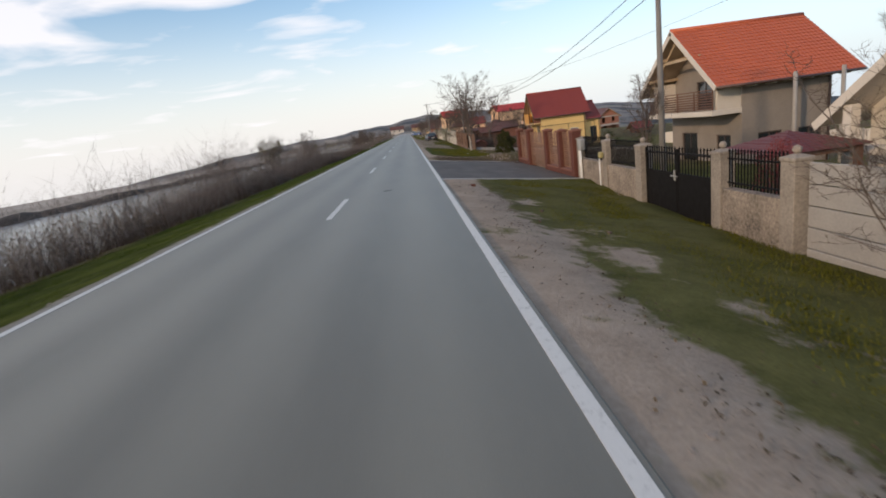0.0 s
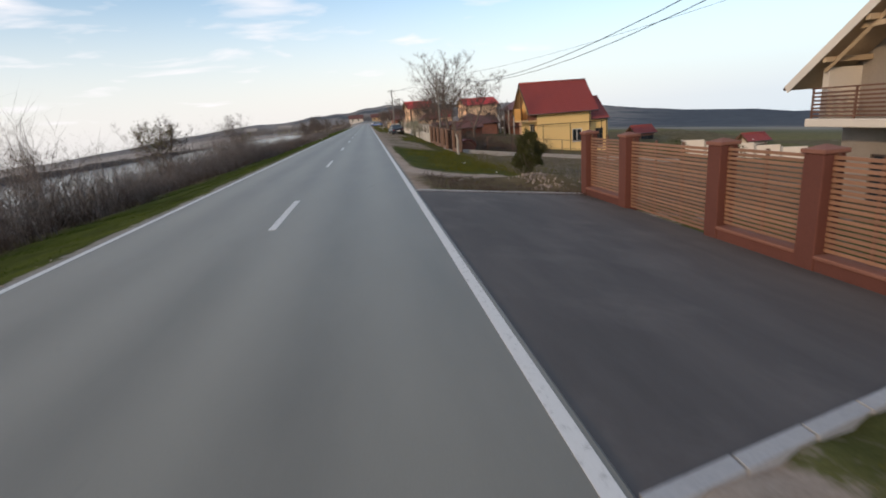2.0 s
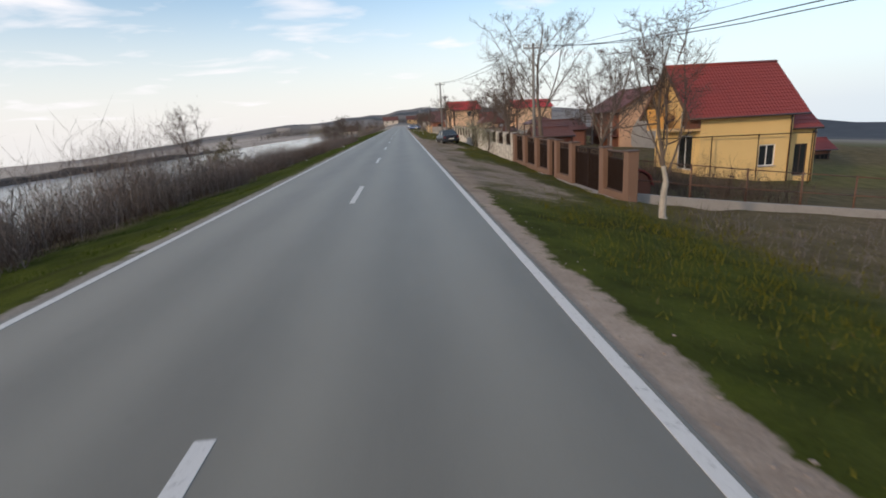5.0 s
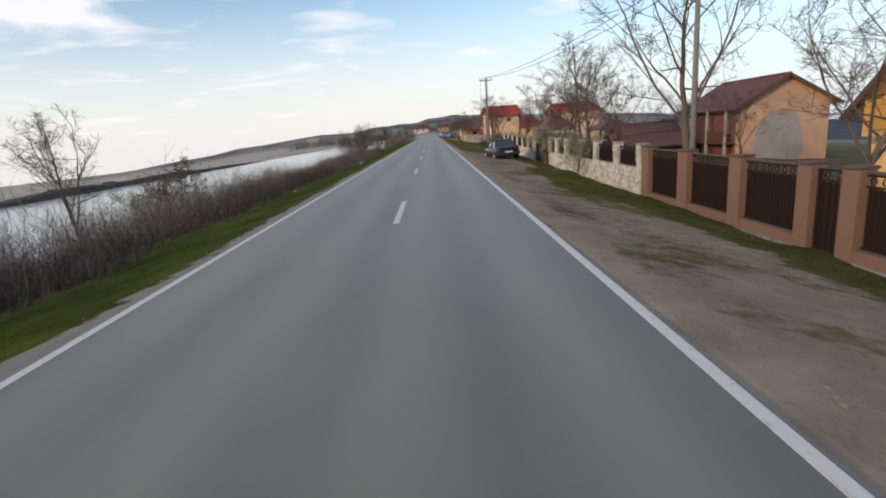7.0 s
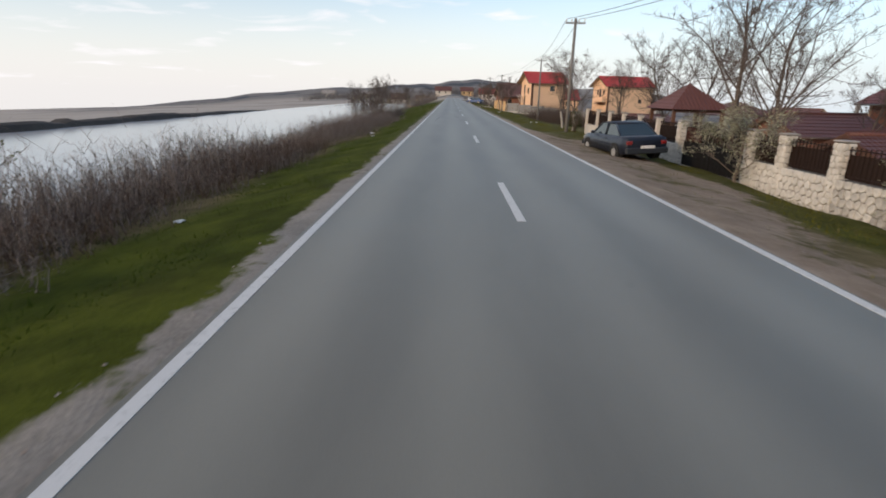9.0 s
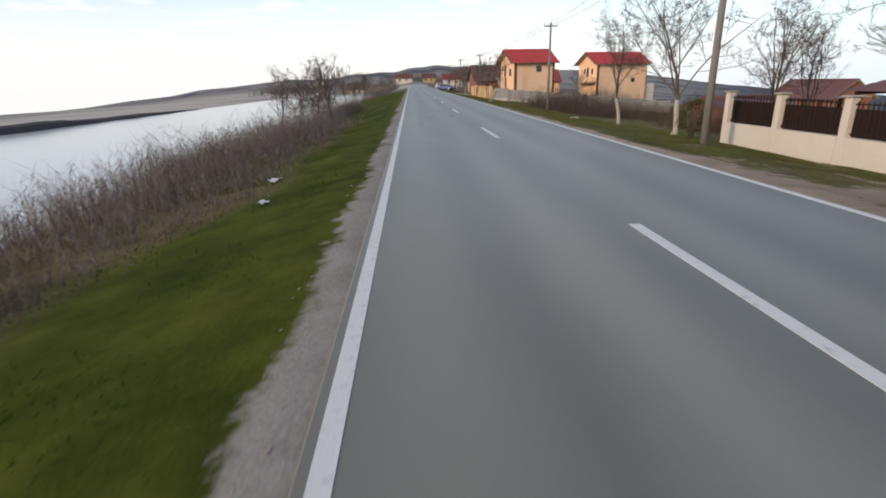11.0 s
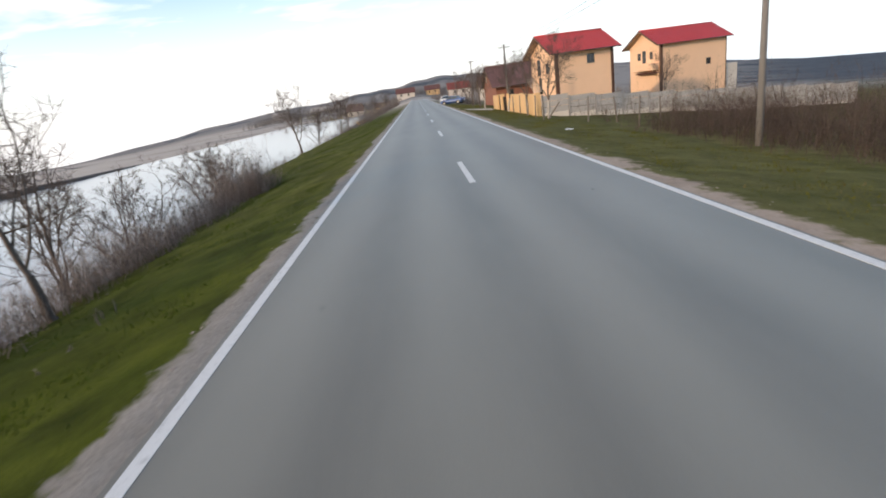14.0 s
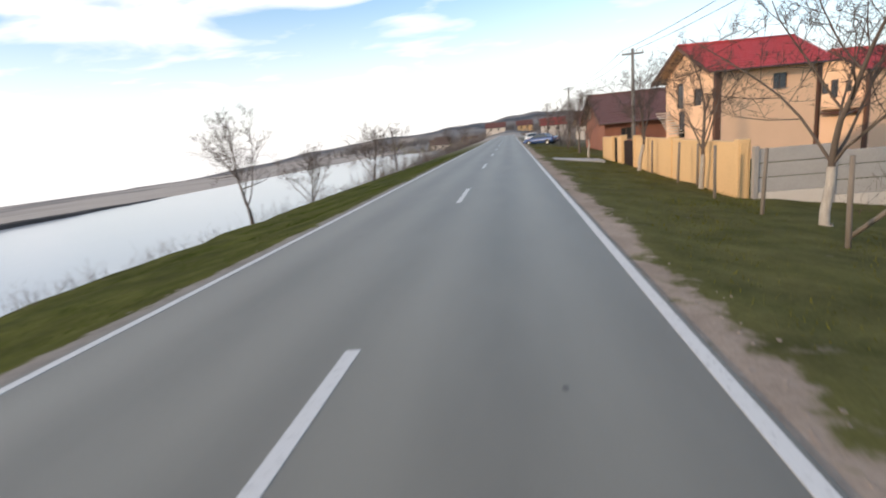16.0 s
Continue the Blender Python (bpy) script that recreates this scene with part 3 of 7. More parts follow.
def ground_sheet():
    xs = np.concatenate([-np.geomspace(60, 2600, 26)[::-1], np.arange(-56, -16, 2.0), np.arange(-16, -5, 0.45), np.arange(-5, -2.9, 0.2), [-2.2, 0, 2.2],
                         np.arange(2.9, 6, 0.2), np.arange(6, 13, 0.4), np.arange(13, 40, 1.8), np.geomspace(42, 2600, 30)])
    ys = np.concatenate([-np.geomspace(26, 2400, 16)[::-1], np.arange(-24, 13, 1.1), np.arange(13.4, 34, 0.3), np.arange(34.8, 200, 1.1), np.geomspace(202, 2700, 60)])
    X, Y = np.meshgrid(xs, ys)
    Z = land(X, Y)
    rng = np.random.default_rng(4)
    lump = np.zeros_like(Z)
    for k in range(5):
        fx, fy, p = rng.uniform(0.5, 2.2), rng.uniform(0.3, 1.6), rng.uniform(0, 6)
        lump += np.sin(X * fx + Y * fy + p) * np.sin(Y * fy * 1.7 - X * fx * 0.6 + p)
    lump = lump * (np.hypot(X, Y - 80) < 140)
    Z = Z + lump * 0.014 * smooth01(3.3, 4.6, np.abs(X)) + lump * 0.02 * smooth01(6, 9, np.abs(X))
    inside = (Y > 15.2 + 0.42 * (X - 3.1)) & (Y < 27.0 + 0.42 * (X - 3.1)) & (X > 3.0) & (X < 8.7)
    Z = np.where(inside, np.minimum(Z, land(X, Y)), Z)
    # a low mound of tipped earth beside the drive
    Z = Z + 0.40 * np.exp(-((X - 7.6) / 1.5) ** 2 - ((Y - 30.3) / 1.1) ** 2)
    nx, ny = len(xs), len(ys)
    idx = np.arange(nx * ny).reshape(ny, nx)
    faces = np.stack([idx[:-1, :-1], idx[:-1, 1:], idx[1:, 1:], idx[1:, :-1]], -1).reshape(-1, 4)
    me = raw_mesh("ground", np.stack([X, Y, Z], -1).reshape(-1, 3), faces, M_GROUND)
    # cover: grass, dryness or wood, distance
    r = np.hypot(X, Y - 80)
    grass = np.where(X < 0, smooth01(3.2, 3.62, -X), smooth01(3.05, 3.7, X))
    front = (1 - smooth01(15, 18, Y)) * (X > 0)
    grass = grass - front * (0.85 * smooth01(4.25, 3.7, X) + 0.14 * smooth01(6.2, 4.6, X)) + front * (0.3 * smooth01(4.0, 4.4, X) + 0.1 * smooth01(5.6, 7.0, X))
    # sandy inlets in the turf and a bare strip along the wall's foot
    for xi, yi, rx, ry in ((4.25, 6.6, 0.3, 0.55), (4.8, 5.8, 0.35, 0.7), (4.4, 8.7, 0.3, 0.45), (5.0, 3.6, 0.4, 0.9), (4.7, 11.2, 0.3, 0.6), (5.6, 1.5, 0.5, 1.0)):
        grass = grass - 1.1 * np.exp(-((X - xi + 0.25 * (Y - yi)) / rx) ** 2 - ((Y - yi) / ry) ** 2)
    grass = grass - 0.7 * np.exp(-((X - 7.55) / 0.28) ** 2) * smooth01(7.5, 9.5, Y) * (1 - smooth01(12.6, 13.6, Y))
    shoulder = (X > 0) * smooth01(26, 30, Y) * (1 - smooth01(50, 54, Y))
    grass = grass + 0.6 * smooth01(33, 35, Y) * (1 - smooth01(48, 52, Y)) * smooth01(3.15, 3.6, X)
    grass = grass + 0.35 * np.exp(-((Y - 29.0) / 1.6) ** 4) * (X > 3.05)
    lane = (X > 3) * smooth01(47, 52, Y) * (1 - smooth01(92, 99, Y))
    grass = grass - lane * (0.68 * smooth01(7.0, 6.3, X) - 0.2 * smooth01(6.6, 7.2, X)) + lane * 0.2 * np.sin(Y * 0.9) * np.sin(X * 2.2)
    turf = smooth01(64.5, 67, Y) * (1 - smooth01(77, 81, Y)) * smooth01(4.9 + 0.03 * (Y - 66), 5.8 + 0.03 * (Y - 66), X)
    grass = grass + 0.95 * turf
    pit = sand_band(X, Y)
    grass = grass + 0.8 * (X < 0) * smooth01(3.45, 3.85, -X) + 0.45 * (X > 0) * smooth01(98, 104, Y) * smooth01(3.6, 4.4, X)
    grass = np.clip(grass - 1.1 * pit, 0, 1.6)
    thicket = 6.1 - 0.7 * smooth01(90, 98, Y) + 0.7 * (1 - smooth01(48, 62, Y)) + 1.1 * (1 - smooth01(14, 30, Y)) + 0.4 * np.sin(Y * 0.7)
    plot = (X > 0) * smooth01(32, 34.5, Y) * (1 - smooth01(50, 53, Y)) * smooth01(8.6, 6.6, X)
    dry = np.clip(np.where(X > 0, 0.36, 0.0) - 0.3 * plot + 0.22 * smooth01(95, 110, Y) * (X > 0) + 0.2 * smooth01(120, 135, Y) * (X < 0) + 0.6 * np.exp(-((Y - 40) / 13.0) ** 4) * smooth01(6.5, 9.5, X) + 0.75 * np.exp(-((Y - 28.9) / 1.9) ** 4) * (X > 3)
                  + 0.5 * lane * smooth01(7.0, 6.2, X) * (1 - turf) - 0.1 * turf + 0.2 * front + (X < -44) * 0.9 + 0.9 * smooth01(-0.3, 0.8, -X - thicket) * (Y < 118)
                  + 0.7 * smooth01(8.5, 10.5, X) * (Y > 98) * (Y < 142) + 0.5 * smooth01(9, 11, X) * smooth01(18, 32, Y) * smooth01(104, 96, Y), 0, 1)
    brown = np.clip(lane * (1 - turf) * (0.3 + 0.3 * smooth01(7.0, 6.2, X)) - 0.4 * turf + 0.4 * front + 0.3 * shoulder + 0.7 * np.exp(-((Y - 40) / 13.0) ** 4) * smooth01(6.5, 9.0, X) + 0.75 * np.exp(-((Y - 28.9) / 1.9) ** 4) * (X > 3) - 0.5 * pit + 0.25 * (X > 0) * smooth01(20, 32, Y) - 0.35 * plot + 0.5 * smooth01(9, 12, X) * smooth01(18, 32, Y) * smooth01(104, 96, Y) + smooth01(-0.2, 0.6, -X - thicket) * (Y < 118), 0, 1)
    # share of the far colours that carry the painted haze
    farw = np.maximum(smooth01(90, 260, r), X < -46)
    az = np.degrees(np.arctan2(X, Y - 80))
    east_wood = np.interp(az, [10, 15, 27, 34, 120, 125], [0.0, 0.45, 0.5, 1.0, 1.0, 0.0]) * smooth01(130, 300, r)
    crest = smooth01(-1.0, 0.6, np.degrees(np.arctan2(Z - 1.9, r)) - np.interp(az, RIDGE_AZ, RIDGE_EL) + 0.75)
    # pale fields mixed into the wood ahead lighten that ridge, haze done by colour
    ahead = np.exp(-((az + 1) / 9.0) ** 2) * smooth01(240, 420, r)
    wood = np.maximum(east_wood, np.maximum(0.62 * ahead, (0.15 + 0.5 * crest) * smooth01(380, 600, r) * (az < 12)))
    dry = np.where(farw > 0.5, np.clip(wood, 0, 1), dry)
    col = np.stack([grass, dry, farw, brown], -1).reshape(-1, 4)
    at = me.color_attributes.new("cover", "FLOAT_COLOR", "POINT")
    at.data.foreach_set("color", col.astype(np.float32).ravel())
    me.polygons.foreach_set("use_smooth", [True] * len(me.polygons))
    return tagged(new("ground", me), "grassy verge and fields running to far hills", "ground", kind="structure")


ground = ground_sheet()
water = solid("water", Build().box(-50.2, -220, -3.6, -9.5, 330, -3.2), M_WATER, "calm pale river water beside the bank", "river", kind="structure")

# ---- the road ----
EDGE_L, EDGE_R = -2.93, 2.80
road = solid("road", Build().box(EDGE_L - 0.13, -40, -0.35, EDGE_R + 0.11, 440, 0.0, 0.02), M_ROAD, "worn grey asphalt two-lane road", "road", kind="structure")
for xc, nm in ((EDGE_L, "edge_line"), (EDGE_R, "edge_line")):
    b = Build()
    b.box(xc - 0.056, -40, 0.0, xc + 0.056, 438, 0.004)
    part(nm, b, M_PAINT, road, "worn white edge line")
dash_mesh = Build().box(-0.066, 0, 0.0, 0.066, 3.48, 0.004).mesh("dash", M_PAINT)
for k in range(-2, 33):
    piece("dash", dash_mesh, road, pose(0, 10.15 + 12.96 * k, 0))

# ---- asphalt forecourt with concrete edging ----
def drive_edge(y_in, dy):
    n = 8
    return [(EDGE_R + 0.11 + (8.35 - EDGE_R - 0.11) * i / n, y_in + dy * i / n) for i in range(n + 1)]


near_e, far_e = drive_edge(15.75, 2.25), drive_edge(26.5, 2.3)
b = Build()
for i in range(len(near_e)):
    for (x, y) in (near_e[i], far_e[i]):
        t = (x - 2.91) / 5.44
        z = -0.02 - 0.93 * t
        b.v.append((x, y, z))
for i in range(len(near_e) - 1):
    b.f.append((2 * i, 2 * i + 2, 2 * i + 3, 2 * i + 1))
k = len(b.v)
b.v += [(x, y, z - 0.4) for x, y, z in b.v[:k]]
b.f += [tuple(i + k for i in f[::-1]) for f in b.f]
for i in range(len(near_e) - 1):
    b.f.append((2 * i, 2 * i + k, 2 * i + 2 + k, 2 * i + 2))
    b.f.append((2 * i + 1, 2 * i + 3, 2 * i + 3 + k, 2 * i + 1 + k))
drive = solid("driveway", b, M_DRIVE, "dark new asphalt forecourt sloping to the slatted fence", "driveway", kind="structure")
for row, s in ((near_e, -1), (far_e, 1)):
    for i in range(len(row) - 1):
        (x0, y0), (x1, y1) = row[i], row[i + 1]
        z0, z1 = [-0.02 - 0.93 * (x - 2.91) / 5.44 for x in (x0, x1)]
        kb = Build()
        kb.add([(x0 + .01, y0, z0 - .3), (x1 - .01, y1, z1 - .3), (x1 - .01, y1 + s * .12, z1 - .3), (x0 + .01, y0 + s * .12, z0 - .3),
                (x0 + .01, y0, z0 + .03), (x1 - .01, y1, z1 + .03), (x1 - .01, y1 + s * .12, z1 + .03), (x0 + .01, y0 + s * .12, z0 + .03)],
               [(0, 3, 2, 1), (4, 5, 6, 7), (0, 1, 5, 4), (1, 2, 6, 5), (2, 3, 7, 6), (3, 0, 4, 7)])
        part("kerb", kb, M_KERB, drive)


# ---- roadside fences ----
def bar_mesh(name, h, r, mat, spear=0.0):
    b = Build().box(-r, -r, 0, r, r, h)
    if spear:
        b.add([(-r * 2.2, -r, h), (r * 2.2, -r, h), (r * 2.2, r, h), (-r * 2.2, r, h), (0, 0, h + spear)], [(0, 3, 2, 1), (0, 1, 4), (1, 2, 4), (2, 3, 4), (3, 0, 4)])
    return b.mesh(name, mat)


def post_part(name, y, w, z0, z1, mat, parent, cap=None, cap_mat=None, ball=0.0, d=None):
    d = d or w
    p = part(name, Build().box(-d / 2, y - w / 2, z0, d / 2, y + w / 2, z1, 0.012), mat, parent)
    if cap:
        c = Build().box(-d / 2 - cap, y - w / 2 - cap, z1, d / 2 + cap, y + w / 2 + cap, z1 + 0.07, 0.012)
        c.add([(-d / 2, y - w / 2, z1 + .07), (d / 2, y - w / 2, z1 + .07), (d / 2, y + w / 2, z1 + .07), (-d / 2, y + w / 2, z1 + .07), (0, y, z1 + .13)],
              [(0, 1, 4), (1, 2, 4), (2, 3, 4), (3, 0, 4)])
        part("cap", c, cap_mat or mat, p)
    if ball:
        part("ball_finial", Build().ball((0, y, z1 + 0.13 + ball * 0.8), ball, 12, 8), cap_mat or mat, p, smooth=True)
    return p


# pebbledashed fence with black iron rails and a double gate
XF = 8.5
iron = thing("iron_fence", "pebbledash garden fence with black spear rails", "fence", pose(XF, 0, 0))
ipos = [(7.35, -1.5, 0.42, True), (9.45, -1.42, 0.44, True), (13.2, -1.38, 0.48, True), (15.75, -1.34, 0.56, True), (18.35, -1.25, 0.60, False)]
for y, z0, z1, ballf in ipos:
    post_part("post", y, 0.34, z0 - 0.3, z1 - 0.12, M_POST, iron, 0.018, M_POST, 0.075 if ballf else 0)
spear_bar = bar_mesh("bar", 0.74, 0.011, M_BLACK, 0.07)
for (ya, za, ta, _), (yb, zb, tb, _) in ((ipos[0], ipos[1]), (ipos[2], ipos[3]), (ipos[3], ipos[4])):
    y0, y1 = ya + 0.18, yb - 0.18
    zw = (za + zb) / 2 + 1.08
    part("low_wall", Build().box(-0.13, y0, min(za, zb) - 0.3, 0.13, y1, zw, 0.01), M_PEBBLE, iron)
    part("foundation", Build().box(-0.2, y0, min(za, zb) - 0.4, 0.2, y1, min(za, zb) + 0.1, 0.01), M_CONC, iron)
    for dz in (0.10, 0.60):
        part("rail", Build().box(-0.016, y0, zw + dz, 0.016, y1, zw + dz + 0.035), M_BLACK, iron)
    n = int((y1 - y0) / 0.095)
    for i in range(n):
        piece("bar", spear_bar, iron, pose(0, y0 + (i + 0.5) * (y1 - y0) / n, zw + 0.03))
gate = thing("double_gate", "closed black sheet-metal double gate with spear bars", "gate", pose(XF, 0, 0))
gy0, gy1 = 9.66, 13.0
gm = (gy0 + gy1) / 2
gate_bar = bar_mesh("bar", 0.62, 0.012, M_BLACK, 0.07)
for a, c in ((gy0, gm - 0.012), (gm + 0.012, gy1)):
    leaf = part("leaf", Build().box(-0.02, a, -1.36, 0.02, c, -0.28, 0.004), M_BLACK, gate)
    for z in (-1.36, -0.28, 0.22):
        part("rail", Build().box(-0.03, a, z, 0.03, c, z + 0.05), M_BLACK, leaf)
    for yy in (a, c - 0.05):
        part("stile", Build().box(-0.03, yy, -1.36, 0.03, yy + 0.05, 0.36), M_BLACK, leaf)
    for i in range(12):
        piece("bar", gate_bar, leaf, pose(0, a + 0.1 + i * (c - a - 0.2) / 11, -0.26))
part("handle", Build().box(-0.07, gm + 0.03, -0.42, -0.03, gm + 0.08, -0.16, 0.008).box(-0.09, gm - 0.12, -0.32, -0.06, gm + 0.2, -0.29, 0.006), M_GALV, gate, "bright steel handle")
part("sill", Build().box(-0.3, gy0, -1.75, 0.25, gy1, -1.4, 0.02), M_CONC, gate, "concrete gate sill")

# meter boxes
box1 = thing("meter_box", "grey electricity meter box on white conduits", "meter box", pose(XF - 0.1, 18.05, -1.2))
part("cabinet", Build().box(-0.14, -0.14, 1.32, 0.06, 0.16, 1.72, 0.02), M_GALV, box1)
for dy in (-0.08, 0.02, 0.12):
    part("conduit", Build().tube([(-0.1, dy, -0.1), (-0.1, dy, 1.32)], [0.022, 0.022], 8), M_WHITE, box1, smooth=True)
box2 = thing("gas_meter", "small yellow gas meter with a white riser pipe", "gas meter", pose(XF - 0.24, 15.8, -1.35))
part("body", Build().box(-0.08, -0.08, 1.3, 0.05, 0.1, 1.5, 0.03), M_YELLOWBOX, box2)
part("riser", Build().tube([(-0.04, 0.08, -0.1), (-0.04, 0.08, 1.27)], [0.025, 0.025], 8), M_WHITE, box2, smooth=True)

# concrete plank fence
plank = thing("plank_fence", "weathered grey precast concrete plank fence", "fence", pose(8.55, 0, 0))
for k in range(8):
    y1 = 7.12 - k * 1.95
    if k:
        part("post", Build().box(-0.08, y1 - 0.02, -1.8, 0.08, y1 + 0.13, 0.34, 0.01), M_CONC, plank)
    for i in range(5):
        z = -1.55 + i * 0.37
        part("plank", Build().box(-0.035, y1 - 1.80, z, 0.035, y1 - 0.03, z + 0.35, 0.012), M_CONC, plank)

# slatted fence on red-brown piers
XS = 8.38
slatf = thing("slatted_fence", "varnished wooden slat fence between red-brown piers", "fence", pose(XS, 0, 0))
piers = [(18.75, -1.0, 0.86), (20.55, -0.98, 0.86), (22.75, -0.96, 0.88), (26.3, -1.0, 0.92), (28.72, -1.03, 0.93)]
for y, z0, z1 in piers:
    post_part("pier", y, 0.36, z0 - 0.35, z1 - 0.06, M_REDBRICK, slatf, 0.035, M_BRICKCAP)
slat_by_len = {}
for k in range(4):
    (ya, za, ta), (yb, zb, tb) = piers[k], piers[k + 1]
    y0, y1 = ya + 0.18, yb - 0.18
    is_gate = k == 2
    zb0 = -0.92 if is_gate else -0.66
    host = slatf
    if is_gate:
        host = thing("slatted_gate", "closed sliding gate of varnished wooden slats", "gate", pose(XS, 0, 0))
    else:
        part("low_wall", Build().box(-0.16, y0, -1.4, 0.16, y1, -0.74, 0.01), M_REDBRICK, slatf)
        part("coping", Build().box(-0.19, y0, -0.74, 0.19, y1, -0.68, 0.01), M_BRICKCAP, slatf)
    L = round(y1 - y0, 2)
    if L not in slat_by_len:
        slat_by_len[L] = Build().box(-0.012, 0.01, 0, 0.012, L - 0.01, 0.052, 0.004).mesh("slat", M_SLAT)
    n = int((ta - 0.08 - zb0) / 0.08)
    for i in range(n):
        piece("slat", slat_by_len[L], host, pose(-0.02, y0, zb0 + 0.02 + i * 0.08))
    m = max(2, round(L / 1.15))
    for i in range(m + 1):
        yy = y0 + 0.03 + (L - 0.06) * i / m
        part("upright", Build().box(-0.005, yy - 0.025, zb0, 0.03, yy + 0.025, ta - 0.06), M_FRAMEWOOD, host)

# brown stucco fence with wrought panels
XB = 8.6
stucco = thing("stucco_fence", "brown stucco fence with dark wrought-iron panels", "fence", pose(XB, 0, 0))
bays = [(52.95, 54.65, "panel"), (55.05, 58.1, "gates"), (58.55, 60.32, "panel"), (60.72, 61.5, "wicket"), (61.9, 63.9, "panel"), (64.4, 66.6, "panel"), (67.2, 69.4, "panel")]
edges = [52.55] + [v for a, c, _ in bays for v in (a, c)] + [69.95]


for i in range(0, len(edges), 2):
    y0, y1 = edges[i], edges[i + 1]
    zt = 0.52 + 0.22 * (y0 - 53) / 18
    p = part("pier", Build().box(-0.17, y0, -1.9, 0.17, y1, zt, 0.012), M_STUCCO, stucco)
    part("cap", Build().box(-0.2, y0 - 0.02, zt, 0.2, y1 + 0.02, zt + 0.06, 0.012), M_CAPDARK, p)
part("plinth", Build().box(-0.3, 52.5, -1.9, 0.1, 69.97, -1.1, 0.02), M_CONC, stucco, "bare concrete plinth")
ring = Build()
for i in range(12):
    c, d = math.cos(math.pi * i / 6), math.sin(math.pi * i / 6)
    ring.v += [(x, r * c, r * d) for x, r in ((-0.008, 0.055), (-0.008, 0.075), (0.008, 0.075), (0.008, 0.055))]
    ring.f += [(4 * i + k, 4 * i + (k + 1) % 4, 4 * ((i + 1) % 12) + (k + 1) % 4, 4 * ((i + 1) % 12) + k) for k in range(4)]
ring_mesh = ring.mesh("ring", M_BROWNMETAL)


def grille(host, y0, y1, z0, z1, step=0.115, rings=True, sheet=False):
    bm = Build().box(-0.011, -0.011, 0, 0.011, 0.011, z1 - z0 - (0.24 if rings else 0.04)).mesh("bar", M_BROWNMETAL)
    for z in (z0, z1 - 0.24, z1 - 0.04) if rings else (z0, z1 - 0.04):
        part("rail", Build().box(-0.018, y0, z, 0.018, y1, z + 0.035), M_BROWNMETAL, host)
    n = max(2, int((y1 - y0) / step))
    for i in range(n):
        piece("bar", bm, host, pose(0, y0 + (i + 0.5) * (y1 - y0) / n, z0 + 0.02))
    if rings:
        for i in range(max(2, n // 2)):
            piece("ring", ring_mesh, host, pose(0, y0 + (i + 0.5) * (y1 - y0) / max(2, n // 2), z1 - 0.12))
    if sheet:
        part("sheet", Build().box(0.02, y0 + 0.02, z0, 0.028, y1 - 0.02, z1 - 0.26), M_BROWNMETAL, host, "dark sheet behind the bars")


for a, c, what in bays:
    zt = 0.46 + 0.22 * (a - 53) / 18
    if what == "panel":
        part("low_wall", Build().box(-0.14, a, -1.9, 0.14, c, -0.86, 0.01), M_STUCCO, stucco)
        grille(stucco, a, c, -0.84, zt, sheet=True)
        part("coping", Build().box(-0.06, a + 0.03, zt + 0.01, 0.06, c - 0.03, zt + 0.05), M_CAPDARK, stucco)
    else:
        g = thing("wicket_gate" if what == "wicket" else "double_gate", "closed dark brown iron gate with ring frieze", "gate", pose(XB, 0, 0))
        cuts = [a, (a + c) / 2, c] if what == "gates" else [a, c]
        for q in range(len(cuts) - 1):
            lf = part("leaf", Build().box(0.02, cuts[q] + 0.07, -1.08, 0.028, cuts[q + 1] - 0.07, zt - 0.26), M_BROWNMETAL, g, "dark sheet-metal gate leaf")
            for ys in (cuts[q] + 0.01, cuts[q + 1] - 0.07):
                part("stile", Build().box(-0.025, ys, -1.1, 0.025, ys + 0.06, zt), M_BROWNMETAL, lf)
            grille(lf, cuts[q] + 0.07, cuts[q + 1] - 0.07, -1.08, zt, 0.13, True, False)

# stone wall with pillars
stonew = thing("stone_wall", "pale rubble-stone garden wall with pillars and iron panels", "wall", pose(0, 0, 0))


def stone_x(y):
    return 8.52 - 0.42 * (y - 71) / 32


rs = random.Random(11)


def crazy_stones(y0, y1, z0, z1, size):
    """Outlines of irregular stones that fill a face, each cut by the bisectors to its neighbours."""
    nz, ny = max(1, round((z1 - z0) / size)), max(1, round((y1 - y0) / (size * 1.15)))
    hz_, hy_ = (z1 - z0) / nz, (y1 - y0) / ny
    seeds = [(y0 + (j + 0.5 + (0.25 if i % 2 else -0.25) * (ny > 1) + rs.uniform(-0.3, 0.3)) * hy_, z0 + (i + 0.5 + rs.uniform(-0.3, 0.3)) * hz_) for i in range(nz) for j in range(ny)]
    out = []
    for a in seeds:
        poly = [(y0, z0), (y1, z0), (y1, z1), (y0, z1)]
        for c in seeds:
            if c is a or abs(c[0] - a[0]) > 3 * hy_ or abs(c[1] - a[1]) > 3 * hz_:
                continue
            ny_, nz_ = c[0] - a[0], c[1] - a[1]
            lim = (c[0] ** 2 + c[1] ** 2 - a[0] ** 2 - a[1] ** 2) / 2
            side = [p[0] * ny_ + p[1] * nz_ - lim for p in poly]
            cut = []
            for k in range(len(poly)):
                p, q, f, g = poly[k], poly[(k + 1) % len(poly)], side[k], side[(k + 1) % len(poly)]
                if f <= 0:
                    cut.append(p)
                if (f < 0 < g) or (g < 0 < f):
                    w = f / (f - g)
                    cut.append((p[0] + w * (q[0] - p[0]), p[1] + w * (q[1] - p[1])))
            poly = cut
        if len(poly) > 2:
            out.append(poly)
    return out


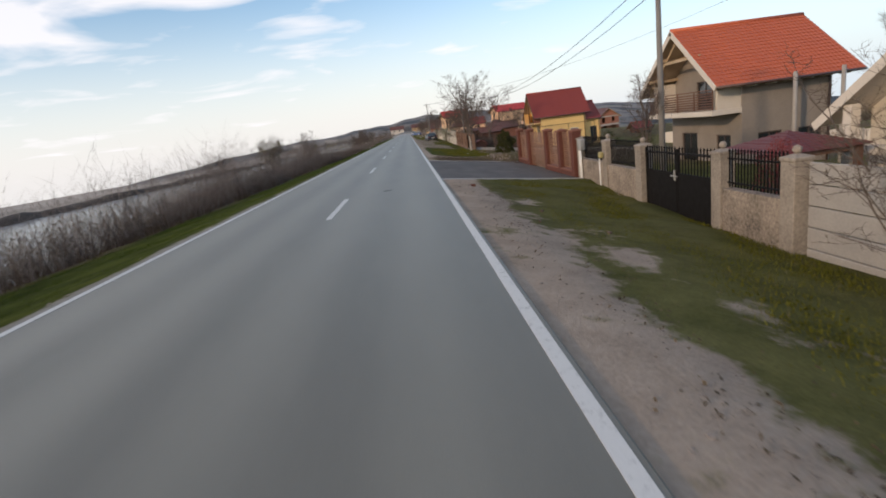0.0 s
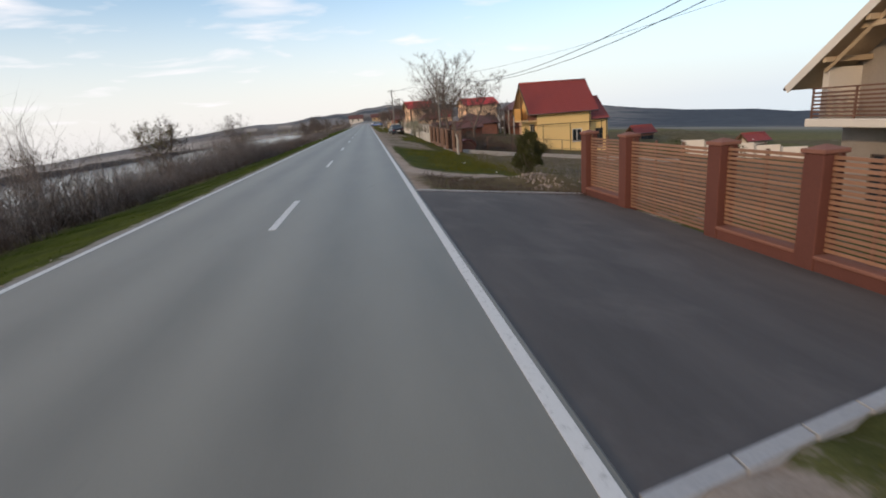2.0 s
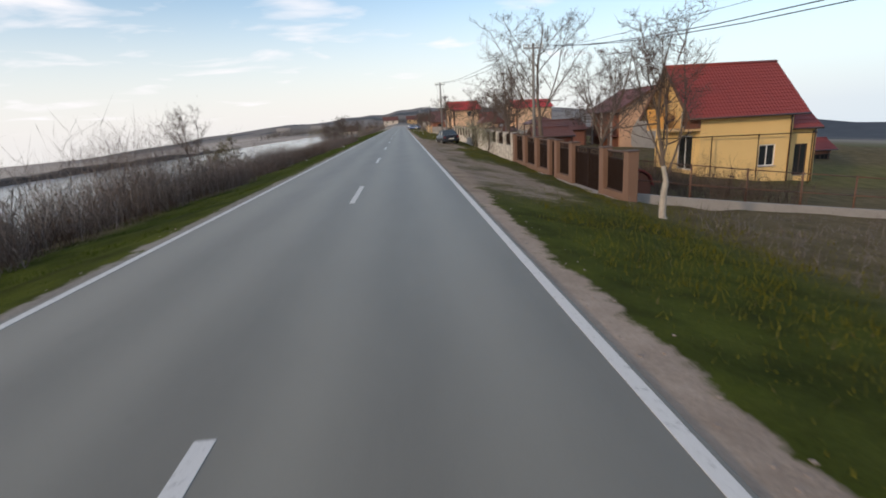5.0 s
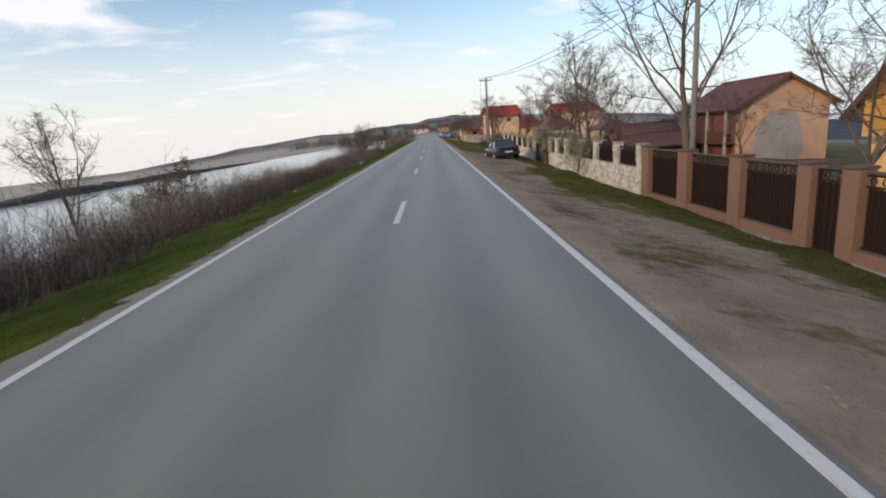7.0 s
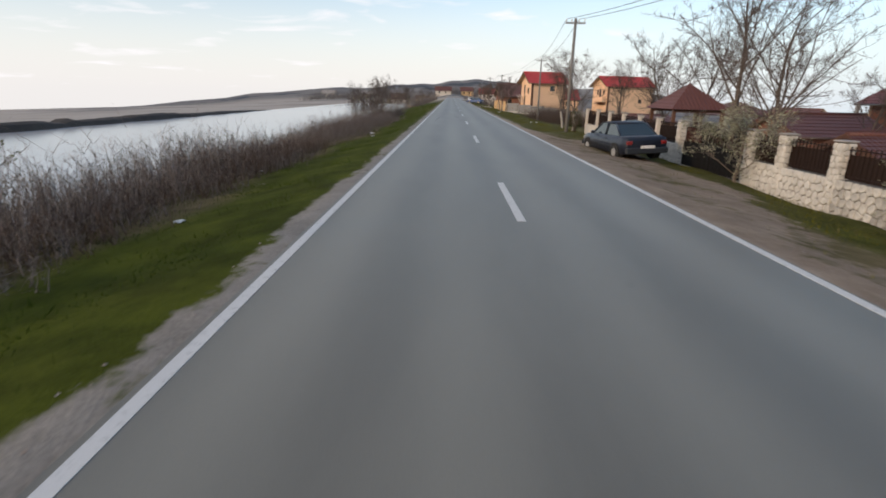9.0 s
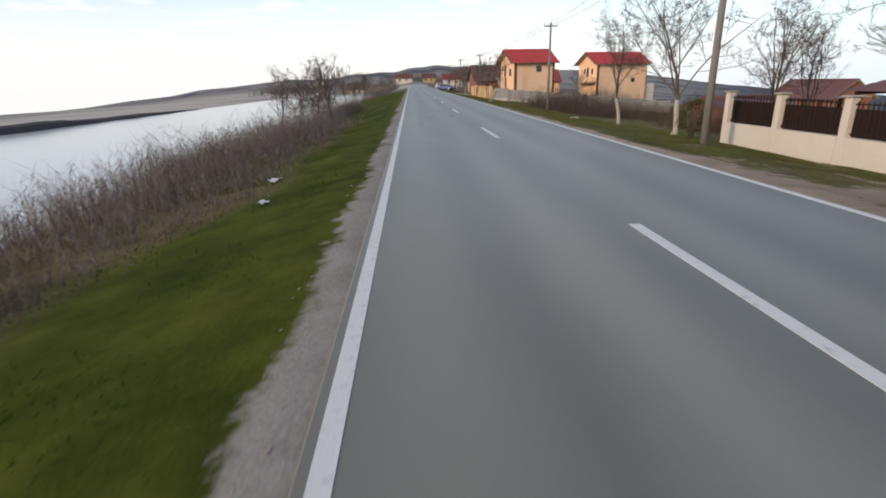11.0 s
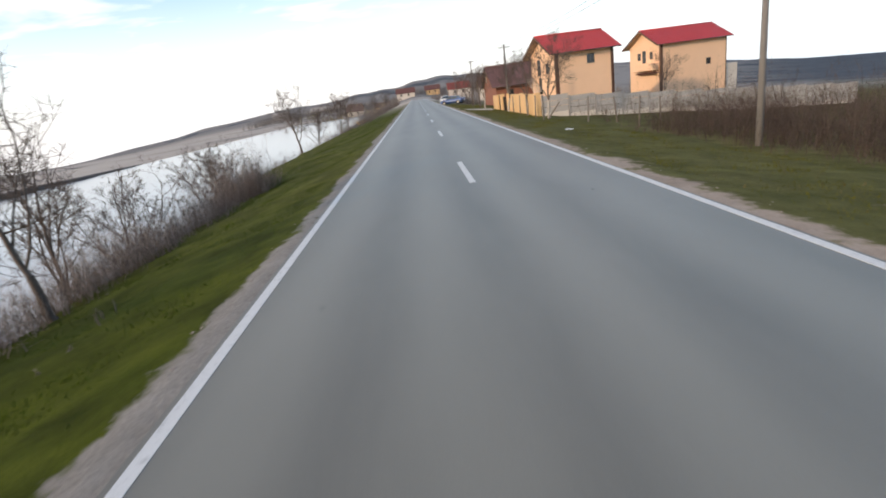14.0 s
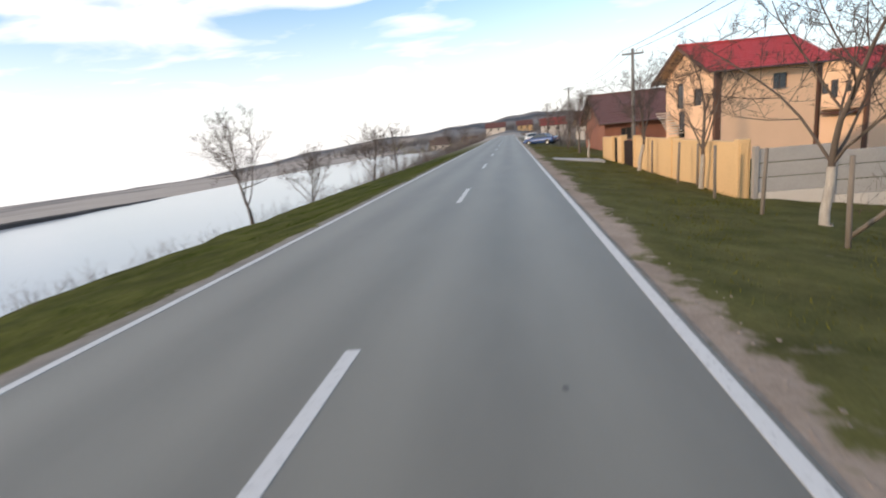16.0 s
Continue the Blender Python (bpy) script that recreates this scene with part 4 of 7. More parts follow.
def lay_stones(host, put, y0, y1, z0, z1, size, joined=None):
    """Rounded, slightly domed stones on a face; put turns (depth, along, up) into a place."""
    for poly in crazy_stones(y0, y1, z0, z1, size):
        n = len(poly)
        cy, cz = sum(p[0] for p in poly) / n, sum(p[1] for p in poly) / n
        # corners knocked off
        ring = [(p[0] * (1 - w) + q[0] * w, p[1] * (1 - w) + q[1] * w) for p, q in zip(poly, poly[1:] + poly[:1]) for w in (0.2, 0.8)]
        n = len(ring)
        deep = rs.uniform(0.035, 0.065)
        vs = [put(d, cy + (y - cy) * q, cz + (z - cz) * q) for d, q in ((-0.02, 0.93), (deep * 0.7, 0.92), (deep, 0.72)) for y, z in ring]
        fs = [tuple(range(2 * n, 3 * n))] + [(j * n + k, j * n + (k + 1) % n, (j + 1) * n + (k + 1) % n, (j + 1) * n + k) for j in range(2) for k in range(n)]
        if joined is None:
            o = Vector(put(0, cy, cz))
            piece("stone", Build().add([tuple(Vector(v) - o) for v in vs], fs).mesh("stone", M_STONE), host, Matrix.Translation(o))
        else:
            joined.add(vs, fs)


pillars = [70.15, 72.5, 75.05, 77.65, 80.1, 82.2, 83.8, 88.75, 91.15, 93.4, 95.75, 98.1, 100.5, 102.9]
stone_far = Build()
for i, y in enumerate(pillars):
    x = stone_x(y)
    rough = y < 90
    zb, zt = zland(x, y) - 0.3, 0.86 + 0.24 * (y - 71) / 32
    hw = 0.13 if rough else 0.11
    part("pillar_core", Build().box(x - hw, y - hw, zb, x + hw, y + hw, zt - 0.05, 0.01), M_MORTAR if rough else M_WHITEWALL, stonew, "" if rough else "white rendered pillar")
    part("cap", Build().box(x - hw - 0.06, y - hw - 0.06, zt - 0.05, x + hw + 0.06, y + hw + 0.06, zt, 0.015), M_CONC, stonew)
    near = None if y < 79 else stone_far
    if rough:
        lay_stones(stonew, lambda d, u, v: (x - hw - d, u, v), y - hw - 0.03, y + hw + 0.03, zb + 0.2, zt - 0.06, 0.15, near)
        lay_stones(stonew, lambda d, u, v: (x - u, y - hw - d, v), -hw - 0.03, hw + 0.03, zb + 0.2, zt - 0.06, 0.15, near)
    if i + 1 < len(pillars):
        y0, y1 = y + hw, pillars[i + 1] - hw
        if pillars[i + 1] > 88 and y < 84:
            continue
        xm = stone_x((y0 + y1) / 2)
        zw = 0.0 + 0.1 * (y - 71) / 32
        zg = zland(xm, (y0 + y1) / 2)
        zp = zt - 0.14
        part("wall_core", Build().box(xm - 0.12, y0, zg - 0.5, xm + 0.12, y1, zw - 0.01, 0.01), M_MORTAR if rough else M_WHITEWALL, stonew, "" if rough else "white rendered low wall")
        if rough:
            lay_stones(stonew, lambda d, u, v: (xm - 0.12 - d, u, v), y0, y1, zg - 0.12, zw, 0.19, near)
        for z in (zw + 0.06, zp - 0.06):
            part("rail", Build().box(xm - 0.015, y0, z, xm + 0.015, y1, z + 0.03), M_BROWNMETAL, stonew)
        bar = Build().box(-0.011, -0.011, 0, 0.011, 0.011, zp - zw).mesh("bar", M_BROWNMETAL)
        n = int((y1 - y0) / 0.14)
        for k in range(n):
            piece("bar", bar, stonew, pose(xm, y0 + (k + 0.5) * (y1 - y0) / n, zw + 0.02))
        part("backing", Build().box(xm + 0.03, y0, zw + 0.02, xm + 0.04, y1, zp - 0.16), M_BROWNMETAL, stonew, "dark sheet behind the railings")
far_stones = part("stones", stone_far.mesh("stones", M_STONE, fix=False), M_STONE, stonew)
far_stones["kind"] = "stuff"
sg = thing("double_gate", "closed dark sheet-metal yard gate with upper bars", "gate", pose(0, 0, 0))
xg = stone_x(86)
for a, c in ((84.05, 86.25), (86.29, 88.5)):
    lf = part("leaf", Build().box(xg - 0.02, a, -0.72, xg + 0.02, c, 0.22, 0.005), M_BLACK, sg)
    part("rail", Build().box(xg - 0.025, a, 0.78, xg + 0.025, c, 0.82), M_BLACK, lf)
    gb = Build().box(-0.012, -0.012, 0, 0.012, 0.012, 0.6).mesh("bar", M_BLACK)
    for k in range(14):
        piece("bar", gb, lf, pose(xg, a + 0.08 + k * (c - a - 0.16) / 13, 0.2))
part("panel", Build().box(xg + 0.03, 87.2, 0.22, xg + 0.04, 88.45, 0.74), M_REDBRICK, sg, "red-brown upper panel")
part("sill", Build().box(xg - 0.35, 84.0, -1.2, xg + 0.2, 88.55, -0.72, 0.02), M_CONC, sg, "concrete sill")

# ochre wall, grey panel fence and wire-fence posts further on
ochre = thing("ochre_wall", "ochre rendered street wall with a dark gateway", "wall", pose(8.0, 0, 0))
for a, c, z in ((154.8, 167.6, 0.82), (170.5, 171.9, 0.8), (173.2, 176.9, 0.72)):
    w = part("wall_panel", Build().box(-0.12, a, -1.3, 0.12, c, z, 0.015), M_OCHRE, ochre)
    n = int((c - a) / 6.0)
    for k in range(n + 1):
        yy = a + 0.02 + (c - a - 0.34) * k / max(1, n)
        part("pilaster", Build().box(-0.17, yy, -1.3, 0.17, yy + 0.3, z + 0.08, 0.012), M_OCHRE, w)
yg = thing("yard_gate", "closed dark brown yard gate", "gate", pose(8.0, 0, 0))
for k in range(12):
    part("board", Build().box(-0.02, 167.65 + k * 0.235, -0.8, 0.02, 167.87 + k * 0.235, 0.6, 0.004), M_BROWNMETAL, yg)
for z in (-0.5, 0.3):
    part("ledge", Build().box(0.02, 167.65, z, 0.05, 170.45, z + 0.1), M_BROWNMETAL, yg)
door = thing("wicket_gate", "dark wicket gate in the ochre wall", "gate", pose(8.0, 0, 0))
for k in range(5):
    part("board", Build().box(-0.02, 171.93 + k * 0.25, -0.8, 0.02, 172.16 + k * 0.25, 0.62, 0.004), M_BLACK, door)
part("frame", Build().box(-0.04, 171.9, 0.62, 0.04, 173.2, 0.7), M_BLACK, door)

panelf = thing("panel_fence", "grey concrete panel fence with a pale base", "fence", pose(8.15, 154.7, 0))
for k in range(12):
    x0 = 0.1 + k * 2.0
    zz = zland(8.4 + x0 + 1, 154.6)
    part("post", Build().box(x0 - 0.07, -0.08, zz - 0.3, x0 + 0.07, 0.08, zz + 1.65, 0.01), M_CONC, panelf)
    part("base", Build().box(x0 + 0.08, -0.06, zz - 0.4, x0 + 1.92, 0.06, zz + 0.35, 0.01), M_WHITEWALL, panelf)
    for i in range(3):
        part("panel", Build().box(x0 + 0.08, -0.03, zz + 0.36 + i * 0.41, x0 + 1.92, 0.03, zz + 0.75 + i * 0.41, 0.015), M_PALEPANEL, panelf)

wp = Build().tube([(0, 0, -0.3), (0.01, 0.0, 0.7), (0, 0.02, 1.45)], [0.048, 0.042, 0.038], 7)
first = None
for x, y, h, ry in [(6.65, 147.8, 1.0, 3), (6.9, 151.2, 1.0, -2), (6.95, 154.05, 1.05, 2), (7.24, 158.2, 0.95, -3), (7.75, 157.8, 1.0, 1), (7.6, 163.0, 1.0, 0),
                    (8.8, 146.1, 0.95, 2), (9.8, 144.3, 0.95, -4), (10.3, 142.6, 0.9, 3), (11.2, 142.1, 0.95, -1), (12.6, 141, 0.95, 2)]:
    m = pose(x, y, zland(x, y), ry, ry * 0.7, x * 40)
    if first is None:
        first = solid("fence_post", wp, M_WEATHERED, "weathered round wooden fence post in the grass", "post", m, "wire fence posts", smooth=True)
    else:
        copy_thing(first, m)
brace = solid("brace_pole", Build().tube([(0, 0, 0.0), (0.5, -0.9, 1.0)], [0.045, 0.04], 6), M_WEATHERED, "leaning wooden brace against the fence post", "post", pose(7.1, 148.6, zland(7.1, 148.6)), smooth=True)

# mesh fence on a low base along the yellow house plot
gf = thing("garden_fence", "rusty tube fence on a low concrete base", "fence", pose(0, 53.2, 0))
for k in range(10):
    x = 8.9 + k * 2.0
    zz = zland(x, 53.2)
    part("post", Build().tube([(x, 0, zz - 0.2), (x, 0, zz + 1.45)], [0.03, 0.03], 8), M_FRAMEWOOD, gf, smooth=True)
    if k < 9:
        z2 = zland(x + 2.0, 53.2)
        part("base", Build().add([(x, -.1, zz - .4), (x + 2, -.1, z2 - .4), (x + 2, .1, z2 - .4), (x, .1, zz - .4), (x, -.1, zz + .3), (x + 2, -.1, z2 + .3), (x + 2, .1, z2 + .3), (x, .1, zz + .3)],
                                 [(0, 3, 2, 1), (4, 5, 6, 7), (0, 1, 5, 4), (1, 2, 6, 5), (2, 3, 7, 6), (3, 0, 4, 7)]), M_CONC, gf)
        for h in (0.75, 1.4):
            part("rail", Build().tube([(x, 0, zz + h), (x + 2, 0, z2 + h)], [0.02, 0.02], 6), M_FRAMEWOOD, gf, smooth=True)

# pale concrete boundary wall behind the vacant plot
bw = thing("boundary_wall", "pale concrete panel wall behind the vacant plot", "wall", pose(0, 0, 0))
for k in range(13):
    x0, y0 = 36.0 + k * 1.9, 67.0 - k * 1.35
    z0 = zland(x0, y0) - 0.1
    ang = math.degrees(math.atan2(-1.35, 1.9))
    q = part("panel", Build().box(0.12, -0.05, -0.5, 2.2, 0.05, 1.45, 0.02), M_WHITEWALL, bw)
    q.matrix_basis = pose(x0, y0, z0, 0, 0, ang)
    q = part("post", Build().box(-0.1, -0.1, -0.5, 0.1, 0.1, 1.55, 0.02), M_CONC, bw)
    q.matrix_basis = pose(x0, y0, z0, 0, 0, ang)


# ---- houses ----
def wall_with_holes(u0, u1, v0, v1, t, holes):
    """Boxes of a wall in its own plane, u along and v up, that leave the holes open."""
    us = sorted({u0, u1, *[h[0] for h in holes], *[h[0] + h[2] for h in holes]})
    vs = sorted({v0, v1, *[h[1] for h in holes], *[h[1] + h[3] for h in holes]})
    out = []
    for j in range(len(vs) - 1):
        run = None
        for i in range(len(us) - 1):
            cu, cv = (us[i] + us[i + 1]) / 2, (vs[j] + vs[j + 1]) / 2
            free = not any(h[0] < cu < h[0] + h[2] and h[1] < cv < h[1] + h[3] for h in holes)
            if free:
                run = (run[0] if run else us[i], us[i + 1])
            if (not free or i == len(us) - 2) and run:
                out.append((run[0], run[1], vs[j], vs[j + 1]))
                run = None
    return out


def house(name, label, m, L, W, base, eave, ridge, wall_mat, roof_mat, side=(), front=(), over=0.45, over_f=0.7, frame=None, courses=14, group="", barge=None, back=(), soffit=None):
    """A gabled house: front gable in the plane x=0, ridge along +x, the near long side in y=-W/2."""
    frame = frame or M_FRAMEDARK
    h = thing(name, label, "house", m, group)
    t = 0.25
    hw = W / 2
    side = [(u, v, w, min(q, eave - 0.12 - v)) for u, v, w, q in side]
    front = [(u, v, w, min(q, eave - 0.12 - v)) for u, v, w, q in front]

    def face(nm, holes, u0, u1, place):
        b = Build()
        for a, c, d, e in wall_with_holes(u0, u1, base, eave, t, holes):
            place(b, a, c, d, e)
        me = b.mesh(nm, wall_mat)
        bm = bmesh.new()
        bm.from_mesh(me)
        bmesh.ops.remove_doubles(bm, verts=bm.verts, dist=0.001)
        bm.to_mesh(me)
        bm.free()
        return part(nm, me, None, h)

    w_side = face("side_wall", side, 0, L, lambda b, a, c, d, e: b.box(a, -hw, d, c, -hw + t, e))
    face("side_wall", (), 0, L, lambda b, a, c, d, e: b.box(a, hw - t, d, c, hw, e))
    w_front = face("front_wall", front, -hw + t, hw - t, lambda b, a, c, d, e: b.box(0, a, d, t, c, e))
    face("back_wall", back, -hw + t, hw - t, lambda b, a, c, d, e: b.box(L - t, a, d, L, c, e))
    for x in (0.0, L - t):
        part("gable", Build().extrude([(-hw, eave), (hw, eave), (0, ridge - 0.1)], 0, x, x + t), wall_mat, h)
    part("floor_slab", Build().box(t, -hw + t, eave - 0.2, L - t, hw - t, eave - 0.02), M_CONC, h)
    # openings
    for u, v, w, hh in side:
        win = part("window_frame", Build().box(u, -hw + 0.06, v, u + 0.07, -hw + 0.14, v + hh).box(u + w - 0.07, -hw + 0.06, v, u + w, -hw + 0.14, v + hh)
                   .box(u + .07, -hw + 0.06, v, u + w - .07, -hw + 0.14, v + 0.07).box(u + .07, -hw + 0.06, v + hh - 0.07, u + w - .07, -hw + 0.14, v + hh)
                   .box(u + w / 2 - .03, -hw + 0.065, v + .07, u + w / 2 + .03, -hw + 0.135, v + hh - .07), frame, w_side)
        part("pane", Build().box(u + 0.06, -hw + 0.095, v + 0.06, u + w - 0.06, -hw + 0.105, v + hh - 0.06), M_GLASS, win)
        part("window_sill", Build().box(u - 0.05, -hw - 0.08, v - 0.05, u + w + 0.05, -hw + 0.06, v, 0.008), M_CONC, w_side)
    for u, v, w, hh in front:
        win = part("window_frame", Build().box(0.06, u, v, 0.14, u + 0.07, v + hh).box(0.06, u + w - 0.07, v, 0.14, u + w, v + hh)
                   .box(0.06, u + .07, v, 0.14, u + w - .07, v + 0.07).box(0.06, u + .07, v + hh - 0.07, 0.14, u + w - .07, v + hh)
                   .box(0.065, u + w / 2 - .03, v + .07, 0.135, u + w / 2 + .03, v + hh - .07), frame, w_front)
        part("pane", Build().box(0.095, u + 0.06, v + 0.06, 0.105, u + w - 0.06, v + hh - 0.06), M_GLASS, win)
    # roof: overlapping courses on both slopes, ridge cap, barge boards, gutter
    rise = ridge - eave
    run = hw + over
    drop = rise * over / hw
    for s in (-1, 1):
        slope = Vector((0, s * run, -(rise + drop)))
        nlen = slope.length
        d = slope / nlen
        nrm = Vector((0, s * (rise + drop), run)).normalized()
        deck = Build()
        a, c = Vector((0, 0, ridge)), Vector((0, 0, ridge)) + slope
        for x0 in (-over_f,):
            vs = []
            for x in (x0, L + over_f * 0.6):
                for p in (a, c):
                    for k in (0.0, -0.09):
                        q = p + nrm * k
                        vs.append((x, q.y, q.z))
            deck.add(vs, [(0, 2, 3, 1), (4, 5, 7, 6), (0, 4, 6, 2), (1, 3, 7, 5), (2, 6, 7, 3), (0, 1, 5, 4)])
        slope_part = part("roof_deck", deck, soffit or M_TIMBER, h)
        cm = Build()
        w = nlen / courses
        cm.add([(0, 0, 0.03), (L + over_f * 1.6, 0, 0.03), (L + over_f * 1.6, w * 1.06, 0.055), (0, w * 1.06, 0.055), (0, 0, 0.0), (L + over_f * 1.6, 0, 0.0), (L + over_f * 1.6, w * 1.06, 0.01), (0, w * 1.06, 0.01)],
               [(0, 1, 2, 3), (4, 7, 6, 5), (0, 4, 5, 1), (2, 6, 7, 3), (1, 5, 6, 2), (0, 3, 7, 4)])
        cmesh = cm.mesh("tile_course", roof_mat)
        rot = Matrix(((1, 0, 0), (0, d.y, nrm.y), (0, d.z, nrm.z))).to_4x4()
        for k in range(courses):
            p = a + d * (k * w) + nrm * 0.004
            piece("tile_course", cmesh, slope_part, Matrix.Translation((-over_f, p.y, p.z)) @ rot)
        for x in (-over_f - 0.03,):
            bb = Build()
            vs = []
            for xx in (x, x + 0.03):
                for p in (a, c):
                    for k in (0.06, -0.2):
                        q = p + nrm * k
                        vs.append((xx, q.y, q.z))
            bb.add(vs, [(0, 2, 3, 1), (4, 5, 7, 6), (0, 4, 6, 2), (1, 3, 7, 5), (2, 6, 7, 3), (0, 1, 5, 4)])
            part("barge_board", bb, barge or M_FRAMEWOOD, h)
        e = a + slope
        part("gutter", Build().tube([(-over_f, e.y + s * 0.05, e.z - 0.02), (L + over_f * 0.6, e.y + s * 0.05, e.z - 0.04)], [0.06, 0.06], 8), M_GUTTER, h, smooth=True)
    part("ridge_cap", Build().tube([(-over_f, 0, ridge + 0.03), (L + over_f * 0.6, 0, ridge + 0.03)], [0.11, 0.11], 8), roof_mat, h, smooth=True)
    part("downpipe", Build().tube([(L - 0.15, -hw - 0.06, base), (L - 0.15, -hw - 0.06, eave - 0.25), (L - 0.15, -hw - over, eave - drop - 0.05)], [0.045] * 3, 8), M_GUTTER, h, smooth=True)
    return h


# unfinished house with an orange roof
h1 = house("unfinished_house", "unfinished grey plastered house under a new orange tile roof", pose(17.9, 26.36, 0.08), 4.4, 6.6, -3.2, 2.2, 4.75, M_PLASTER, M_TILE_ORANGE,
           side=[(0.8, -2.0, 1.2, 1.3), (2.8, -2.0, 1.2, 1.3)], front=[(-0.9, 0.62, 1.5, 1.65), (-2.4, -2.2, 1.2, 1.5), (0.6, -2.6, 1.6, 2.0)], over=0.7, over_f=1.7, courses=18, barge=M_WHITEWALL)
part("balcony_slab", Build().box(-1.5, -3.3, 0.36, 0.0, 3.3, 0.62, 0.02), M_WHITEWALL, h1, "pale rendered balcony slab")
for y in (-3.1, 2.95):
    part("wing_wall", Build().box(-1.2, y - 0.12, 0.62, 0.0, y + 0.12, 2.2, 0.01), M_WHITEWALL, h1)
rail = part("balcony_rail", Build().box(-1.42, -3.25, 1.55, -1.38, 3.2, 1.6), M_FRAMEWOOD, h1, "brown slatted balcony railing")
rs_mesh = Build().box(-0.012, 0, 0, 0.012, 6.4, 0.06).mesh("slat", M_FRAMEWOOD)
for k in range(7):
    piece("slat", rs_mesh, rail, pose(-1.4, -3.22, 0.68 + k * 0.12))
for y in (-3.2, -1.6, 0.0, 1.6, 3.15):
    part("baluster", Build().box(-1.42, y - 0.03, 0.6, -1.38, y + 0.03, 1.58), M_FRAMEWOOD, rail)
for y in (-2.6, -1.3, 0.0, 1.3, 2.6):
    zz = 4.68 - abs(y) * 0.78
    part("purlin", Build().box(-1.65, y - 0.07, zz - 0.3, 0.0, y + 0.07, zz - 0.14), M_TIMBER, h1, "raw pine purlin")
for s in (-1, 1):
    part("strut", Build().tube([(-1.3, s * 2.9, 2.1), (-1.3, s * 0.2, 4.25)], [0.07, 0.07], 4), M_TIMBER, h1, "raw pine strut")
part("collar_beam", Build().box(-1.36, -2.0, 3.2, -1.24, 2.0, 3.34), M_TIMBER, h1, "raw pine collar beam")
for k in range(6):
    part("rafter_tail", Build().box(0.2 + k * 0.9, -3.95, 1.52, 0.3 + k * 0.9, -3.3, 1.7), M_WHITEWALL, h1)
for x in (1.9, 4.2):
    part("prop", Build().tube([(x, -4.2, -3.2), (x, -4.2, 1.9)], [0.09, 0.09], 8), M_CONC, h1, "grey prop post", smooth=True)

h0 = house("grey_house", "pale rendered house with a dark roof and open porch", pose(15.5, 10.2, -0.25), 8.0, 6.6, -2.6, 0.9, 3.3, M_WHITEWALL, M_TILE_BROWN,
           side=[(2.0, -0.9, 1.2, 1.1)], front=[(-1.8, -1.0, 1.4, 1.4), (0.6, -2.0, 1.4, 2.2)], over=0.6, over_f=1.3, courses=12, barge=M_WHITEWALL, soffit=M_WHITEWALL)
for y in (-2.8, 2.8):
    part("porch_post", Build().box(-1.2, y - 0.15, -2.6, -0.9, y + 0.15, 1.0, 0.02), M_WHITEWALL, h0)
part("porch_beam", Build().box(-1.2, -3.0, -0.35, -0.95, 3.0, -0.1, 0.02), M_WHITEWALL, h0)


def hip_roof(name, label, m, rx, ry, z0, z1, mat, posts=True, cat="shelter", base=-3.0):
    g = thing(name, label, cat, m)
    n = 9
    for k in range(n):
        a, c = 1 - k / n, 1 - (k + 1) / n
        za, zc = z0 + (z1 - z0) * k / n, z0 + (z1 - z0) * (k + 1) / n
        b = Build()
        vs = [(sx * rx * q, sy * ry * q, z) for q, z in ((a * 1.0, za), (max(c, 0.001), zc + 0.03)) for sx, sy in ((-1, -1), (1, -1), (1, 1), (-1, 1))]
        b.add(vs, [(0, 1, 5, 4), (1, 2, 6, 5), (2, 3, 7, 6), (3, 0, 4, 7), (3, 2, 1, 0), (4, 5, 6, 7)])
        part("tile_course", b, mat, g)
    if posts:
        for sx in (-1, 1):
            for sy in (-1, 1):
                part("post", Build().box(sx * rx * .82 - .08, sy * ry * .82 - .08, base, sx * rx * .82 + .08, sy * ry * .82 + .08, z0 + 0.02, 0.01), M_FRAMEWOOD, g)
        for sy in (-1, 1):
            part("beam", Build().box(-rx * .82, sy * ry * .82 - .06, z0 - 0.16, rx * .82, sy * ry * .82 + .06, z0 - 0.01), M_FRAMEWOOD, g)
    return g


hip_roof("carport", "low open carport with a dark red tile roof", pose(12.6, 13.0, 0), 1.3, 1.4, -0.2, 0.25, M_TILE_OXIDE, base=-2.0)
hip_roof("gazebo", "garden gazebo with a brown pyramid roof", pose(11.5, 96.0, 0), 1.5, 1.8, 1.3, 2.58, M_TILE_BROWN, base=-1.8)
hip_roof("summer_kitchen", "low outbuilding with a brown hipped roof", pose(20.5, 108.0, 0), 2.2, 2.4, 0.75, 1.75, M_TILE_BROWN, base=-2.6)

# yellow house with an orange balcony
yh = house("yellow_house", "yellow rendered house with a steep dark red roof", pose(19.66, 70.4, 0.02), 6.0, 5.7, -3.6, 1.6, 4.35, M_YELLOW, M_TILE_RED,
           side=[(3.9, -2.1, 1.1, 1.35)], front=[(-2.0, -2.2, 1.8, 2.2), (-1.9, 0.5, 1.5, 1.75)], over=0.55, over_f=1.0, frame=M_FRAMEWHITE, courses=16)
part("balcony_slab", Build().box(-1.0, -2.85, 0.3, 0.0, 2.2, 0.46, 0.015), M_OCHRE, yh)
part("balcony_panel", Build().box(-1.0, -0.2, 0.46, -0.94, 2.2, 1.75, 0.01), M_ORANGE, yh, "orange balcony parapet")
part("balcony_cheek", Build().box(-0.94, 2.14, 0.46, 0.0, 2.2, 1.75, 0.01), M_ORANGE, yh)
part("balcony_cheek", Build().box(-0.94, -2.85, 0.46, 0.0, -2.78, 1.5, 0.01), M_TERRA, yh)
